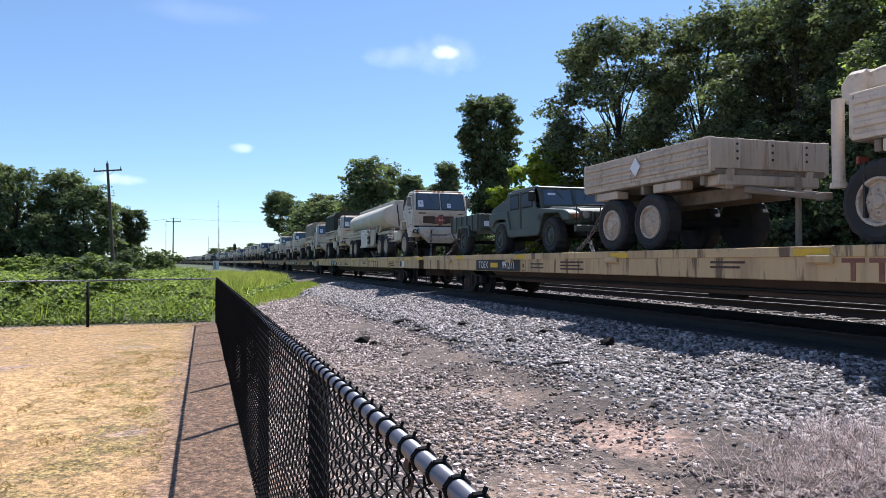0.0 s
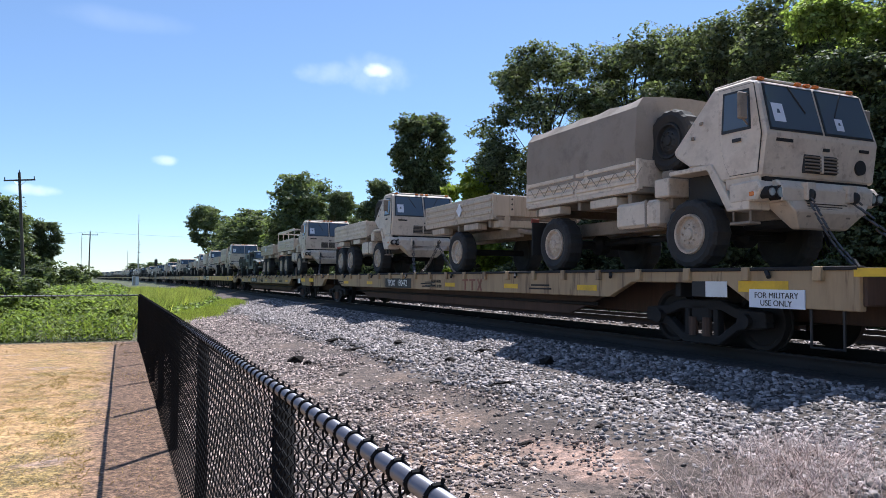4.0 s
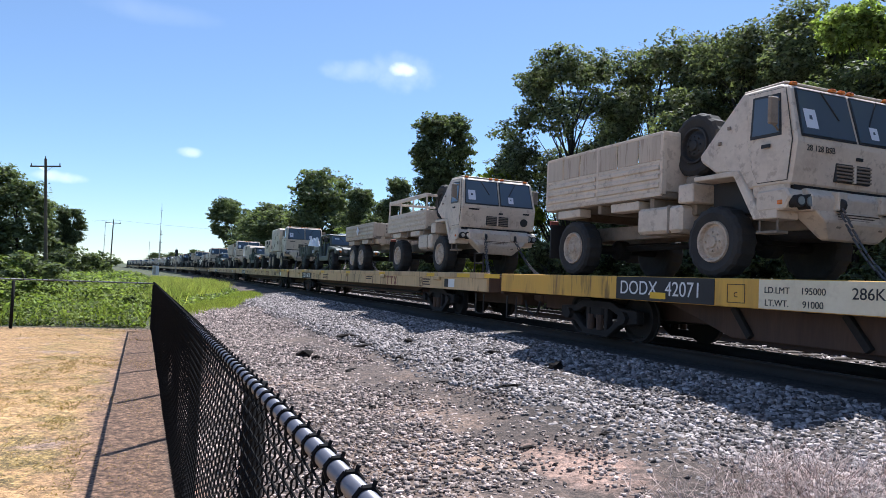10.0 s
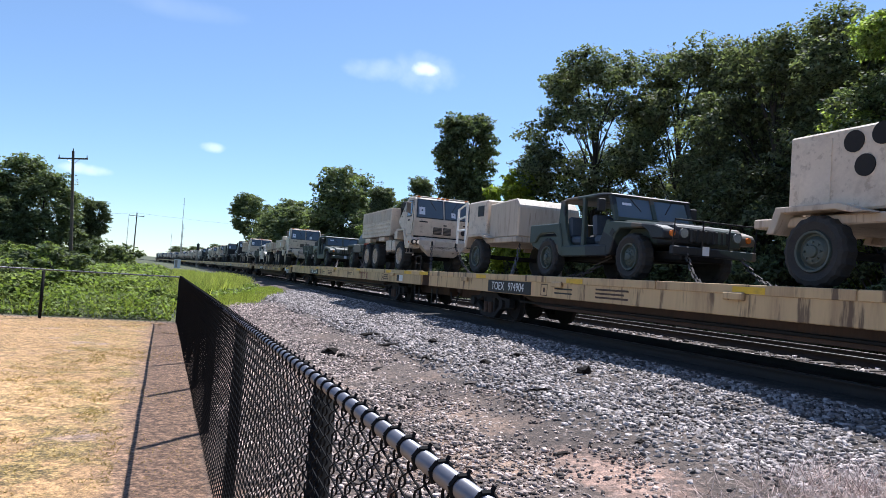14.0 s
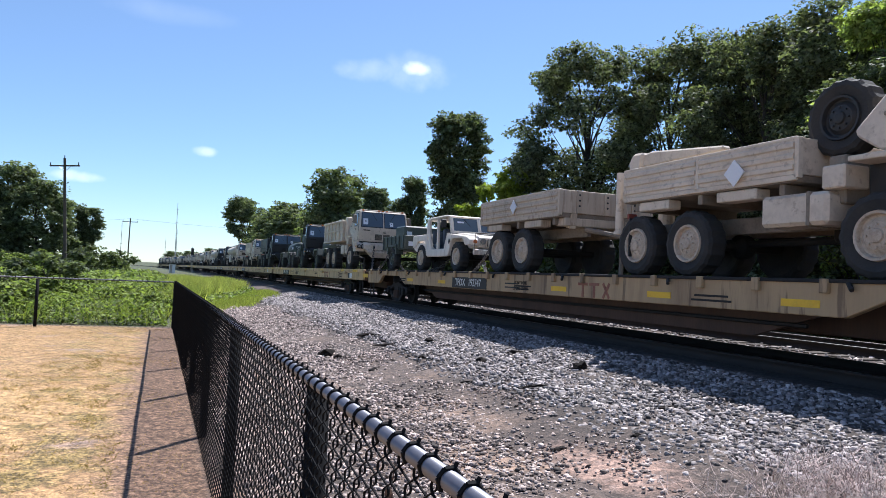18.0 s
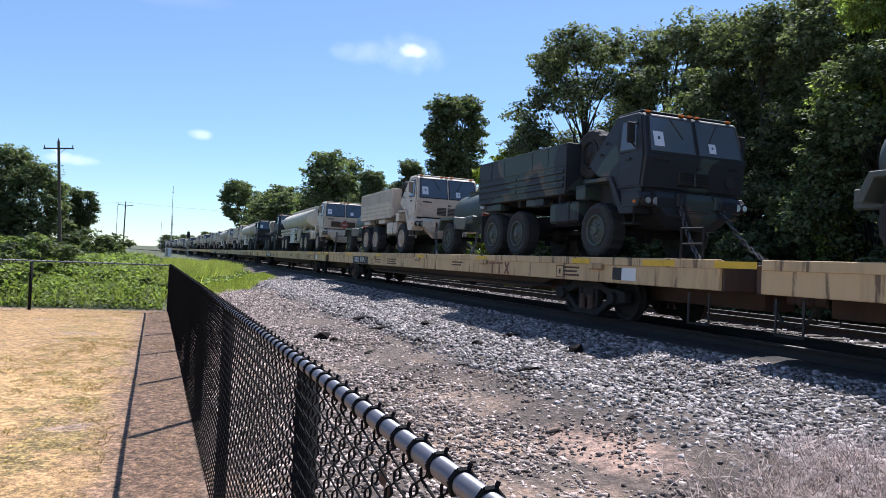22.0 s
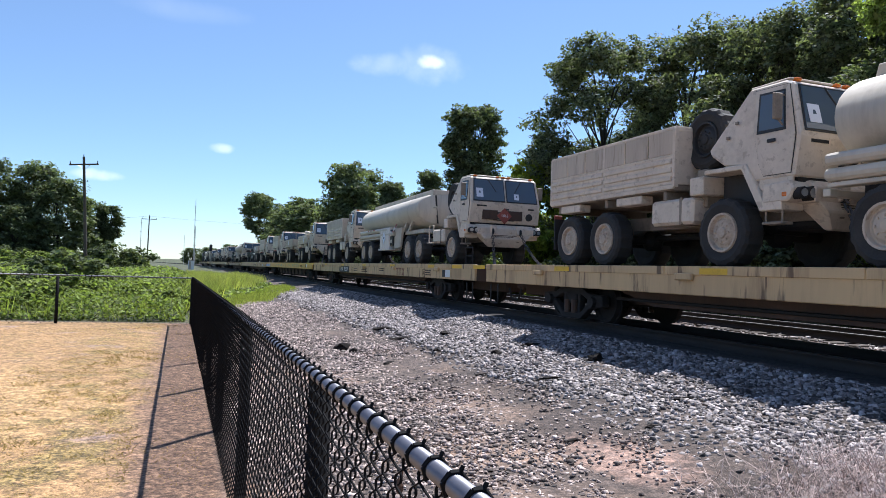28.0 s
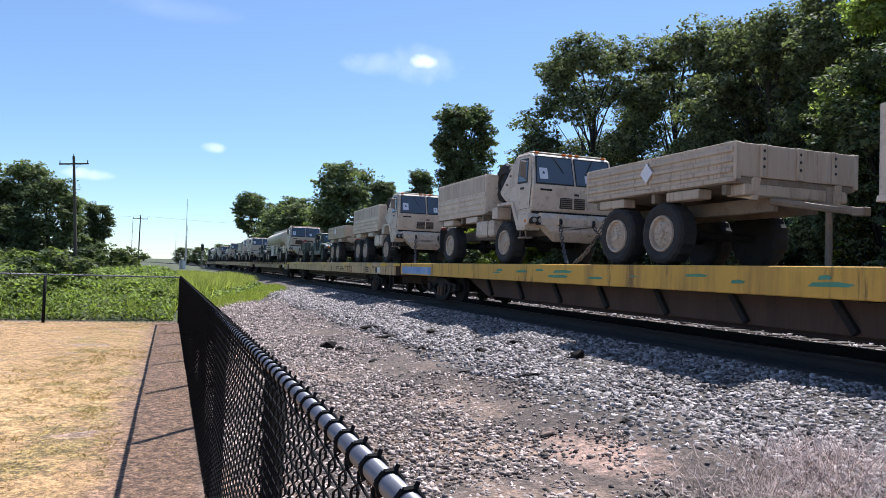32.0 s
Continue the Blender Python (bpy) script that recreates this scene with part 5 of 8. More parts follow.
def cargo_trailer(axles=2):
    """Drop-side trailer; x = 0 is the middle of its axles."""
    root = thing("cargo_trailer", f"desert-tan {'two' if axles == 2 else 'single'}-axle drop-side cargo trailer", "trailer", "cargo trailers")
    xs = (0.66, -0.66) if axles == 2 else (0.0,)
    x0, x1 = (-1.62, 2.4) if axles == 2 else (-2.0, 2.1)
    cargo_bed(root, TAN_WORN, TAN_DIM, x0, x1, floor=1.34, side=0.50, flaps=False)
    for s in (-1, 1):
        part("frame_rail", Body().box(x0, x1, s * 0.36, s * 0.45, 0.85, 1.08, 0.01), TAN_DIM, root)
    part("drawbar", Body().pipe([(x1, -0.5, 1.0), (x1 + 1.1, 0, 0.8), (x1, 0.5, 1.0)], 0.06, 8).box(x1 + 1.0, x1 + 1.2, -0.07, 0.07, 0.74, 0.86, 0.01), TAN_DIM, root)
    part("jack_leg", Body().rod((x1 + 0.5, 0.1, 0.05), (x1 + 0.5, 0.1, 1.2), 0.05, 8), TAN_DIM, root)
    for y in (-0.72, 0.0, 0.72):
        post = Body().box(x1 + 0.02, x1 + 0.07, y - 0.06, y + 0.06, 1.34, 1.84, 0.01)
        part("board_post", post, TAN_WORN, root)
        part("post_holes", Body().rod((x1 + 0.06, y, 1.50), (x1 + 0.073, y, 1.50), 0.025, 8).rod((x1 + 0.06, y, 1.62), (x1 + 0.073, y, 1.62), 0.025, 8).rod((x1 + 0.06, y, 1.74), (x1 + 0.073, y, 1.74), 0.025, 8), BLACK, root)
    part("front_beam", Body().box(x1 - 0.35, x1 + 0.02, -1.05, 1.05, 1.06, 1.24, 0.02), TAN_WORN, root)
    for y in (-0.9, 0.75):
        part("front_bracket", Body().prism([(x1, 1.0), (x1 + 0.05, 1.34), (x1 - 0.5, 1.1)], y, y + 0.15, 0.01), TAN_WORN, root)
    for x in xs:
        part("axle", Body().rod((x, -0.85, 0.545), (x, 0.85, 0.545), 0.08, 10), UNDER, root)
        for s in (-1, 1):
            wheel(root, x, s * 0.99, 0.545, 0.38, RIM)
    placard(root, 0.35, -1.26, 1.6, 0.17)
    chain(root, (x0 + 0.1, -0.8, 0.95), (x0 - 0.6, -1.1, 0.05))
    return root


def humvee(paint, label, rim, canvas=False, radio=True, hard=False):
    """Wide low four-seat utility truck, doors off; x = 0 at the front hub."""
    root = thing("utility_vehicle", label, "vehicle", "military utility vehicles")
    part("hood", Body().prism([(0.93, 0.70), (0.96, 0.98), (0.86, 1.07), (-0.58, 1.21), (-0.72, 1.20), (-0.72, 0.70)], -0.76, 0.76, 0.035), paint, root)
    part("hood_vent", Body().box(0.0, 0.5, -0.4, 0.4, 1.125, 1.155, 0.01, pose(0, 0, 0, 0, 5.5, 0)), BLACK, root)
    part("tub", Body().prism([(-0.72, 0.52), (-0.72, 0.98), (-0.98, 0.72), (-2.25, 0.72), (-2.5, 0.95), (-3.95, 0.95), (-3.97, 0.74), (-3.4, 0.55)], -1.0, 1.0, 0.03), paint, root)
    for s in (-1, 1):
        ft = [(-0.80, 0.50), (-0.80, 1.12), (-0.62, 1.17), (0.70, 1.04), (0.92, 0.97), (0.97, 0.90), (0.97, 0.78), (0.64, 0.78), (0.55, 0.90), (0.40, 0.99), (-0.32, 1.01), (-0.48, 0.90), (-0.58, 0.62), (-0.64, 0.50)]
        part("front_fender", Body().prism(ft, s * 0.70, s * 1.05, 0.02), paint, root)
        rt = [(-2.40, 0.50), (-2.52, 0.92), (-2.62, 1.22), (-3.93, 1.22), (-3.97, 1.18), (-3.97, 0.80), (-3.70, 0.80), (-3.58, 0.94), (-3.42, 1.01), (-2.86, 1.01), (-2.70, 0.92), (-2.58, 0.50)]
        part("rear_fender", Body().prism(rt, s * 0.90, s * 1.05, 0.02), paint, root)
        part("rocker", Body().box(-2.50, -0.72, s * 0.96, s * 1.05, 0.47, 0.70, 0.025), paint, root)
        part("front_door_post", Body().prism([(-0.70, 0.66), (-0.70, 1.2), (-0.80, 1.2), (-0.93, 0.92), (-1.05, 0.68)], s * 0.96, s * 1.04, 0.012), paint, root)
        part("a_pillar", Body().prism([(-0.60, 1.18), (-0.70, 1.18), (-0.90, 1.72), (-0.80, 1.72)], s * 0.86, s * 0.96, 0.012), paint, root)
        part("b_pillar", Body().prism([(-1.66, 0.70), (-1.77, 0.70), (-1.78, 1.72), (-1.70, 1.72)], s * 0.92, s * 1.0, 0.012), paint, root)
        part("c_pillar", Body().prism([(-2.12, 0.66), (-2.50, 0.66), (-2.72, 1.22), (-2.66, 1.72), (-2.50, 1.72), (-2.44, 1.22), (-2.28, 0.82)], s * 0.92, s * 1.01, 0.012), paint, root)
        part("headlamp", Body().rod((0.92, s * 0.60, 0.90), (0.99, s * 0.60, 0.90), 0.085, 16), LENS, root, "round headlamp")
        part("turn_lamp", Body().rod((0.93, s * 0.86, 0.88), (1.0, s * 0.86, 0.88), 0.055, 12), AMBER, root, "amber turn lamp")
        part("side_marker", Body().box(-0.62, -0.50, s * 1.05, s * 1.06, 0.86, 1.0, 0.01, pose(0, 0, 0, 0, 40, 0)), BLACK, root)
        part("mirror", Body().box(-0.90, -0.84, s * 1.04, s * 1.22, 1.36, 1.62, 0.02).rod((-0.75, s * 0.95, 1.25), (-0.87, s * 1.1, 1.42), 0.012, 6), BLACK, root)
        for x in (-1.25, -2.2):
            part("seat", Body().box(x - 0.22, x + 0.25, s * 0.42, s * 0.88, 0.74, 0.92, 0.05).box(x - 0.32, x - 0.18, s * 0.42, s * 0.88, 0.90, 1.36, 0.05, pose(0, 0, 0, 0, -8, 0)), SEAT, root, "blue-grey cloth seat")
        c = [(-0.655, 0.05 * s, 1.27), (-0.655, 0.86 * s, 1.27), (-0.825, 0.84 * s, 1.68), (-0.825, 0.05 * s, 1.68)]
        part("windscreen", Body().plate(c if s > 0 else c[::-1], 0.008), GLASS, root)
        part("wiper", Body().rod((-0.80, 0.5 * s, 1.66), (-0.70, 0.3 * s, 1.42), 0.01, 5), BLACK, root)
    part("windscreen_frame", Body().box(-0.72, -0.60, -0.92, 0.92, 1.18, 1.27, 0.012).rod((-0.82, -0.88, 1.70), (-0.82, 0.88, 1.70), 0.03, 8).box(-0.76, -0.70, -0.05, 0.05, 1.25, 1.72, 0.01, pose(0, 0, 0, 0, -22, 0)), paint, root)
    part("paper_sign", Body().box(-0.735, -0.73, -0.72, -0.50, 1.36, 1.58, 0, pose(0, 0, 0, 0, -22, 0)), GREY_WHITE, root, "white paper sheet in the windscreen")
    part("roof", Body().prism([(-0.76, 1.70), (-0.80, 1.745), (-1.10, 1.775), (-2.45, 1.77), (-2.62, 1.74), (-2.68, 1.66)] + [(-2.4, 1.69), (-1.0, 1.70)], -0.98, 0.98, 0.025), paint, root)
    part("tailgate", Body().box(-3.97, -3.92, -1.0, 1.0, 0.95, 1.22, 0.015), paint, root)
    part("bulkhead", Body().box(-2.66, -2.61, -0.98, 0.98, 0.92, 1.24, 0.012), paint, root)
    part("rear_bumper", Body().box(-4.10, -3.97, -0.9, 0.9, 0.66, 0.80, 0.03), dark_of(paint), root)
    if canvas:
        part("rear_canvas", Body().prism([(-2.58, 1.76), (-2.80, 1.66), (-3.55, 1.52), (-3.86, 1.50), (-4.0, 1.18), (-2.58, 1.18)], -1.0, 1.0, 0.05), CANVAS_GREEN, root, "sagging dark green canvas over the bed")
    if hard:
        part("rear_hatch", Body().prism([(-2.58, 1.74), (-2.74, 1.62), (-3.90, 1.34), (-3.97, 1.20), (-2.58, 1.20)], -0.98, 0.98, 0.03), paint, root, "sloping rear hatch")
        part("roof_ring", Body().lathe([(0.3, 1.77), (0.42, 1.77), (0.42, 1.83), (0.3, 1.83)], "Z", 20, (-1.6, 0, 0)), dark_of(paint), root)
        for s in (-1, 1):
            for pts, wx in (([(-1.0, 0.66), (-0.80, 1.18), (-0.90, 1.70), (-1.68, 1.70), (-1.68, 0.66)], (-1.02, -1.58)), ([(-1.76, 0.66), (-1.76, 1.70), (-2.46, 1.70), (-2.42, 1.2), (-2.24, 0.82), (-2.1, 0.66)], (-1.86, -2.38))):
                door = part("door", Body().prism(pts, s * 1.0, s * 1.035, 0.012), paint, root, "closed door with a square window")
                part("window_frame", Body().box(wx[1] - 0.03, wx[0] + 0.03, s * 1.033, s * 1.045, 1.22, 1.64, 0.01), dark_of(paint), door)
                part("window", Body().box(wx[1], wx[0], s * 1.043, s * 1.052, 1.26, 1.60, 0.004), GLASS, door)
    if radio:
        part("antenna_mount", Body().box(-2.2, -1.75, -0.2, 0.2, 1.77, 1.88, 0.03), GREY_WHITE, root)
    part("grille", Body().box(0.93, 0.985, -0.46, 0.46, 0.76, 0.98, 0.01), BLACK, root)
    for i in range(8):
        y = -0.42 + 0.12 * i
        part("grille_bar", Body().box(0.95, 1.0, y - 0.03, y + 0.03, 0.75, 0.99, 0.008), paint, root)
    part("bumper", Body().box(1.02, 1.12, -0.95, 0.95, 0.50, 0.66, 0.02), paint, root)
    part("brush_guard", Body().pipe([(1.08, -0.92, 0.66), (1.12, -0.92, 1.12), (1.12, 0.92, 1.12), (1.08, 0.92, 0.66)], 0.016, 6).rod((1.1, -0.3, 0.66), (1.12, -0.3, 1.12), 0.014, 6).rod((1.1, 0.3, 0.66), (1.12, 0.3, 1.12), 0.014, 6), dark_of(paint), root)
    part("front_plate", Body().box(1.12, 1.135, -0.3, -0.16, 0.52, 0.68, 0), GREY_WHITE, root)
    part("underbody", Body().box(-3.7, 0.8, -0.5, 0.5, 0.42, 0.60, 0.03), UNDER, root)
    part("dashboard", Body().box(-1.0, -0.72, -0.9, 0.9, 0.95, 1.20, 0.03), INSIDE, root)
    part("steering_wheel", Body().lathe([(0.17, -0.012), (0.2, -0.012), (0.2, 0.012), (0.17, 0.012)], "X", 18, (-1.08, 0.5, 1.22)), BLACK, root)
    part("tunnel", Body().box(-2.55, -0.8, -0.32, 0.32, 0.70, 1.0, 0.04), INSIDE, root)
    for x in (0.0, -3.13):
        part("axle", Body().rod((x, -0.75, 0.45), (x, 0.75, 0.45), 0.06, 8), UNDER, root)
        for s in (-1, 1):
            wheel(root, x, s * 0.91, 0.455, 0.30, rim)
    for s in (-1, 1):
        chain(root, (1.05, 0.6 * s, 0.55), (1.75, 0.85 * s, 0.04))
    chain(root, (-1.2, -0.6, 0.5), (-2.0, -1.15, 0.04))
    return root


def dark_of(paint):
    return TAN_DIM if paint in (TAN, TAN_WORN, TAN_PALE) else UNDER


def small_trailer(cones=False, box=False):
    root = thing("light_trailer", "dark olive single-axle light trailer" + (" with pale pointed covers" if cones else ""), "trailer", "light trailers")
    p = Body().box(-1.35, 1.35, -0.98, 0.98, 0.78, 0.84, 0.01)
    part("bed_floor", p, OLIVE, root)
    for s in (-1, 1):
        part("side_panel", Body().box(-1.35, 1.35, s * 0.96, s * 1.0, 0.84, 1.30, 0.01), OLIVE, root)
        for i in range(6):
            x = -1.25 + 0.5 * i
            part("side_rib", Body().box(x - 0.03, x + 0.03, s * 1.0, s * 1.04, 0.80, 1.32, 0.008), OLIVE, root)
        part("fender", Body().prism([(-0.6, 0.62), (-0.52, 0.98), (0.52, 0.98), (0.6, 0.62), (0.5, 0.62), (0.44, 0.9), (-0.44, 0.9), (-0.5, 0.62)], s * 0.78, s * 1.06, 0.008), OLIVE, root)
        wheel(root, 0, s * 0.90, 0.455, 0.28, OLIVE)
    for x in (-1.35, 1.35):
        part("end_panel", Body().box(x - 0.02, x + 0.02, -0.98, 0.98, 0.84, 1.30, 0.01), OLIVE, root)
    part("axle", Body().rod((0, -0.75, 0.45), (0, 0.75, 0.45), 0.06, 8), UNDER, root)
    part("drawbar", Body().pipe([(1.35, -0.5, 0.72), (2.35, 0, 0.62), (1.35, 0.5, 0.72)], 0.045, 8), UNDER, root)
    part("marker_plate", Body().box(1.372, 1.38, -0.85, -0.62, 0.92, 1.08, 0), GREY_WHITE, root)
    part("landing_leg", Body().rod((1.7, 0, 0.05), (1.7, 0, 0.75), 0.035, 8), UNDER, root)
    if cones:
        for x in (-0.7, 0.05, 0.8):
            part("pointed_cover", Body().rod((x, -0.5, 1.2), (x, -0.5, 1.82), 0.22, 12, 0.05), GREY_WHITE, root, "pale pointed cover")
    if box:
        part("load", Body().box(-0.7, 0.4, -0.7, 0.7, 0.86, 1.72, 0.05), OLIVE, root)
        part("load_tag", Body().box(0.40, 0.41, -0.6, -0.4, 1.3, 1.5, 0), GREY_WHITE, root)
    chain(root, (-1.0, -0.8, 0.75), (-1.6, -1.1, 0.04))
    return root


def water_trailer():
    root = thing("water_tank_trailer", "dark water tank trailer lettered on its end", "trailer", "water tank trailers")
    tk = Body().lathe([(0.32, -0.92), (0.51, -0.88), (0.565, -0.78), (0.565, 1.18), (0.51, 1.27), (0.32, 1.31)], "X", 32, (0, 0, 1.32))
    part("tank", tk, OLIVE, root, "rounded dark grey-green tank", smooth=True)
    part("manhole", Body().rod((-0.3, 0, 1.84), (-0.3, 0, 1.96), 0.26, 20).rod((-0.3, 0, 1.96), (-0.3, 0, 1.985), 0.285, 20), OLIVE, root)
    for i, tx in enumerate(("POTABLE", "WATER", "ONLY")):
        letters(tx, 0.15, WHITE, root, pose(1.325, 0, 1.56 - 0.19 * i, 90, 0, 90))
    for s in (-1, 1):
        part("fender", Body().prism([(-0.75, 0.75), (-0.55, 1.12), (0.55, 1.12), (0.75, 0.75), (0.62, 0.75), (0.48, 1.04), (-0.48, 1.04), (-0.62, 0.75)], s * 0.72, s * 1.12, 0.01), OLIVE, root)
        wheel(root, 0, s * 0.92, 0.50, 0.30, OLIVE)
        part("cradle", Body().box(-1.2, 1.2, s * 0.45, s * 0.55, 0.72, 1.0, 0.02), OLIVE, root)
    part("axle", Body().rod((0, -0.8, 0.5), (0, 0.8, 0.5), 0.06, 8), UNDER, root)
    part("valve_box", Body().box(0.8, 1.25, -0.85, -0.5, 0.92, 1.15, 0.03), OLIVE, root)
    part("drawbar", Body().pipe([(1.2, -0.5, 0.78), (2.3, 0, 0.7), (1.2, 0.5, 0.78)], 0.05, 8), UNDER, root)
    part("landing_leg", Body().rod((1.9, 0, 0.05), (1.9, 0, 0.8), 0.04, 8), UNDER, root)
    part("marker_plate", Body().box(1.262, 1.268, -0.62, -0.5, 1.35, 1.5, 0), GREY_WHITE, root)
    chain(root, (1.2, -0.6, 0.7), (1.6, -1.0, 0.04))
    return root


def generator_trailer(boxes=False):
    root = thing("generator_trailer", "tan single-axle trailer with a vented generator box" if not boxes else "tan single-axle trailer with two equipment boxes", "trailer", "generator trailers")
    part("bed", Body().box(-1.2, 2.1, -0.95, 0.95, 0.86, 1.0, 0.02), TAN_WORN, root)
    if not boxes:
        part("housing", Body().box(-0.65, 1.9, -0.88, 0.88, 1.05, 2.15, 0.03), TAN, root)
        for x, z in ((0.38, 1.95), (0.78, 2.0), (0.55, 1.62), (0.98, 1.72)):
            part("fan_grille", Body().rod((x, -0.87, z), (x, -0.90, z), 0.145, 20), UNDER, root)
        part("control_door", Body().box(1.30, 1.82, -0.90, -0.875, 1.25, 1.65, 0.01), TAN_WORN, root)
        part("vent", Body().box(1.35, 1.84, -0.905, -0.875, 1.78, 2.05, 0.01), BLACK, root)
        part("front_vent", Body().box(1.895, 1.91, -0.7, 0.5, 1.7, 2.05, 0.01), BLACK, root)
        part("side_door", Body().box(-0.45, 0.05, -0.895, -0.875, 1.15, 2.05, 0.01), TAN, root)
    else:
        part("housing", Body().box(-1.15, 0.15, -0.9, 0.9, 1.0, 2.1, 0.04), TAN, root)
        part("cover_box", Body().prism([(0.35, 1.0), (0.35, 1.95), (1.9, 2.0), (2.1, 1.8), (2.1, 1.0)], -0.9, 0.9, 0.04), TAN_WORN, root)
        part("panel", Body().box(-0.45, -0.05, -0.92, -0.895, 1.65, 1.95, 0.01), BLACK, root)
        part("ladder_rack", Body().pipe([(-1.3, -0.9, 0.9), (-1.3, -0.9, 2.1), (-1.95, -0.9, 1.95), (-1.95, -0.9, 0.9)], 0.04, 6).rod((-1.3, -0.9, 1.3), (-1.95, -0.9, 1.3), 0.03, 6).rod((-1.3, -0.9, 1.7), (-1.95, -0.9, 1.65), 0.03, 6), WHITE, root)
    for s in (-1, 1):
        part("fender", Body().prism([(-0.75, 0.75), (-0.6, 1.12), (0.4, 1.12), (0.85, 0.98), (0.6, 0.98), (0.36, 1.04), (-0.5, 1.04), (-0.62, 0.75)], s * 0.76, s * 1.16, 0.01), TAN_WORN, root)
        wheel(root, 0, s * 0.97, 0.50, 0.30, OLIVE)
    part("axle", Body().rod((0, -0.8, 0.5), (0, 0.8, 0.5), 0.06, 8), UNDER, root)
    part("drawbar", Body().pipe([(2.1, -0.5, 0.9), (3.1, 0, 0.7), (2.1, 0.5, 0.9)], 0.05, 8), TAN_DIM, root)
    part("landing_leg", Body().rod((2.3, 0.3, 0.05), (2.3, 0.3, 0.95), 0.045, 8), TAN_DIM, root)
    chain(root, (1.9, -0.7, 0.85), (2.3, -1.1, 0.04))
    return root


# ---- flatcars: x forward from the car's middle, z up from the world's zero ----
LENGTH = 26.1


def bogie(root, x):
    chords = ([(-1.22, 0.86), (-1.2, 1.0), (-0.7, 1.03), (-0.42, 1.14), (0.42, 1.14), (0.7, 1.03), (1.2, 1.0), (1.22, 0.86), (0.66, 0.90), (0.4, 1.0), (-0.4, 1.0), (-0.66, 0.90)],
              [(-1.22, 0.78), (-1.2, 0.9), (-0.72, 0.86), (-0.36, 0.62), (0.36, 0.62), (0.72, 0.86), (1.2, 0.9), (1.22, 0.78), (0.72, 0.72), (0.36, 0.48), (-0.36, 0.48), (-0.72, 0.72)],
              [(-0.34, 0.55), (-0.34, 1.08), (-0.24, 1.08), (-0.24, 0.55)], [(0.24, 0.55), (0.24, 1.08), (0.34, 1.08), (0.34, 0.55)])
    for s in (-1, 1):
        side_frame = Body()
        for i, chord in enumerate(chords):
            inset = 0.01 * (i > 1)
            side_frame.prism([(x + px, pz) for px, pz in chord], s * (0.94 + inset), s * (1.10 - inset), 0.015)
        part("side_frame", side_frame, UNDER, root)
        part("spring_pack", Body().rod((x - 0.14, s * 1.1, 0.6), (x - 0.14, s * 1.1, 0.88), 0.07, 10).rod((x + 0.14, s * 1.1, 0.6), (x + 0.14, s * 1.1, 0.88), 0.07, 10), RUST, root)
        for dx in (-0.88, 0.88):
            part("axle_box", Body().rod((x + dx, s * 1.05, RAIL_TOP + 0.42), (x + dx, s * 1.18, RAIL_TOP + 0.42), 0.11, 12), UNDER, root)
    part("bolster", Body().box(x - 0.2, x + 0.2, -1.1, 1.1, 0.80, 1.08, 0.03), UNDER, root)
    key = "wheelset"
    if key not in CACHE:
        w = Body().rod((0, -1.0, 0), (0, 1.0, 0), 0.08, 10)
        for s in (-1, 1):
            w.lathe([(0.08, s * 0.69), (0.445, s * 0.685), (0.445, s * 0.715), (0.42, s * 0.72), (0.415, s * 0.82), (0.36, s * 0.82), (0.33, s * 0.77), (0.14, s * 0.77), (0.12, s * 0.83), (0.05, s * 0.83)], "Y", 26)
        CACHE[key] = w.mesh("wheelset", UNDER)
    for dx in (-0.88, 0.88):
        part("wheelset", CACHE[key], UNDER, root, at=pose(x + dx, 0, RAIL_TOP + 0.42))


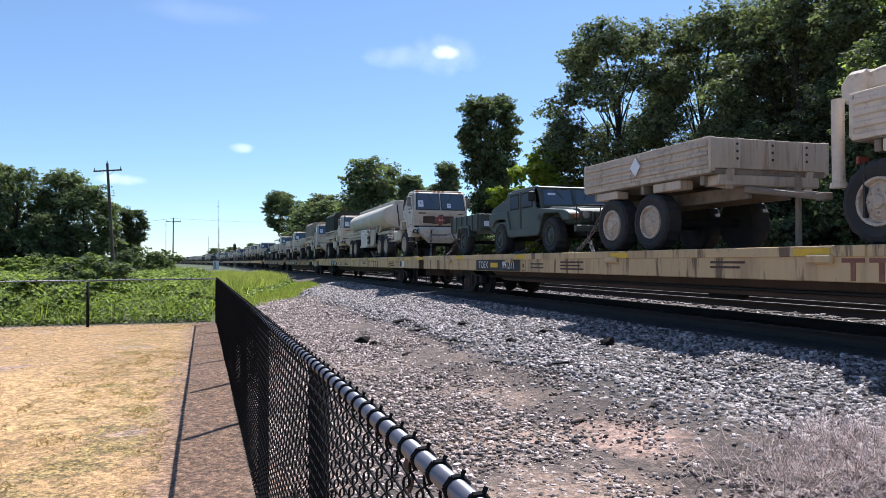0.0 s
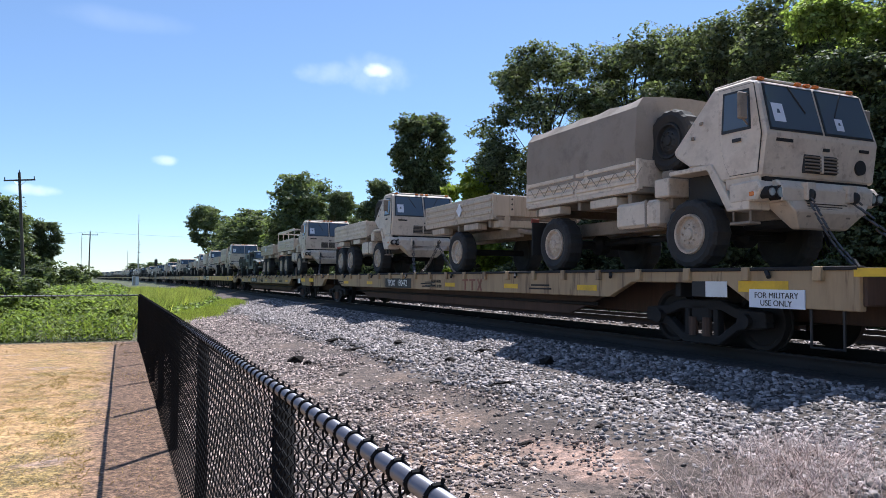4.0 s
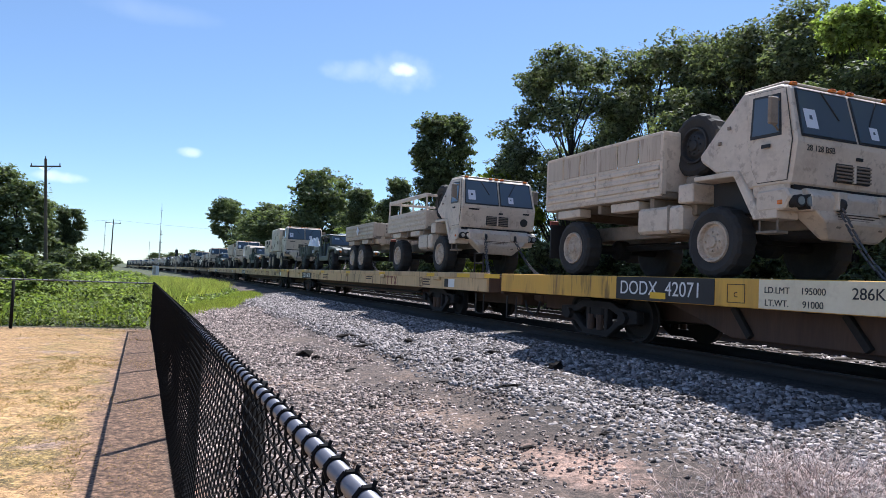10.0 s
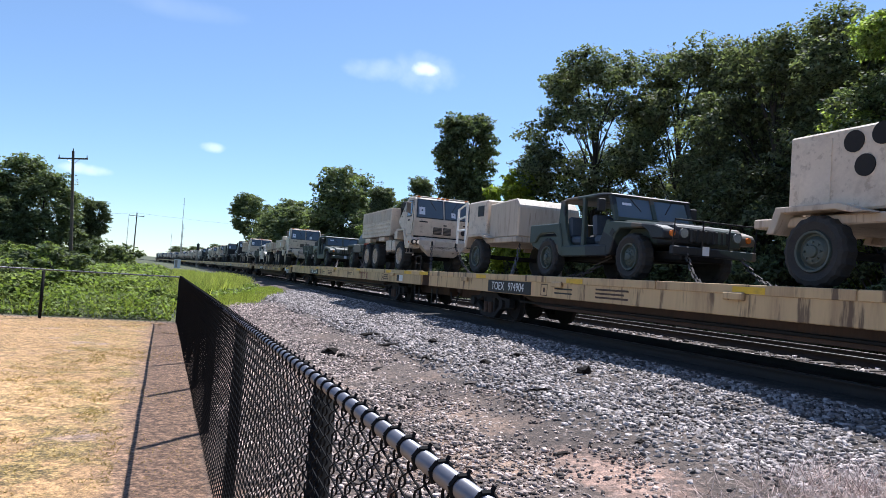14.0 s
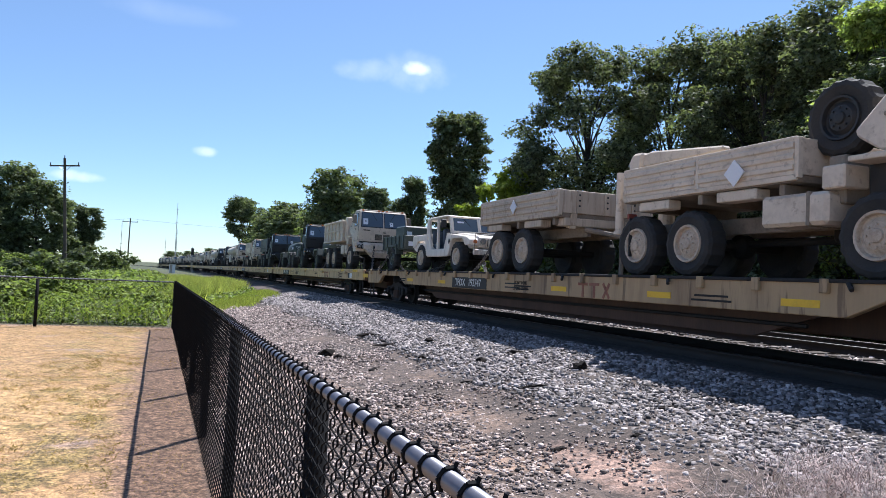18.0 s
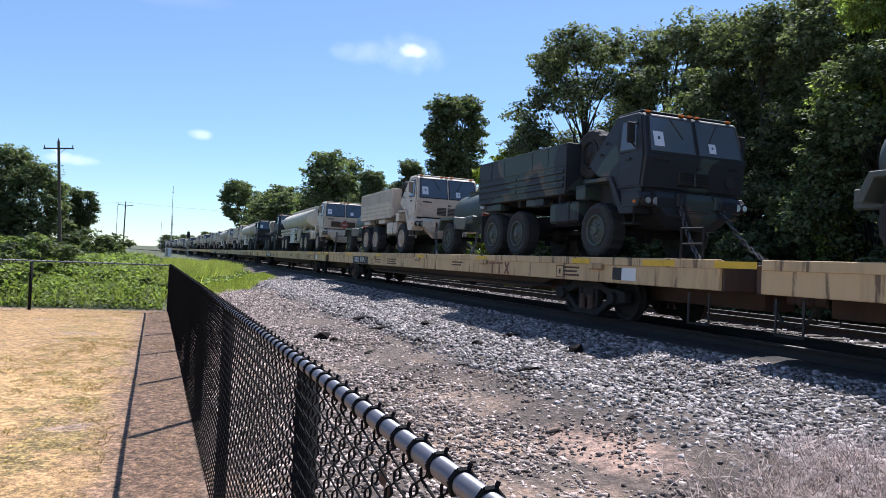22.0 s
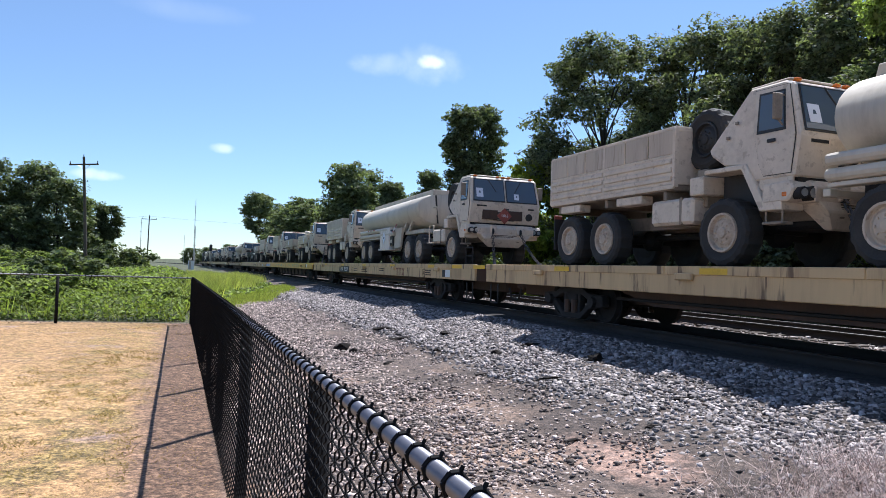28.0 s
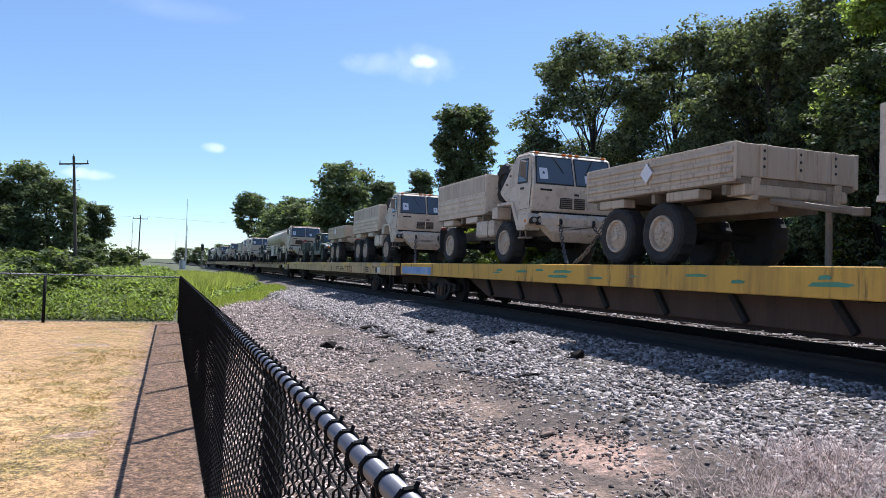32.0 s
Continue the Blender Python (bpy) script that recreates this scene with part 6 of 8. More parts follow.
def flatcar(paint, style, mark, mark_at, extra=()):
    look_word = {"flush": "faded yellow", "stake": "tan-brown", "deep": "golden yellow"}[style]
    root = thing("flatcar", f"{look_word} railway flatcar with stencilled markings carrying military vehicles", "railcar", "flatcars")
    h = LENGTH / 2
    part("deck", Body().box(-h, h, -WIDTH / 2 + 0.12, WIDTH / 2 - 0.12, DECK - 0.10, DECK - 0.004, 0.01), UNDER, root)
    for s in (-1, 1):
        if style == "stake":
            o = [(-h, DECK), (h, DECK), (h, DECK - 0.52), (h - 1.5, DECK - 0.50), (h - 2.0, DECK - 0.20), (h - 4.0, DECK - 0.20), (h - 4.6, DECK - 0.46), (-h + 4.6, DECK - 0.46), (-h + 4.0, DECK - 0.20), (-h + 2.0, DECK - 0.20), (-h + 1.5, DECK - 0.50), (-h, DECK - 0.52)]
            part("side_sill", Body().prism(o, s * (WIDTH / 2 - 0.12), s * (WIDTH / 2), 0.012), paint, root)
            for i in range(24):
                x = -h + 0.5 + i * (LENGTH - 1.0) / 23
                if s > 0 and i % 12:
                    continue
                part("stake_pocket", Body().box(x - 0.06, x + 0.06, s * (WIDTH / 2 - 0.02), s * (WIDTH / 2 + 0.07), DECK - 0.17, DECK + 0.012, 0.01), paint, root)
                if i % 3 == 1:
                    part("chain_hook", Body().rod((x + 0.3, s * WIDTH / 2, DECK - 0.03), (x + 0.42, s * (WIDTH / 2 + 0.09), DECK - 0.12), 0.03, 6), UNDER, root)
            part("rub_strip", Body().box(-h, h, s * (WIDTH / 2 - 0.1), s * (WIDTH / 2 + 0.03), DECK - 0.04, DECK + 0.01, 0.008), UNDER, root)
        else:
            low = 0.45 if style == "flush" else 0.40
            o = [(-h, DECK), (h, DECK), (h, DECK - low), (-h, DECK - low)]
            part("side_sill", Body().prism(o, s * (WIDTH / 2 - 0.1), s * (WIDTH / 2), 0.012), paint, root)
            for i in range(7 if style == "flush" else 0):
                a, b = -h + 3.73 * i + 0.03, -h + 3.73 * i + 3.73
                if s > 0 and i:
                    continue
                part("deck_lip", Body().box(a, min(b, h) if s < 0 else h, s * (WIDTH / 2 - 0.06), s * (WIDTH / 2 + 0.022), DECK - 0.13, DECK + 0.012, 0.008), paint, root)
            for i in range(5 if s < 0 and style == "flush" else 0):
                x = -h + 3.0 + i * 5.0
                part("tie_winch", Body().box(x - 0.2, x + 0.2, s * WIDTH / 2, s * (WIDTH / 2 + 0.08), DECK - 0.22, DECK - 0.10, 0.02), paint, root)
    deep = {"flush": 0.72, "stake": 0.84, "deep": 0.86}[style]
    belly = [(-h + 4.8, DECK - 0.3), (-h + 6.5, DECK - deep), (h - 6.5, DECK - deep), (h - 4.8, DECK - 0.3)]
    part("side_girder", Body().prism(belly, -0.95, -0.88, 0.01), RUST, root, "deep weathered brown girder")
    part("side_girder", Body().prism(belly, 0.88, 0.95, 0.01), RUST, root)
    if style == "deep":
        # diagonal ribs; their near-black colour stands in for the shadow along them
        for i in range(8):
            x = -6.3 + i * 1.8
            part("girder_rib", Body().box(x - 0.05, x + 0.05, -1.03, -0.95, DECK - 0.88, DECK - 0.36, 0.01, pose(0, 0, 0, 0, -38, 0)), UNDER, root)
    part("centre_sill", Body().box(-h + 0.2, h - 0.2, -0.33, 0.33, DECK - 0.75, DECK - 0.1, 0.02), RUST, root)
    for i in range(5):
        x = -10 + 5.0 * i
        part("cross_bearer", Body().box(x - 0.06, x + 0.06, -1.3, 1.3, DECK - 0.42, DECK - 0.1, 0.01), UNDER, root)
    if style != "deep":
        part("brake_pipe", Body().rod((-h + 5.5, -1.0, DECK - 0.62), (h - 5.5, -1.0, DECK - 0.62), 0.03, 6), UNDER, root)
    part("brake_cylinder", Body().rod((2.0, -0.7, 0.95), (2.7, -0.7, 0.95), 0.16, 12), UNDER, root)
    for s in (-1, 1):
        x = s * (h + 0.02)
        part("end_sill", Body().box(x - 0.12, x + 0.02, -WIDTH / 2 + 0.06, WIDTH / 2 - 0.06, DECK - 0.46, DECK - 0.05, 0.02).box(x, x + s * 0.16, -0.75, 0.75, DECK - 0.40, DECK - 0.12, 0.03), RUST, root)
        part("coupler", Body().box(x, x + s * 0.42, -0.13, 0.13, 0.98, 1.24, 0.03).box(x + s * 0.22, x + s * 0.46, -0.2, 0.16, 0.95, 1.27, 0.05), RUST, root)
        part("air_hose", Body().pipe([(x, -0.35, 0.98), (x + s * 0.15, -0.35, 0.72), (x + s * 0.35, -0.32, 0.66)], 0.03, 6), BLACK, root)
        for sy in (-1, 1):
            y = sy * (WIDTH / 2 - 0.05)
            xx = s * (h - 0.45)
            part("corner_step", Body().pipe([(xx - 0.22, y, DECK - 0.5), (xx - 0.22, y, 0.62), (xx + 0.22, y, 0.62), (xx + 0.22, y, DECK - 0.5)], 0.02, 6), BLACK, root)
            lip = 0.024 if style != "stake" else 0.002
            part("yellow_patch", Body().box(xx - 1.3, xx - 0.5, sy * (WIDTH / 2 + lip - 0.002), sy * (WIDTH / 2 + lip + 0.003), DECK - (0.115 if lip > 0.01 else 0.32), DECK - (0.015 if lip > 0.01 else 0.17), 0), YELLOW, root)
        bogie(root, s * (h - (3.9 if style == "flush" else 2.8 if style == "stake" else 3.3)))
    side = -WIDTH / 2 - 0.004
    zc = {"flush": DECK - 0.29, "deep": DECK - 0.20, "stake": DECK - 0.30}[style]
    for i in range(5 if style != "deep" else 0):
        x = -9 + i * 4.6 if style == "flush" else (-7.8, -4.9, 1.8, 5.0, 7.8)[i]
        if style == "flush":
            part("yellow_patch", Body().box(x - 0.3, x + 0.3, side - 0.024, side - 0.018, DECK - 0.115, DECK - 0.02, 0), YELLOW, root)
        else:
            part("yellow_patch", Body().box(x - 0.3, x + 0.3, side - 0.003, side + 0.003, DECK - 0.36, DECK - 0.26, 0), YELLOW, root)
    if mark:
        span, tall = (1.55 if "wide" in extra else 1.15), (0.19 if style == "deep" else 0.148)
        part("mark_panel", Body().box(mark_at - span, mark_at + span, side - 0.004, side + 0.004, zc - tall, zc + tall, 0), BLACK, root)
        for word, dx in zip(mark.split(), (-0.98, 0.82) if "wide" in extra else (-0.56, 0.50) if style == "deep" else (-0.58, 0.40)):
            letters(word, 0.32 if style == "deep" else 0.275, WHITE, root, pose(mark_at + dx, side - 0.006, zc, 90, 0, 0))
        if "wide" in extra:
            part("yellow_patch", Body().box(mark_at - 0.42, mark_at + 0.1, side - 0.008, side - 0.004, zc - 0.06, zc + 0.07, 0), YELLOW, root)
        if "load" not in extra:
            part("load_panel", Body().box(mark_at + 2.2, mark_at + 2.9, side - 0.003, side + 0.003, zc - 0.06, zc - 0.03, 0).box(mark_at + 2.2, mark_at + 2.9, side - 0.003, side + 0.003, zc + 0.03, zc + 0.06, 0), BLACK, root)
    if style == "flush":
        # stencilled data: a framed letter block and rows of small print kept as bars
        for x in (mark_at + 1.75, 8.6):
            part("stencil_frame", Body().box(x - 0.14, x + 0.14, side - 0.002, side + 0.002, zc + 0.11, zc + 0.125, 0).box(x - 0.14, x + 0.14, side - 0.002, side + 0.002, zc - 0.125, zc - 0.11, 0).box(x - 0.14, x - 0.125, side - 0.002, side + 0.002, zc - 0.125, zc + 0.125, 0).box(x + 0.125, x + 0.14, side - 0.002, side + 0.002, zc - 0.125, zc + 0.125, 0).box(x - 0.03, x + 0.03, side - 0.002, side + 0.002, zc - 0.05, zc + 0.05, 0), RUST, root)
        for x, w, rows in ((mark_at + 4.3, 0.55, 3), (3.2, 0.4, 2), (h - 4.0, 0.3, 3)):
            bars = Body()
            for i in range(rows):
                bars.box(x - w, x + w * (0.9 - 0.25 * (i % 2)), side - 0.002, side + 0.002, zc + 0.07 - 0.075 * i, zc + 0.105 - 0.075 * i, 0)
            part("stencil", bars, RUST, root)
    if style != "deep":
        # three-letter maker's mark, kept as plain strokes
        mx = 5.8 if style == "flush" else 3.1

        def bar(x0, x1, z0, z1, tilt=0):
            part("mark_stroke", Body().box(mx + x0, mx + x1, side - 0.003, side + 0.003, zc + z0, zc + z1, 0, pose(0, 0, 0, 0, tilt, 0)), MARK_RED, root, "faded brown-red stencilled stroke")
        for dx in (-0.55, -0.16):
            bar(dx, dx + 0.33, 0.085, 0.14)
            bar(dx + 0.13, dx + 0.20, -0.14, 0.085)
        bar(0.37, 0.43, -0.17, 0.17, 36)
        bar(0.37, 0.43, -0.17, 0.17, -36)
    part("data_plate", Body().box(h - 2.62, h - 2.36, side - 0.004, side + 0.004, zc - 0.1, zc + 0.12, 0), BLACK, root)
    part("data_plate", Body().box(h - 2.35, h - 1.95, side - 0.004, side + 0.004, zc - 0.1, zc + 0.12, 0), WHITE, root)
    if style == "flush":
        part("hand_rail", Body().pipe([(h - 0.98, -1.3, DECK), (h - 0.98, -1.3, DECK + 0.50), (h - 0.48, -1.3, DECK + 0.50), (h - 0.48, -1.3, DECK)], 0.022, 6).rod((h - 0.98, -1.3, DECK + 0.25), (h - 0.48, -1.3, DECK + 0.25), 0.018, 6), UNDER, root)
    if "sign" in extra:
        part("sign", Body().box(h - 1.55, h - 0.7, side - 0.02, side - 0.004, DECK - 0.52, DECK - 0.28, 0), GREY_WHITE, root, "white metal sign on the car's end")
        letters("FOR MILITARY", 0.105, BLACK, root, pose(h - 1.125, side - 0.023, DECK - 0.36, 90, 0, 0))
        letters("USE ONLY", 0.105, BLACK, root, pose(h - 1.125, side - 0.023, DECK - 0.46, 90, 0, 0))
    if style == "stake" and mark:
        bars = Body()
        for x, w, z in ((-8.6, 0.35, 0.02), (-8.6, 0.3, -0.05), (0.2, 0.4, 0.0), (0.2, 0.3, -0.07), (6.2, 0.35, 0.02), (6.2, 0.42, -0.05)):
            bars.box(x - w, x + w, side - 0.002, side + 0.002, zc + z - 0.016, zc + z + 0.016, 0)
        part("stencil", bars, UNDER, root)
        for i, tx in enumerate(("LT WT 84200", "LD LMT 201800")):
            letters(tx, 0.11, UNDER, root, pose(mark_at + 3.0, side - 0.004, zc + 0.07 - 0.13 * i, 90, 0, 0))
    if "load" in extra:
        part("load_panel", Body().box(mark_at + 1.95, mark_at + 4.0, side - 0.004, side + 0.003, zc - 0.19, zc + 0.19, 0), CREAM, root, "cream painted load panel")
        for i, (tx, num) in enumerate((("LD.LMT", "195000"), ("LT.WT.", "91000"))):
            letters(tx, 0.12, BLACK, root, pose(mark_at + 2.24, side - 0.007, zc + 0.05 - 0.165 * i, 90, 0, 0))
            letters(num, 0.12, BLACK, root, pose(mark_at + 2.78, side - 0.007, zc + 0.05 - 0.165 * i, 90, 0, 0))
        letters("286K", 0.19, BLACK, root, pose(mark_at + 3.5, side - 0.007, zc + 0.04, 90, 0, 0))
        part("yellow_patch", Body().box(mark_at - 0.25, mark_at + 0.12, side - 0.010, side - 0.006, zc - 0.15, zc - 0.05, 0), YELLOW, root)
        for x in (5.4, 7.4):
            part("yellow_patch", Body().box(mark_at + x - 0.24, mark_at + x + 0.24, side - 0.003, side + 0.003, zc - 0.13, zc - 0.04, 0), YELLOW, root)
        part("tie_strap", Body().box(mark_at + 6.42, mark_at + 6.50, side - 0.006, side + 0.003, zc - 0.19, zc + 0.16, 0), RUST, root, "rust-brown vertical strip")
        x = mark_at + 1.55
        part("stencil_frame", Body().box(x - 0.16, x + 0.16, side - 0.002, side + 0.002, zc + 0.11, zc + 0.12, 0).box(x - 0.16, x + 0.16, side - 0.002, side + 0.002, zc - 0.14, zc - 0.13, 0).box(x - 0.16, x - 0.15, side - 0.002, side + 0.002, zc - 0.14, zc + 0.12, 0).box(x + 0.15, x + 0.16, side - 0.002, side + 0.002, zc - 0.14, zc + 0.12, 0), RUST, root)
        letters("C", 0.1, RUST, root, pose(x, side - 0.005, zc - 0.03, 90, 0, 0))
    if "paint" in extra:
        part("spray_paint", Body().box(-h + 0.2, -h + 3.2, side - 0.004, side + 0.004, DECK - 0.36, DECK - 0.12, 0), BLUE, root, "blue and white sprayed patch")
        rs = random.Random(5)
        for i in range(22):
            x, z, w, hh = rs.uniform(-5, 10.5), rs.uniform(0.12, 0.26), rs.uniform(0.1, 0.4), rs.uniform(0.01, 0.035)
            part("spray_paint", Body().prism([(x - w, DECK - z - hh), (x - w * 0.8, DECK - z + hh * 0.6), (x + w * 0.3, DECK - z + hh), (x + w, DECK - z + hh * 0.2), (x + w * 0.7, DECK - z - hh * 0.8)], side - 0.003 - 0.0003 * i, side + 0.003, 0), TEAL, root, "green sprayed streak")
        for i in range(7):
            x = 8.2 + 0.13 * i
            part("scribble", Body().rod((x, side - 0.012, DECK - 0.30 + rs.uniform(0, 0.06)), (x + rs.uniform(-0.08, 0.12), side - 0.012, DECK - 0.12 - rs.uniform(0, 0.06)), 0.008, 5), BLACK, root)
    return root


# ---- the train: what stands on it, by the place of its front hub or axle middle along the train ----
FIRST = 1.2
KINDS = {
    "lmtv": lambda: cargo_truck(False, "plain"), "lmtv_rack": lambda: cargo_truck(False, "rack"), "lmtv_unit": lambda: cargo_truck(False, "rack", unit="28 128 BSB"), "lmtv_rail": lambda: cargo_truck(False, "rail"),
    "lmtv_tarp_green": lambda: cargo_truck(False, "tarp_green"), "lmtv_tarp_tan": lambda: cargo_truck(False, "tarp_tan"),
    "mtv": lambda: cargo_truck(True, "plain"), "mtv_rack": lambda: cargo_truck(True, "rack"), "mtv_rail": lambda: cargo_truck(True, "rail"), "mtv_crane": lambda: cargo_truck(True, "crane"),
    "shelter": lambda: cargo_truck(True, "shelter"), "dump": lambda: cargo_truck(True, "dump"),
    "mtv_camo": lambda: cargo_truck(True, "rack", CAMO, UNDER, OLIVE), "tank_camo": lambda: cargo_truck(True, "tank", CAMO, UNDER, OLIVE), "bob_camo": lambda: cargo_truck(True, "bob", CAMO, UNDER, OLIVE),
    "tractor": lambda: cargo_truck(True, "tractor"), "tractor_marked": lambda: cargo_truck(True, "tractor", badge="1863"), "tractor_camo": lambda: cargo_truck(True, "tractor", CAMO, UNDER, OLIVE),
    "tanker": tanker_trailer, "trailer_2": lambda: cargo_trailer(2), "trailer_1": lambda: cargo_trailer(1),
    "hum_green": lambda: humvee(OLIVE, "olive-green open military utility vehicle with doors removed", OLIVE), "hum_camo": lambda: humvee(CAMO, "camouflaged open military utility vehicle with doors removed", OLIVE),
    "hum_canvas": lambda: humvee(OLIVE, "dark open military utility vehicle with a sagging canvas rear cover", OLIVE, canvas=True, radio=False),
    "hum_hard": lambda: humvee(OLIVE, "dark green hard-top military utility vehicle with closed doors", OLIVE, radio=False, hard=True),
    "hum_tan": lambda: humvee(TAN_PALE, "pale tan open military utility vehicle with doors removed", TAN_WORN, radio=False),
    "light": lambda: small_trailer(), "light_cones": lambda: small_trailer(cones=True), "light_box": lambda: small_trailer(box=True),
    "water": water_trailer, "generator": lambda: generator_trailer(False), "box_trailer": lambda: generator_trailer(True),
}
TRAIN = [
    ("mtv_crane", -2.05), ("trailer_2", -12.1), ("hum_hard", -15.75), ("light", -22.0),
    ("tractor_marked", -29.02), ("tanker", -40.2), ("lmtv_tarp_green", -45.38),
    ("lmtv_tarp_tan", -55.95), ("trailer_1", -64.4), ("mtv", -70.9),
    ("mtv_rail", -83.3), ("trailer_2", -92.72), ("hum_canvas", -98.0), ("light_box", -104.2),
    ("lmtv_rack", -110.93), ("trailer_1", -119.35), ("lmtv_unit", -126.6),
    ("lmtv_rail", -137.42), ("trailer_2", -146.4), ("hum_green", -151.27), ("light_cones", -157.8),
    ("shelter", -164.2), ("generator", -172.72), ("hum_camo", -176.85), ("box_trailer", -183.9),
    ("mtv_rack", -190.9), ("water", -198.76), ("hum_canvas", -204.7), ("light", -210.9),
    ("mtv_crane", -218.8), ("trailer_2", -228.55), ("hum_tan", -232.28), ("light_box", -238.7),
    ("dump", -244.9), ("water", -253.16), ("bob_camo", -257.25), ("water", -265.56),
    ("mtv_camo", -271.8), ("water", -279.75), ("mtv_rack", -283.9), ("water", -291.8),
    ("tractor_marked", -298.5), ("tanker", -309.3), ("tank_camo", -313.88),
    ("tractor_camo", -325.4), ("tanker", -336.2), ("mtv_rack", -339.6),
    ("tractor_marked", -351.5), ("tanker", -362.4), ("mtv_rack", -366.8),
    ("mtv_crane", -378.45), ("trailer_2", -388.45), ("lmtv_rack", -394.0),
    ("mtv_rack", -404.8), ("trailer_2", -414.5), ("hum_green", -418.6), ("light", -424.9),
    ("tractor_marked", -432.0), ("tanker", -443.0), ("hum_camo", -447.3),
    ("shelter", -459.0), ("mtv_rack", -467.5), ("hum_green", -476.5),
    ("mtv", -486.0), ("water", -494.86), ("hum_camo", -499.0), ("lmtv_rack", -504.5),
    ("tractor_camo", -513.0), ("tanker", -524.0), ("mtv_camo", -528.0),
]
CARS = [
    (CAR_YELLOW, "flush", "TOEX 991271", -6.0, ("wide",)), (CAR_YELLOW, "flush", "TOEX 942646", -6.2, ()), (CAR_TAN, "stake", "TPDX 190472", -2.1, ("sign",)), (CAR_TAN, "stake", "TPDX 190441", -2.7, ()),
    (CAR_BRIGHT, "deep", "DODX 42071", -7.55, ("load",)), (CAR_YELLOW, "flush", "TOEX 965728", -8.1, ()), (CAR_YELLOW, "flush", "TOEX 974904", -7.4, ()), (CAR_YELLOW, "flush", "TOEX 255796", -5.3, ()),
    (CAR_TAN, "stake", "TPDX 192747", -2.9, ("sign",)), (CAR_YELLOW, "flush", "TOEX 942622", -7.05, ()), (CAR_YELLOW, "flush", "TOEX 974911", -7.1, ()), (CAR_YELLOW, "flush", "TOEX 965978", -6.85, ()),
    (CAR_YELLOW, "flush", "", 0, ()), (CAR_YELLOW, "flush", "TPDX 975339", -4.1, ()), (CAR_BRIGHT, "deep", "", 0, ("paint",)),
]
RUNNING = []


def heading_pose(s, z=0.0):
    l, a, h = bent(MID, -s)
    return plan(l, a, z) @ pose(0, 0, 0, 0, 0, -90 + h)


def build_train():
    made, built = {}, {}
    for kind, at in TRAIN:
        if kind not in made:
            ob = KINDS[kind]()
            made[kind] = ob
        else:
            ob = copy_thing(made[kind], pose(0, 0, 0))
        RUNNING.append((ob, at, DECK))
    plain = {}
    for i in range(20):
        mid = FIRST - PITCH * (i + 0.5)
        if i < len(CARS):
            ob = flatcar(*CARS[i])
        else:
            style = ((CAR_YELLOW, "flush"), (CAR_TAN, "stake"), (CAR_YELLOW, "flush"))[i % 3]
            ob = copy_thing(plain[style[1]], pose(0, 0, 0)) if style[1] in plain else flatcar(*style, "", 0)
            plain.setdefault(style[1], ob)
        RUNNING.append((ob, mid, 0.0))


build_train()


# ---- plants ----
def leaf_blades(p, out, size, rs, up=0.9):
    """One pointed leaf blade at each point, tilted between upwards and outwards."""
    n = len(p)
    s = (size * rs.uniform(0.6, 1.4, n))[:, None]
    nrm = out * 0.55 + rs.normal(0, 0.62, (n, 3)) + np.array([0, 0, up])
    nrm /= np.linalg.norm(nrm, axis=1)[:, None] + 1e-9
    d = np.cross(nrm, rs.normal(0, 1, (n, 3)))
    d /= np.linalg.norm(d, axis=1)[:, None] + 1e-9
    e = np.cross(nrm, d)
    v = np.stack([p + d * s * 1.1, p - d * s * 0.6 + e * s * 0.75, p - d * s * 0.6 - e * s * 0.75], 1)
    return v.reshape(-1, 3), np.arange(3 * n).reshape(-1, 3)


def leafy_lobes(lobes, n, size, rs):
    """Leaves in flat sprays over the shells of the lobes (centre, radius), with a thinner fill inside."""
    c, r = np.array([tuple(q[0]) for q in lobes]), np.array([q[1] for q in lobes])
    sprays = len(lobes) * 22
    which = rs.choice(len(lobes), sprays, p=r ** 2 / (r ** 2).sum())
    d = rs.normal(0, 1, (sprays, 3)) + np.array([0, 0, 0.25])
    d /= np.linalg.norm(d, axis=1)[:, None]
    tip = c[which] + d * (r[which] * rs.uniform(0.6, 1.12, sprays))[:, None] * np.array([1, 1, 0.8])
    m = int(n * 0.84)
    pick = rs.randint(0, sprays, m)
    q = rs.normal(0, 1, (m, 3))
    q *= (rs.uniform(0, 1, m) ** 0.4 / np.linalg.norm(q, axis=1))[:, None]
    p1 = tip[pick] + q * (r[which][pick] * 0.34)[:, None] * np.array([1, 1, 0.55])
    k = n - m
    pick2 = rs.randint(0, len(lobes), k)
    q = rs.normal(0, 1, (k, 3))
    q *= (rs.uniform(0, 1, k) ** 0.5 / np.linalg.norm(q, axis=1))[:, None]
    p2 = c[pick2] + q * (r[pick2] * 0.7)[:, None]
    v1, f1 = leaf_blades(p1, d[pick], size, rs)
    v2, f2 = leaf_blades(p2, q, size * 1.5, rs, 0.4)
    return np.concatenate([v1, v2]), np.concatenate([f1, f2 + len(v1)])


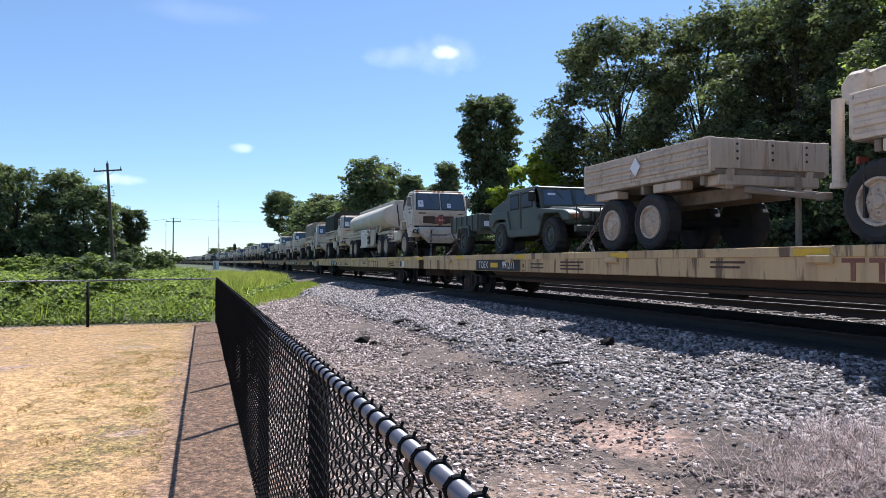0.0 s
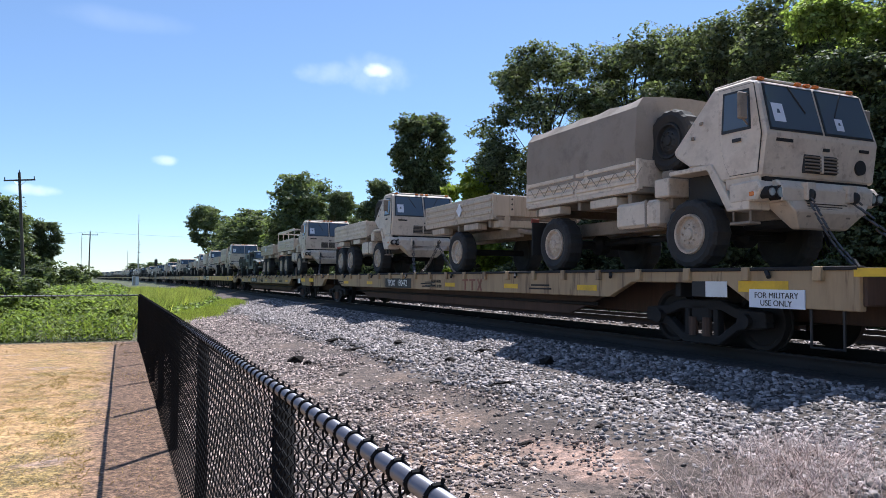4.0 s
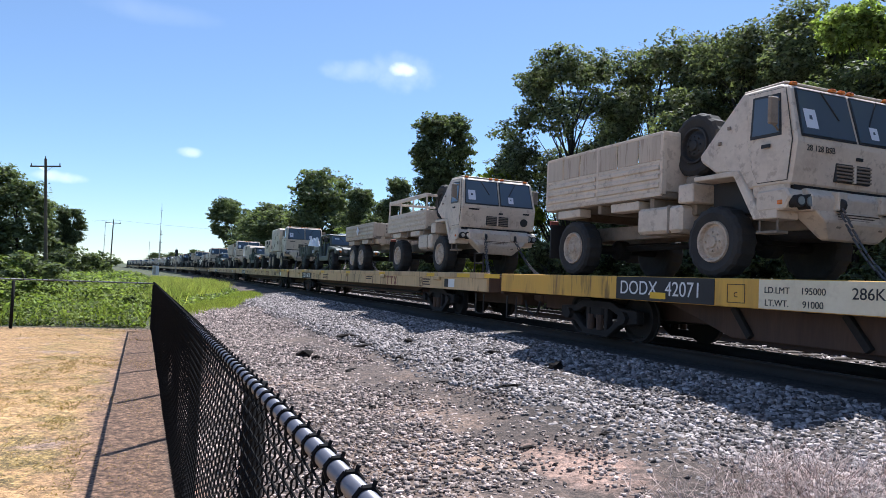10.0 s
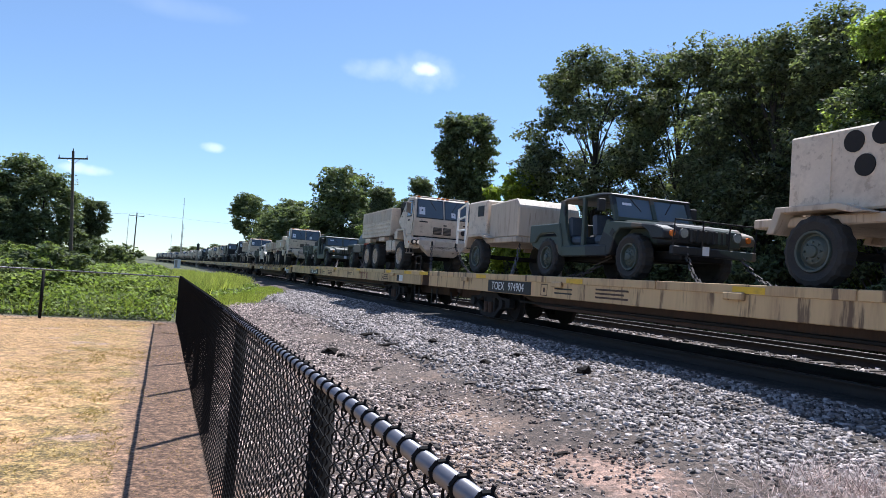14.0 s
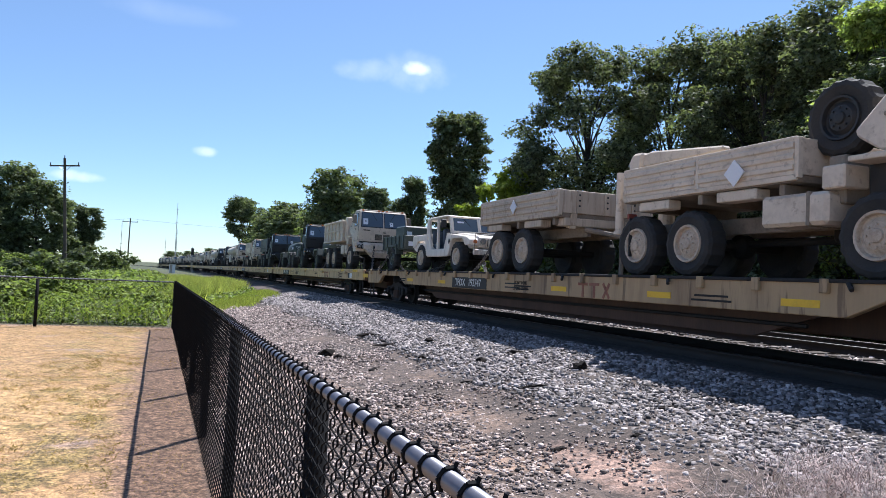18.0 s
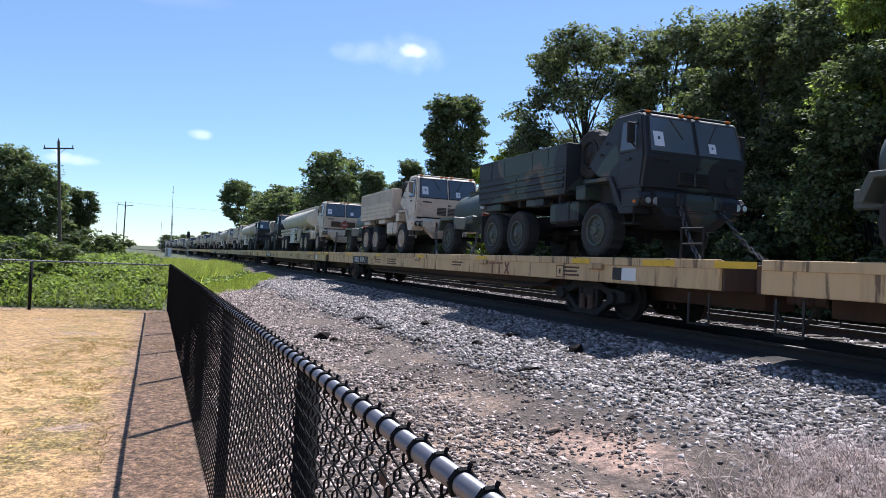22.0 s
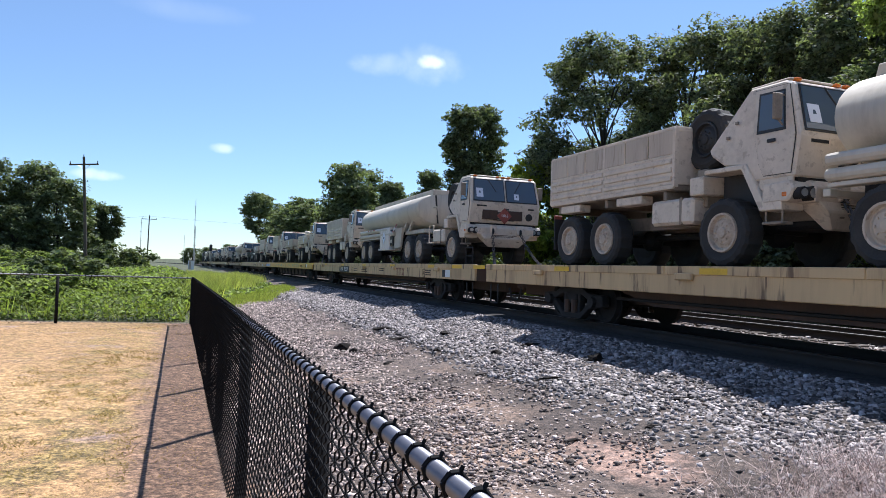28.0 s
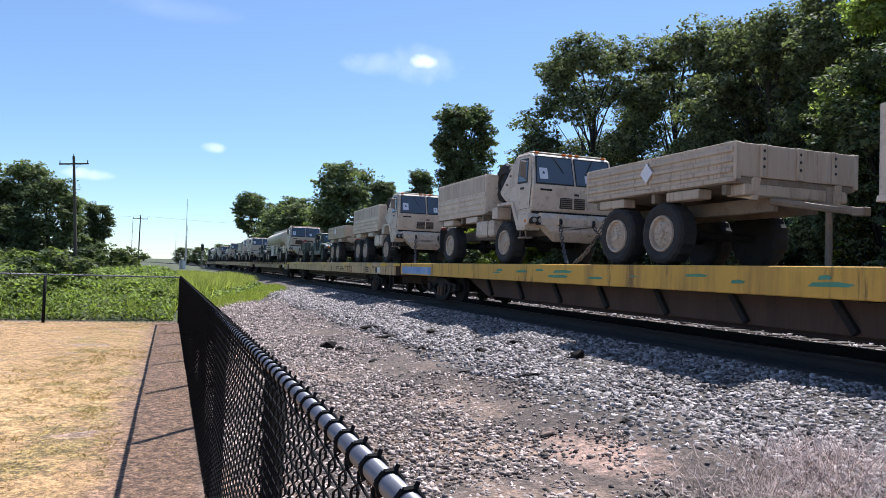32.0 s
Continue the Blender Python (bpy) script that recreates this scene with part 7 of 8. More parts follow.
def make_tree(seed, height, radius, bare, n, size, mat, lobes=26, ivy=False, name="tree", label="", full=1.0):
    rs = np.random.RandomState(seed)
    root = thing(name, label, "tree", "trees along the railway")
    trunk = Body()
    r0 = height * 0.017
    pts, p = [], Vector((0, 0, -0.3))
    for i in range(6):
        pts.append((p.copy(), r0 * (1 - 0.13 * i)))
        p += Vector((rs.normal(0, 0.12), rs.normal(0, 0.12), height * 0.15))
    for (a, ra), (b, rb) in zip(pts, pts[1:]):
        trunk.rod(a, b, ra, 9, rb)
    cs = []
    for i in range(lobes):
        t = rs.uniform(0, 1)
        z = height * (bare + (1 - bare) * t)
        w = radius * (0.35 + 0.75 * math.sin(math.pi * min(0.97, 0.12 + 0.86 * t)) ** 0.7) * rs.uniform(0.55, 1.0)
        if ivy:
            w *= 0.6 if t < 0.5 else 0.9
        ang = rs.uniform(0, 2 * math.pi)
        c = Vector((0.86 * w * math.cos(ang), 0.86 * w * math.sin(ang), min(z, height * 0.94)))
        cs.append((c, radius * full * rs.uniform(0.19, 0.31)))
        up = max(0.12, c.z / height - 0.10 - 0.28 * w / radius) * 6.6
        k = min(4, int(up))
        base = pts[k][0].lerp(pts[k + 1][0], min(1.0, up - k))
        mid = base.lerp(c, 0.5) + Vector((0, 0, 0.05 * height))
        mid += Vector(rs.normal(0, 0.05 * radius, 3))
        trunk.rod(base, mid, r0 * 0.24, 6, r0 * 0.11)
        trunk.rod(mid, c, r0 * 0.11, 5, r0 * 0.03)
        for _ in range(2 if n > 20000 else 0):
            tip = c + Vector(rs.normal(0, 0.35 * radius * 0.5, 3))
            trunk.rod(mid.lerp(c, 0.7), tip, r0 * 0.08, 4, r0 * 0.02)
    if ivy:
        for k in range(10):
            cs.append((Vector((rs.normal(0, 0.5), rs.normal(0, 0.5), height * (0.05 + 0.06 * k))), radius * 0.36))
    part("trunk", trunk, BARK, root)
    v, f = leafy_lobes(cs, n, size, rs)
    part("crown", raw("crown", v, f, mat), mat, root)
    return root


def put(ob, l, a, z=0.0, turn=0.0, scale=1.0, wide=1.0):
    ob.matrix_world = plan(l, a, z, turn) @ Matrix.Diagonal((scale * wide, scale * wide, scale, 1))
    return ob


def again(ob, l, a, z=0.0, turn=0.0, scale=1.0, wide=1.0):
    keep = ob.scale.copy()
    ob.scale = (1, 1, 1)
    c = copy_thing(ob, plan(l, a, z, turn) @ Matrix.Diagonal((scale * wide, scale * wide, scale, 1)))
    ob.scale = keep
    return c


def woods():
    oak = make_tree(5, 15.3, 4.3, 0.26, 50000, 0.085, LEAF_OAK, 58, label="tall dark-green oak with an open crown behind the track")
    oak2 = make_tree(8, 15.0, 4.4, 0.08, 56000, 0.09, LEAF_OAK, 66, full=1.1, label="broad leafy green tree behind the track")
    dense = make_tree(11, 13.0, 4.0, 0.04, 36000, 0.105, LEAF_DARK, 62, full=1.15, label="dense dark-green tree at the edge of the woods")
    bright = make_tree(14, 13.0, 3.6, 0.03, 50000, 0.09, LEAF_BRIGHT, 52, label="sunlit bright-green leafy tree")
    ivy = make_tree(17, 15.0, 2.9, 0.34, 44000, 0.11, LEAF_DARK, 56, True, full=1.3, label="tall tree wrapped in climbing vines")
    bush = make_tree(20, 4.2, 1.9, 0.05, 14000, 0.08, LEAF_YELLOW, 24, name="bush", label="yellow-green shrub in full sun")
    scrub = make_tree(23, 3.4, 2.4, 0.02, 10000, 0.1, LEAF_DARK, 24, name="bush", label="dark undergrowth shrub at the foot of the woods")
    low = make_tree(26, 2.2, 1.7, 0.0, 9000, 0.085, LEAF_FIELD, 18, name="bush", label="rounded green shrub in the weedy field")
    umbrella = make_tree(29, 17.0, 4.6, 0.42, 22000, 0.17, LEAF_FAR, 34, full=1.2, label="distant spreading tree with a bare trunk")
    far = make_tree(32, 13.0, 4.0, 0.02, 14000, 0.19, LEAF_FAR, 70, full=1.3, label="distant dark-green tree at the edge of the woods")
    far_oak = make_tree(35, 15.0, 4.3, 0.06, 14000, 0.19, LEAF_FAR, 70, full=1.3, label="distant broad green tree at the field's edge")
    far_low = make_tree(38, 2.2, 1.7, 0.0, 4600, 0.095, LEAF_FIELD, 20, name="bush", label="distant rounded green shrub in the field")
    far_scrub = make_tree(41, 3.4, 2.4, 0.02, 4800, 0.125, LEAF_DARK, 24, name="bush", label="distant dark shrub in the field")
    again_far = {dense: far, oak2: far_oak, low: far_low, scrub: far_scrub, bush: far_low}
    put(far, 20, 128, 0, 90, 1.0, 1.5)
    put(far_oak, 19.5, 140, 0, 45, 0.86, 1.6)
    put(far_low, -30, 90, 0.1, 0, 0.8, 1.5)
    put(far_scrub, -34, 96, 0.1, 0, 0.8, 1.5)
    # beyond the track, from near to far
    put(oak, 23.0, 36.4, 0, 20, 0.985, 1.08)
    put(oak2, 25.0, 30.4, 0, 0, 0.95, 1.05)
    put(dense, 22.5, 13.0, 0, 70, 0.85)
    put(bright, 22.0, 16.2, 0, 10, 0.84, 0.95)
    put(ivy, 22.0, 53.9, 0, 0, 1.0)
    put(bush, 19.0, 38.4, 0, 0, 1.9, 0.8)
    put(scrub, 18.0, 30.0)
    put(umbrella, 17.0, 168.0, 0, 0, 1.05, 1.05)
    v = pose(0, 0, 0, 0, 0, TURN) @ Vector((-27.1, 55.0, 0))
    put(low, v.x, v.y, 0.0, 0, 0.9, 1.2)
    for ob, l, a, t, s, w in ((oak2, 24, 24.2, 140, 0.85, 1), (oak, 26.5, 27, 200, 0.90, 1), (dense, 27, 21, 10, 0.95, 1), (dense, 20.4, 15.6, 130, 0.66, 1.05), (oak2, 24.5, 20.0, 60, 0.84, 1), (bright, 22, 10.5, 160, 0.9, 1), (oak, 25, 9, 80, 0.9, 1),
                               (dense, 30, 34, 0, 0.8, 1), (oak2, 31, 27, 0, 0.8, 1), (dense, 21, 7, 0, 0.9, 1), (far_oak, 24, 0, 30, 1.1, 1), (far, 23, -8, 30, 1.1, 1), (far_oak, 24, -18, 90, 1.1, 1), (dense, 28, 41, 50, 0.62, 1.1),
                               (ivy, 22.0, 65.5, 90, 0.74, 0.95), (ivy, 22.0, 78.4, 40, 0.76, 0.95), (dense, 21, 92.5, 30, 1.12, 1.1), (dense, 22, 97, 120, 0.95, 1.2), (dense, 24, 86, 200, 0.7, 1.3), (dense, 23, 74, 80, 0.6, 1.4), (bright, 22, 84, 0, 0.55, 1.0),
                               (bright, 19.5, 108, 0, 0.62, 1.0), (dense, 20, 118, 0, 0.86, 1.6), (dense, 18.5, 152, 45, 0.85, 1.2),
                               (dense, 13.5, 235, 0, 0.55, 1.5), (dense, 10, 330, 0, 0.6, 1.8), (dense, 4, 430, 0, 0.7, 2.2)):
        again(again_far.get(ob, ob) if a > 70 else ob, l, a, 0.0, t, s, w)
    for i in range(34):
        a = -14 + i * 3.9
        again(scrub if 3 < a < 60 else far_scrub, 20.0 + random.uniform(-0.6, 1.6), a + random.uniform(-1, 1), -0.1, random.uniform(0, 360), random.uniform(0.75, 1.15), 1.05)
    for i in range(20):
        a = -12 + i * 5.6
        again(far if a > 45 or i % 2 else dense, 23.5 + random.uniform(-1, 5), a + random.uniform(-1, 1), -0.2, random.uniform(0, 360), random.uniform(0.38, 0.5), 1.25)
    again(bush, 20.5, 43.0, 0, 90, 1.5, 0.9)
    # woods beyond the field, across from the track
    for ob, x, y, t, s, w in ((dense, -47.5, 80, 0, 0.92, 0.95), (oak2, -43.4, 82, 60, 0.78, 1.15), (dense, -39.8, 81, 120, 0.76, 1.15), (ivy, -36.6, 86, 10, 0.52, 1.2), (dense, -38.6, 85, 33, 0.62, 1.0), (dense, -52, 82, 200, 0.95, 1.0),
                              (oak2, -57, 84, 0, 0.9, 1.1), (dense, -62, 80, 70, 0.95, 1.1), (dense, -68, 78, 0, 1.0, 1.2), (dense, -75, 78, 0, 1.0, 1.2), (oak2, -82, 76, 0, 1.1, 1.2), (dense, -90, 70, 0, 1.1, 1.2), (oak2, -98, 60, 0, 1.1, 1.2), (dense, -103, 45, 0, 1.1, 1.2),
                              (dense, -45, 84, 20, 0.7, 1.0), (dense, -50, 78, 300, 0.6, 1.2), (dense, -43, 78, 100, 0.5, 1.2), (dense, -56, 77, 100, 0.55, 1.3)):
        v = pose(0, 0, 0, 0, 0, TURN) @ Vector((x, y, 0))
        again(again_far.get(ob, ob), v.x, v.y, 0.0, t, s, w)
    for i in range(30):
        x, y = -24 - random.uniform(0, 44), 60 + random.uniform(-8, 18)
        v = pose(0, 0, 0, 0, 0, TURN) @ Vector((x, y, 0))
        again(random.choice((far_low, far_scrub, far_low)), v.x, v.y, -0.1, random.uniform(0, 360), random.uniform(0.5, 0.85), 1.3)
    for i in range(12):
        a = 75 + 230 * random.uniform(0, 1) ** 1.4
        l = -2 - random.uniform(0, 0.32) * a
        again(random.choice((far_low, far_scrub, far_low)), l, a, 0.1, random.uniform(0, 360), random.uniform(0.4, 0.75) * (1 + a / 260), 1.6)
    for i in range(9):
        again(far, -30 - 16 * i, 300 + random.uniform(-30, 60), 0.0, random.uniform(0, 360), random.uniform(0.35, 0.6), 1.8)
    for i in range(34):
        a = 21.8 + 34 * random.uniform(0, 1) ** 1.3
        l = 0.2 - random.uniform(0.0, 0.62) * a
        again(low if a < 30 else far_low if i % 3 else far_scrub, l, a, -0.1, random.uniform(0, 360), random.uniform(0.28, 0.5) * (1 if l < -2 else 0.7), 1.4)
    v = pose(0, 0, 0, 0, 0, TURN) @ Vector((-29.5, 50, 0))
    again(low, v.x, v.y, 0.0, 0, 0.7, 1.3)


woods()


def field_plants():
    rs = np.random.RandomState(12)

    def scatter(n, l0, l1, a0, a1, power):
        l, a = rs.uniform(l0, l1, n), a0 + (a1 - a0) * rs.uniform(0, 1, n) ** power
        return l, a

    # broad vine leaves over the field
    n = 120000
    l, a = scatter(n, -34, 5.2, 20.3, 75, 1.6)
    ok = (l < 0.3) | (a > 22.5 + (l - 0.5) * 4.6)
    l, a = l[ok], a[ok]
    hump = np.array([0.5 + 0.5 * noise.noise((u * 0.35, v * 0.35, 2)) for u, v in zip(l, a)])
    zg = np.array([ground_z(u, v) for u, v in zip(l, a)])
    z = zg + rs.uniform(0, 1, len(l)) ** 0.6 * (0.16 + 1.0 * hump * np.clip((0.8 - l) / 2 + 0.25, 0.25, 1)) * np.clip((a - 20) / 1.2, 0.3, 1)
    m = len(l)
    p = np.stack([l, a, z], 1)
    s = (0.024 + 0.0015 * a) * rs.uniform(0.6, 1.4, m)
    d = rs.normal(0, 1, (m, 3)) * np.array([1, 1, 0.45])
    d /= np.linalg.norm(d, axis=1)[:, None]
    e = np.cross(d, rs.normal(0, 0.5, (m, 3)) + np.array([0, 0, 1.0]))
    e /= np.linalg.norm(e, axis=1)[:, None]
    s = s[:, None]
    v = np.stack([p - d * s, p + e * s * 0.75, p + d * s, p - e * s * 0.75], 1).reshape(-1, 3)
    ob = new("vine_field", raw("vine_field", v, np.arange(4 * m).reshape(-1, 4), LEAF_FIELD))
    ob.matrix_world = plan(0, 0)
    tagged(ob, "knee-high tangle of bright green vines and weeds", "plants", kind="stuff")
    # grass blades by the track
    for name, n, l0, l1, a0, a1, h0, h1, wid, mat, label in (
            ("tall_grass", 20000, 0.3, 5.4, 27.0, 75.0, 0.25, 0.75, 0.006, GRASS_TALL, "tall yellowing seed-headed grass by the track"),
            ("low_grass", 60000, 0.5, 6.2, 20.6, 46.0, 0.05, 0.24, 0.005, GRASS_GREEN, "bright green low grass at the gravel's edge"),
            ("tuft_grass", 42000, -1.7, -0.1, 1.8, 14.0, 0.012, 0.045, 0.0022, GRASS_TUFT, "yellow-green grass tufts beside the fence's shadow"),
            ("dry_grass", 90000, -6.5, 0.45, 1.5, 19.6, 0.008, 0.03, 0.003, GRASS_DRY, "short dry straw-coloured grass in the yard"),
            ("field_grass", 10000, -26.0, 0.4, 20.2, 50.0, 0.2, 0.7, 0.006, GRASS_GREEN, "grass stems among the field vines")):
        l, a = scatter(n, l0, l1, a0, a1, 1.3)
        if name in ("tall_grass", "low_grass"):
            ok = a > (21.6 if name == "low_grass" else 25.0) + (l - 0.5) * (3.4 if name == "low_grass" else 5.0) + rs.normal(0, 0.8, n)
            l, a = l[ok], a[ok]
        if name == "tuft_grass":
            dens = np.array([noise.noise((u * 3.2, v * 3.2, 4)) for u, v in zip(l, a)])
            ok = dens + rs.normal(0, 0.12, n) > 0.2
            l, a = l[ok], a[ok]
        if name == "dry_grass":
            dens = np.array([noise.noise((u * 0.55, v * 0.55, 0)) for u, v in zip(l, a)])
            ok = dens + rs.normal(0, 0.25, n) + 0.45 * np.exp(-((l + 1.3) / 0.9) ** 2) > 0.05
            l, a = l[ok], a[ok]
        m = len(l)
        h = rs.uniform(h0, h1, m)
        w = wid * (1 + 0.035 * a) * rs.uniform(0.6, 1.4, m)
        ang = rs.uniform(0, np.pi, m)
        lean = rs.normal(0, 1.0 if name in ("dry_grass", "tuft_grass") else 0.25, (m, 2)) * h[:, None]
        z = np.array([ground_z(u, v) for u, v in zip(l, a)]) - 0.01
        dx, dy = np.cos(ang) * w, np.sin(ang) * w
        v = np.stack([np.stack([l - dx, a - dy, z], 1), np.stack([l + dx, a + dy, z], 1),
                      np.stack([l + lean[:, 0] * 0.5 + dx * 0.8, a + lean[:, 1] * 0.5 + dy * 0.8, z + h * 0.6], 1), np.stack([l + lean[:, 0], a + lean[:, 1], z + h], 1)], 1).reshape(-1, 3)
        ob = new(name, raw(name, v, np.arange(4 * m).reshape(-1, 4), mat))
        ob.matrix_world = plan(0, 0)
        tagged(ob, label, "grass", kind="stuff")


field_plants()


def dead_weeds():
    rs = np.random.RandomState(31)
    for l, a, spread, n in ((4.4, 3.9, 0.36, 900), (4.95, 4.35, 0.45, 900), (3.95, 4.3, 0.3, 120), (1.2, 2.6, 0.2, 70), (1.5, 3.6, 0.25, 60), (1.0, 12.6, 0.12, 14)):
        verts, faces = [], []
        for _ in range(n):
            x, y = l + rs.normal(0, spread), a + rs.normal(0, spread * 0.7)
            z = ground_z(x, y)
            d = np.array([rs.normal(0, 0.9), rs.normal(0, 0.9), 0.75])
            p = np.array([x, y, z])
            wdt = rs.uniform(0.0012, 0.003)
            ln = rs.uniform(0.05, 0.14)
            side = np.array([-d[1], d[0], 0.0]) + 1e-3
            side = side / np.linalg.norm(side) * wdt
            for _k in range(3):
                q = p + d / np.linalg.norm(d) * ln
                b = len(verts)
                verts += [p - side, p + side, q + side * 0.7, q - side * 0.7]
                faces.append((b, b + 1, b + 2, b + 3))
                p, d = q, d + rs.normal(0, 0.5, 3) - np.array([0, 0, 0.15])
        ob = new("dead_weeds", raw("dead_weeds", verts, faces, WEED_DRY))
        ob.matrix_world = plan(0, 0)
        tagged(ob, "dry tangled pinkish-brown weeds on the gravel", "weeds", kind="stuff")


dead_weeds()


def dried_stalk(l, a):
    root = thing("dried_weed", "dry brown weed stalk with curled dead leaves on gravel", "weed")
    part("stem", Body().pipe([(0, 0, -0.02), (0.01, 0.0, 0.16), (-0.01, 0.01, 0.34), (0.02, 0.02, 0.52)], 0.004, 5), DEAD_LEAF, root)
    for x, z, hgt, turn in ((0.012, 0.24, 0.13, 20), (-0.015, 0.36, 0.09, 140), (0.015, 0.13, 0.06, 250)):
        curl = Body()
        rings = []
        for i in range(5):
            k = i / 4
            w = 0.026 * math.sin(math.pi * (0.15 + 0.8 * k))
            rings.append([curl.bm.verts.new((w * math.cos(q), w * math.sin(q) * 0.7 + 0.01 * k, hgt * (k - 0.5))) for q in (0.2, 1.2, 2.2, 3.2, 4.2)])
        for ra, rb in zip(rings, rings[1:]):
            for j in range(4):
                curl.bm.faces.new((ra[j], ra[j + 1], rb[j + 1], rb[j]))
        part("curled_leaf", curl, DEAD_LEAF, root, at=pose(x, 0, z, 12, 8, turn))
    root.matrix_world = plan(l, a, ground_z(l, a))


dried_stalk(1.46, 4.41)


def lumps():
    for x, y, s, nm in ((-1.3, 14.3, 0.16, "lump"), (-1.05, 14.0, 0.09, "lump"), (0.75, 15.9, 0.12, "stone"), (-0.15, 15.2, 0.13, "branch"), (2.4, 7.35, 0.05, "stone"), (2.95, 11.6, 0.15, "lump"), (1.9, 9.9, 0.1, "branch"), (-0.6, 17.0, 0.14, "branch"), (0.42, 3.9, 0.03, "stone"), (1.8, 3.7, 0.04, "stone"), (-0.3, 12.4, 0.09, "branch"), (0.5, 13.2, 0.1, "branch"), (1.5, 12.6, 0.09, "lump"), (2.3, 13.6, 0.12, "branch"), (1.1, 10.8, 0.07, "branch"), (2.1, 9.0, 0.06, "branch"), (0.1, 9.2, 0.05, "stone"), (3.2, 8.6, 0.08, "branch"), (1.6, 7.2, 0.05, "branch"), (2.9, 6.4, 0.05, "stone"), (0.9, 6.3, 0.04, "branch")):
        v = pose(0, 0, 0, 0, 0, TURN) @ Vector((x, y, 0))
        z = ground_z(v.x, v.y)
        bm = Body()
        bmesh.ops.create_icosphere(bm.bm, subdivisions=2, radius=1.0)
        for w in bm.bm.verts:
            w.co *= 1 + 0.6 * noise.noise(w.co * 1.7 + Vector((x, y, 0))) + 0.5 * noise.noise(w.co * 4.1 + Vector((y, x, 3)))
            w.co = Vector((w.co.x * s * (2.2 if nm == "branch" else 1.25), w.co.y * s * (0.5 if nm == "branch" else 0.8), w.co.z * s * (0.28 if nm == "branch" else 0.6)))
        ob = new({"lump": "clod", "stone": "rock", "branch": "bark_piece"}[nm], bm.mesh(nm, STONE_DARK))
        ob.matrix_world = plan(v.x, v.y, z + s * 0.2, random.uniform(0, 60))
        tagged(ob, {"lump": "dark clod of earth lying on the gravel", "stone": "single dark rock on the gravel", "branch": "flat piece of dark rotten bark on gravel"}[nm], {"lump": "clod", "stone": "rock", "branch": "bark"}[nm])


lumps()


# ---- poles, wires, masts, signal ----
def utility_pole(x, y, z, h, lean, arm, label):
    root = thing("utility_pole", label, "pole", "utility poles")
    part("shaft", Body().rod((0, 0, 0), (0, 0, h), 0.16, 12, 0.11), WOOD_POLE, root)
    part("crossarm", Body().box(-arm, arm, -0.06, 0.06, h - 0.75, h - 0.62, 0.01), WOOD_POLE, root)
    for s in (-1, 1):
        part("brace", Body().rod((s * arm * 0.45, 0.07, h - 0.7), (0, 0.1, h - 1.15), 0.02, 6), STEEL, root)
        ins = Body().rod((s * (arm - 0.08), 0, h - 0.62), (s * (arm - 0.08), 0, h - 0.36), 0.05, 8, 0.03)
        part("insulator", ins, UNDER, root)
    part("insulator", Body().rod((0, 0, h), (0, 0, h + 0.25), 0.05, 8, 0.03), UNDER, root)
    root.matrix_world = pose(x, y, z, 0, lean, 4)


utility_pole(-30.0, 66.4, -0.3, 11.0, -3.6, 1.28, "leaning dark wooden utility pole with a crossarm")
utility_pole(-59.8, 160.5, 0.5, 10.8, 0.5, 1.6, "distant wooden utility pole with a crossarm")


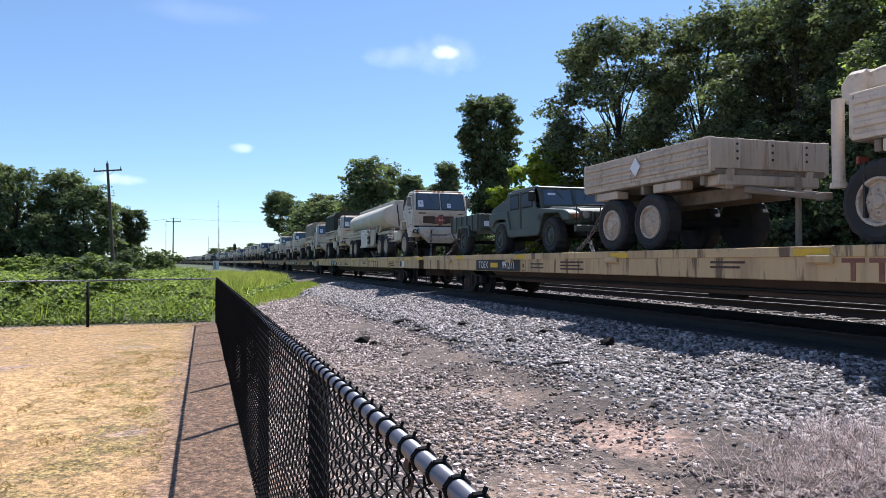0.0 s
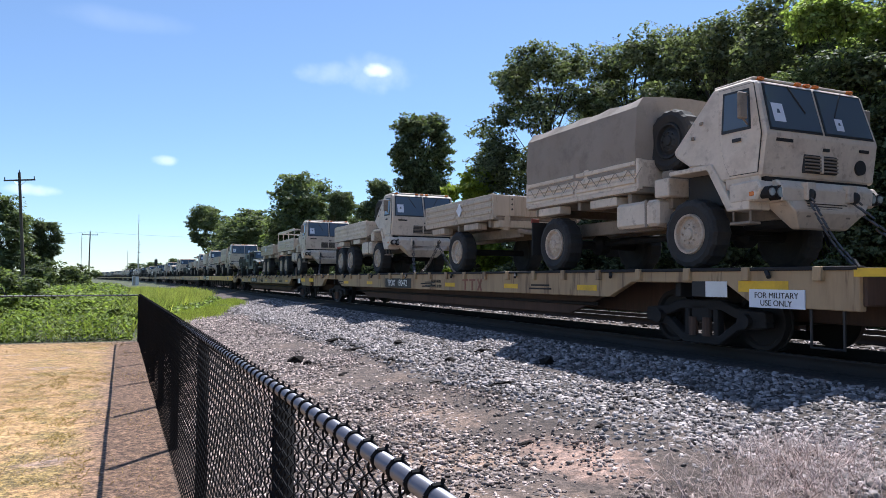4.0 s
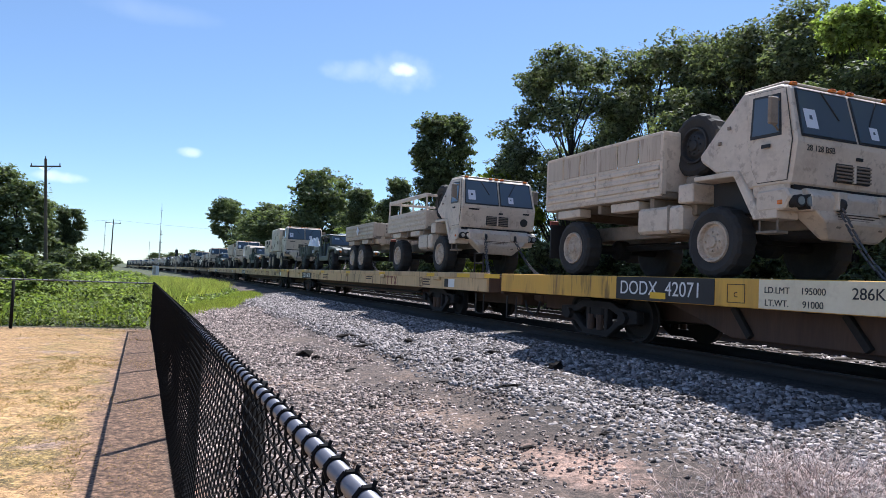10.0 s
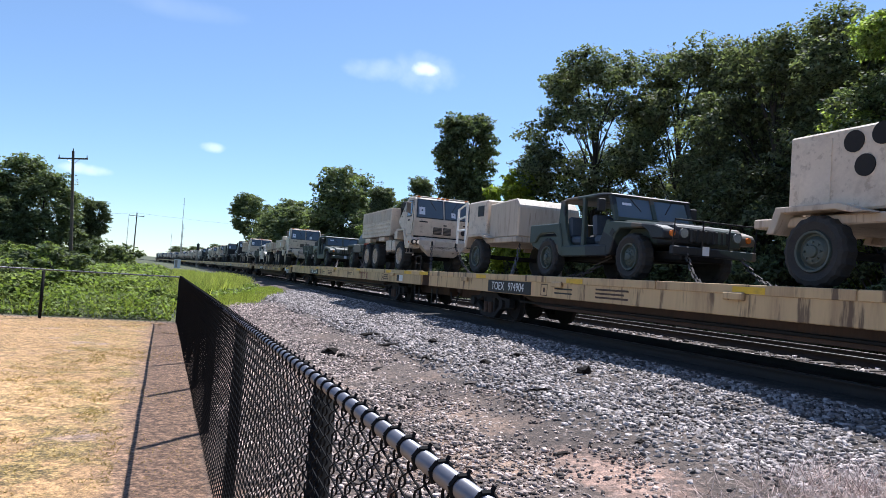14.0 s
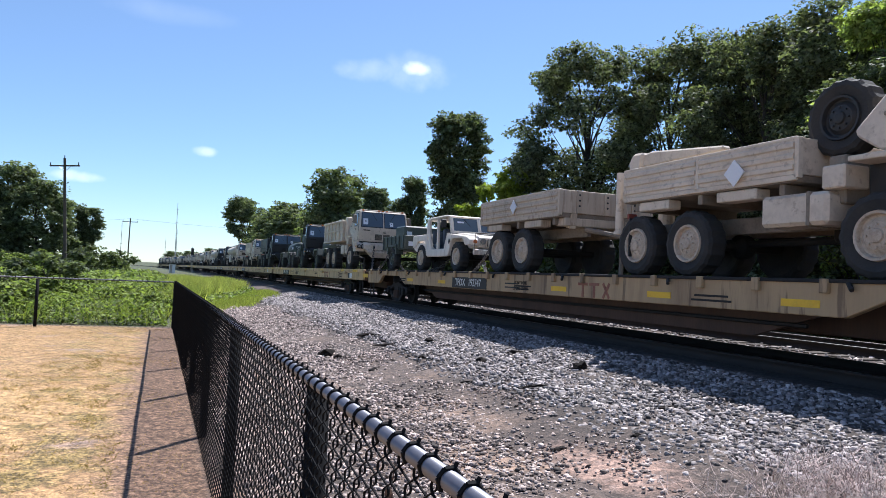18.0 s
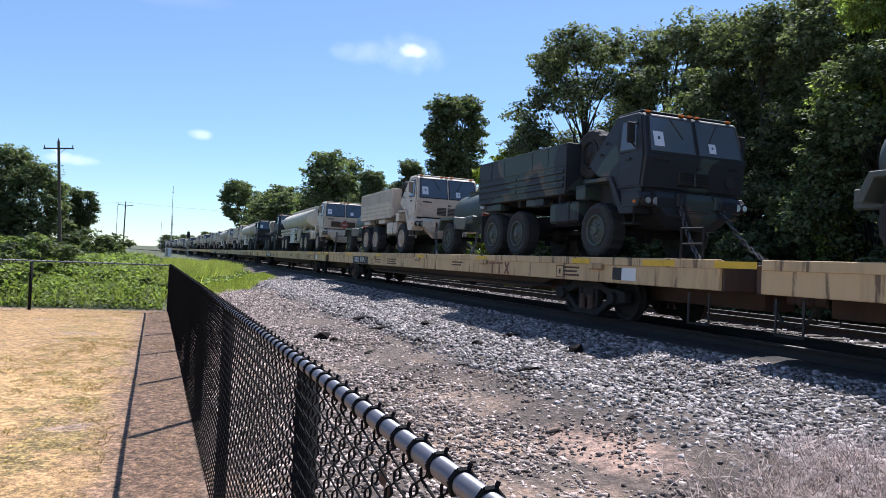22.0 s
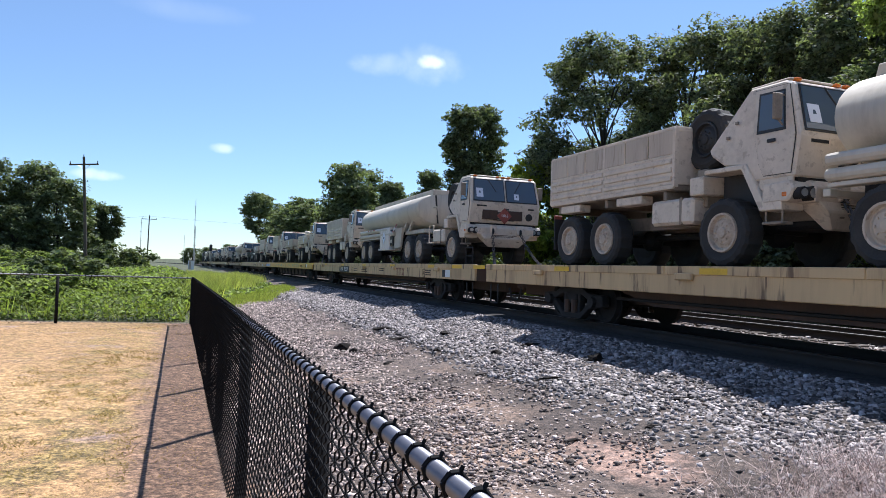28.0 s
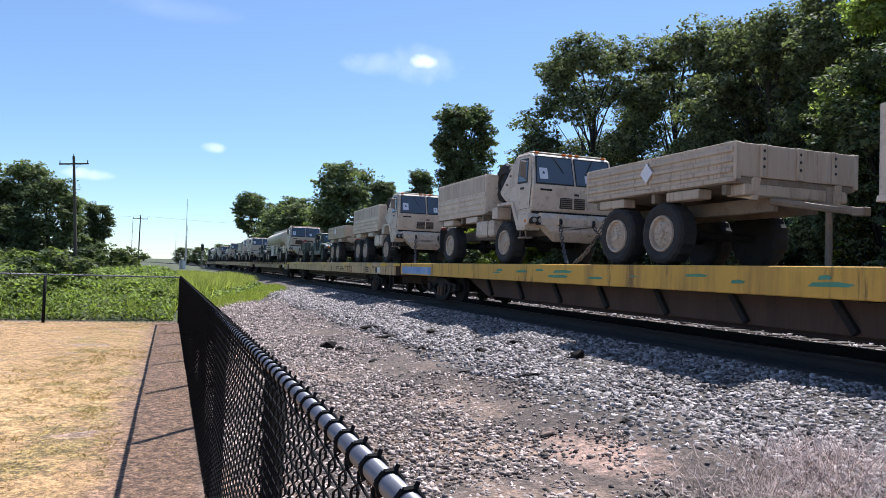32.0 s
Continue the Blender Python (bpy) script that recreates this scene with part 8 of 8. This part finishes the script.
def wires():
    for a, b, sag, r in (((-59.8, 160.5, 11.3), (-20.0, 300.0, 20.0), 1.5, 0.02), ((-59.8, 160.5, 11.3), (-78.0, 150.0, 9.8), 0.5, 0.02)):
        a, b = Vector(a), Vector(b)
        pts = [a.lerp(b, i / 16) - Vector((0, 0, sag * 4 * (i / 16) * (1 - i / 16))) for i in range(17)]
        ob = new("overhead_wire", Body().pipe(pts, r, 4).mesh("overhead_wire", BLACK))
        tagged(ob, "thin black overhead wire between poles", "wire", "overhead wires")


wires()


def mast(x, y, h, r, label):
    root = thing("radio_mast", label, "mast", "radio masts")
    part("lattice", Body().rod((0, 0, 0), (0, 0, h), r, 6, r * 0.5), STEEL, root)
    for i in range(4):
        z = h * (0.3 + 0.2 * i)
        part("bracket", Body().rod((-r * 3, 0, z), (r * 3, 0, z), r * 0.4, 5), STEEL, root)
    root.matrix_world = pose(x, y, 0)


mast(-93.1, 300.5, 27.6, 0.16, "tall thin steel radio mast on the skyline")
mast(-92.6, 300.0, 16.5, 0.2, "shorter steel antenna mast on the skyline")
mast(-115.0, 300.0, 19.0, 0.14, "thin distant steel mast")
mast(-97.0, 300.0, 12.5, 0.1, "small distant antenna mast")


def signal():
    root = thing("railway_signal", "black railway signal head on a thin mast", "signal")
    part("mast", Body().rod((0, 0, 0), (0, 0, 5.2), 0.07, 8), STEEL, root)
    part("head", Body().box(-0.28, 0.28, -0.15, 0.15, 3.7, 5.0, 0.05), BLACK, root)
    part("ladder", Body().rod((0.2, 0, 0), (0.2, 0, 4), 0.03, 6).rod((-0.2, 0, 0), (-0.2, 0, 4), 0.03, 6), STEEL, root)
    root.matrix_world = plan(4.9, 150.0, 0)
    box = thing("relay_cabinet", "pale grey metal relay cabinet beside the track", "cabinet")
    part("body", Body().box(-0.9, 0.9, -0.6, 0.6, 0, 2.1, 0.03), GREY_WHITE, box)
    part("roof", Body().box(-1.0, 1.0, -0.7, 0.7, 2.1, 2.2, 0.02), STEEL, box)
    part("door", Body().box(-0.7, 0.0, -0.63, -0.6, 0.1, 2.0, 0.01), STEEL, box)
    box.matrix_world = plan(1.2, 138.0, 0) @ Matrix.Diagonal((0.6, 0.6, 0.75, 1))


signal()


# ---- movement ----
def motions():
    for ob, at, z in RUNNING:
        rows = []
        for i in range(9):
            t = 4.0 * i
            rows.append((t, heading_pose(at + SPEED * t, z)))
        walk(ob, rows)


motions()
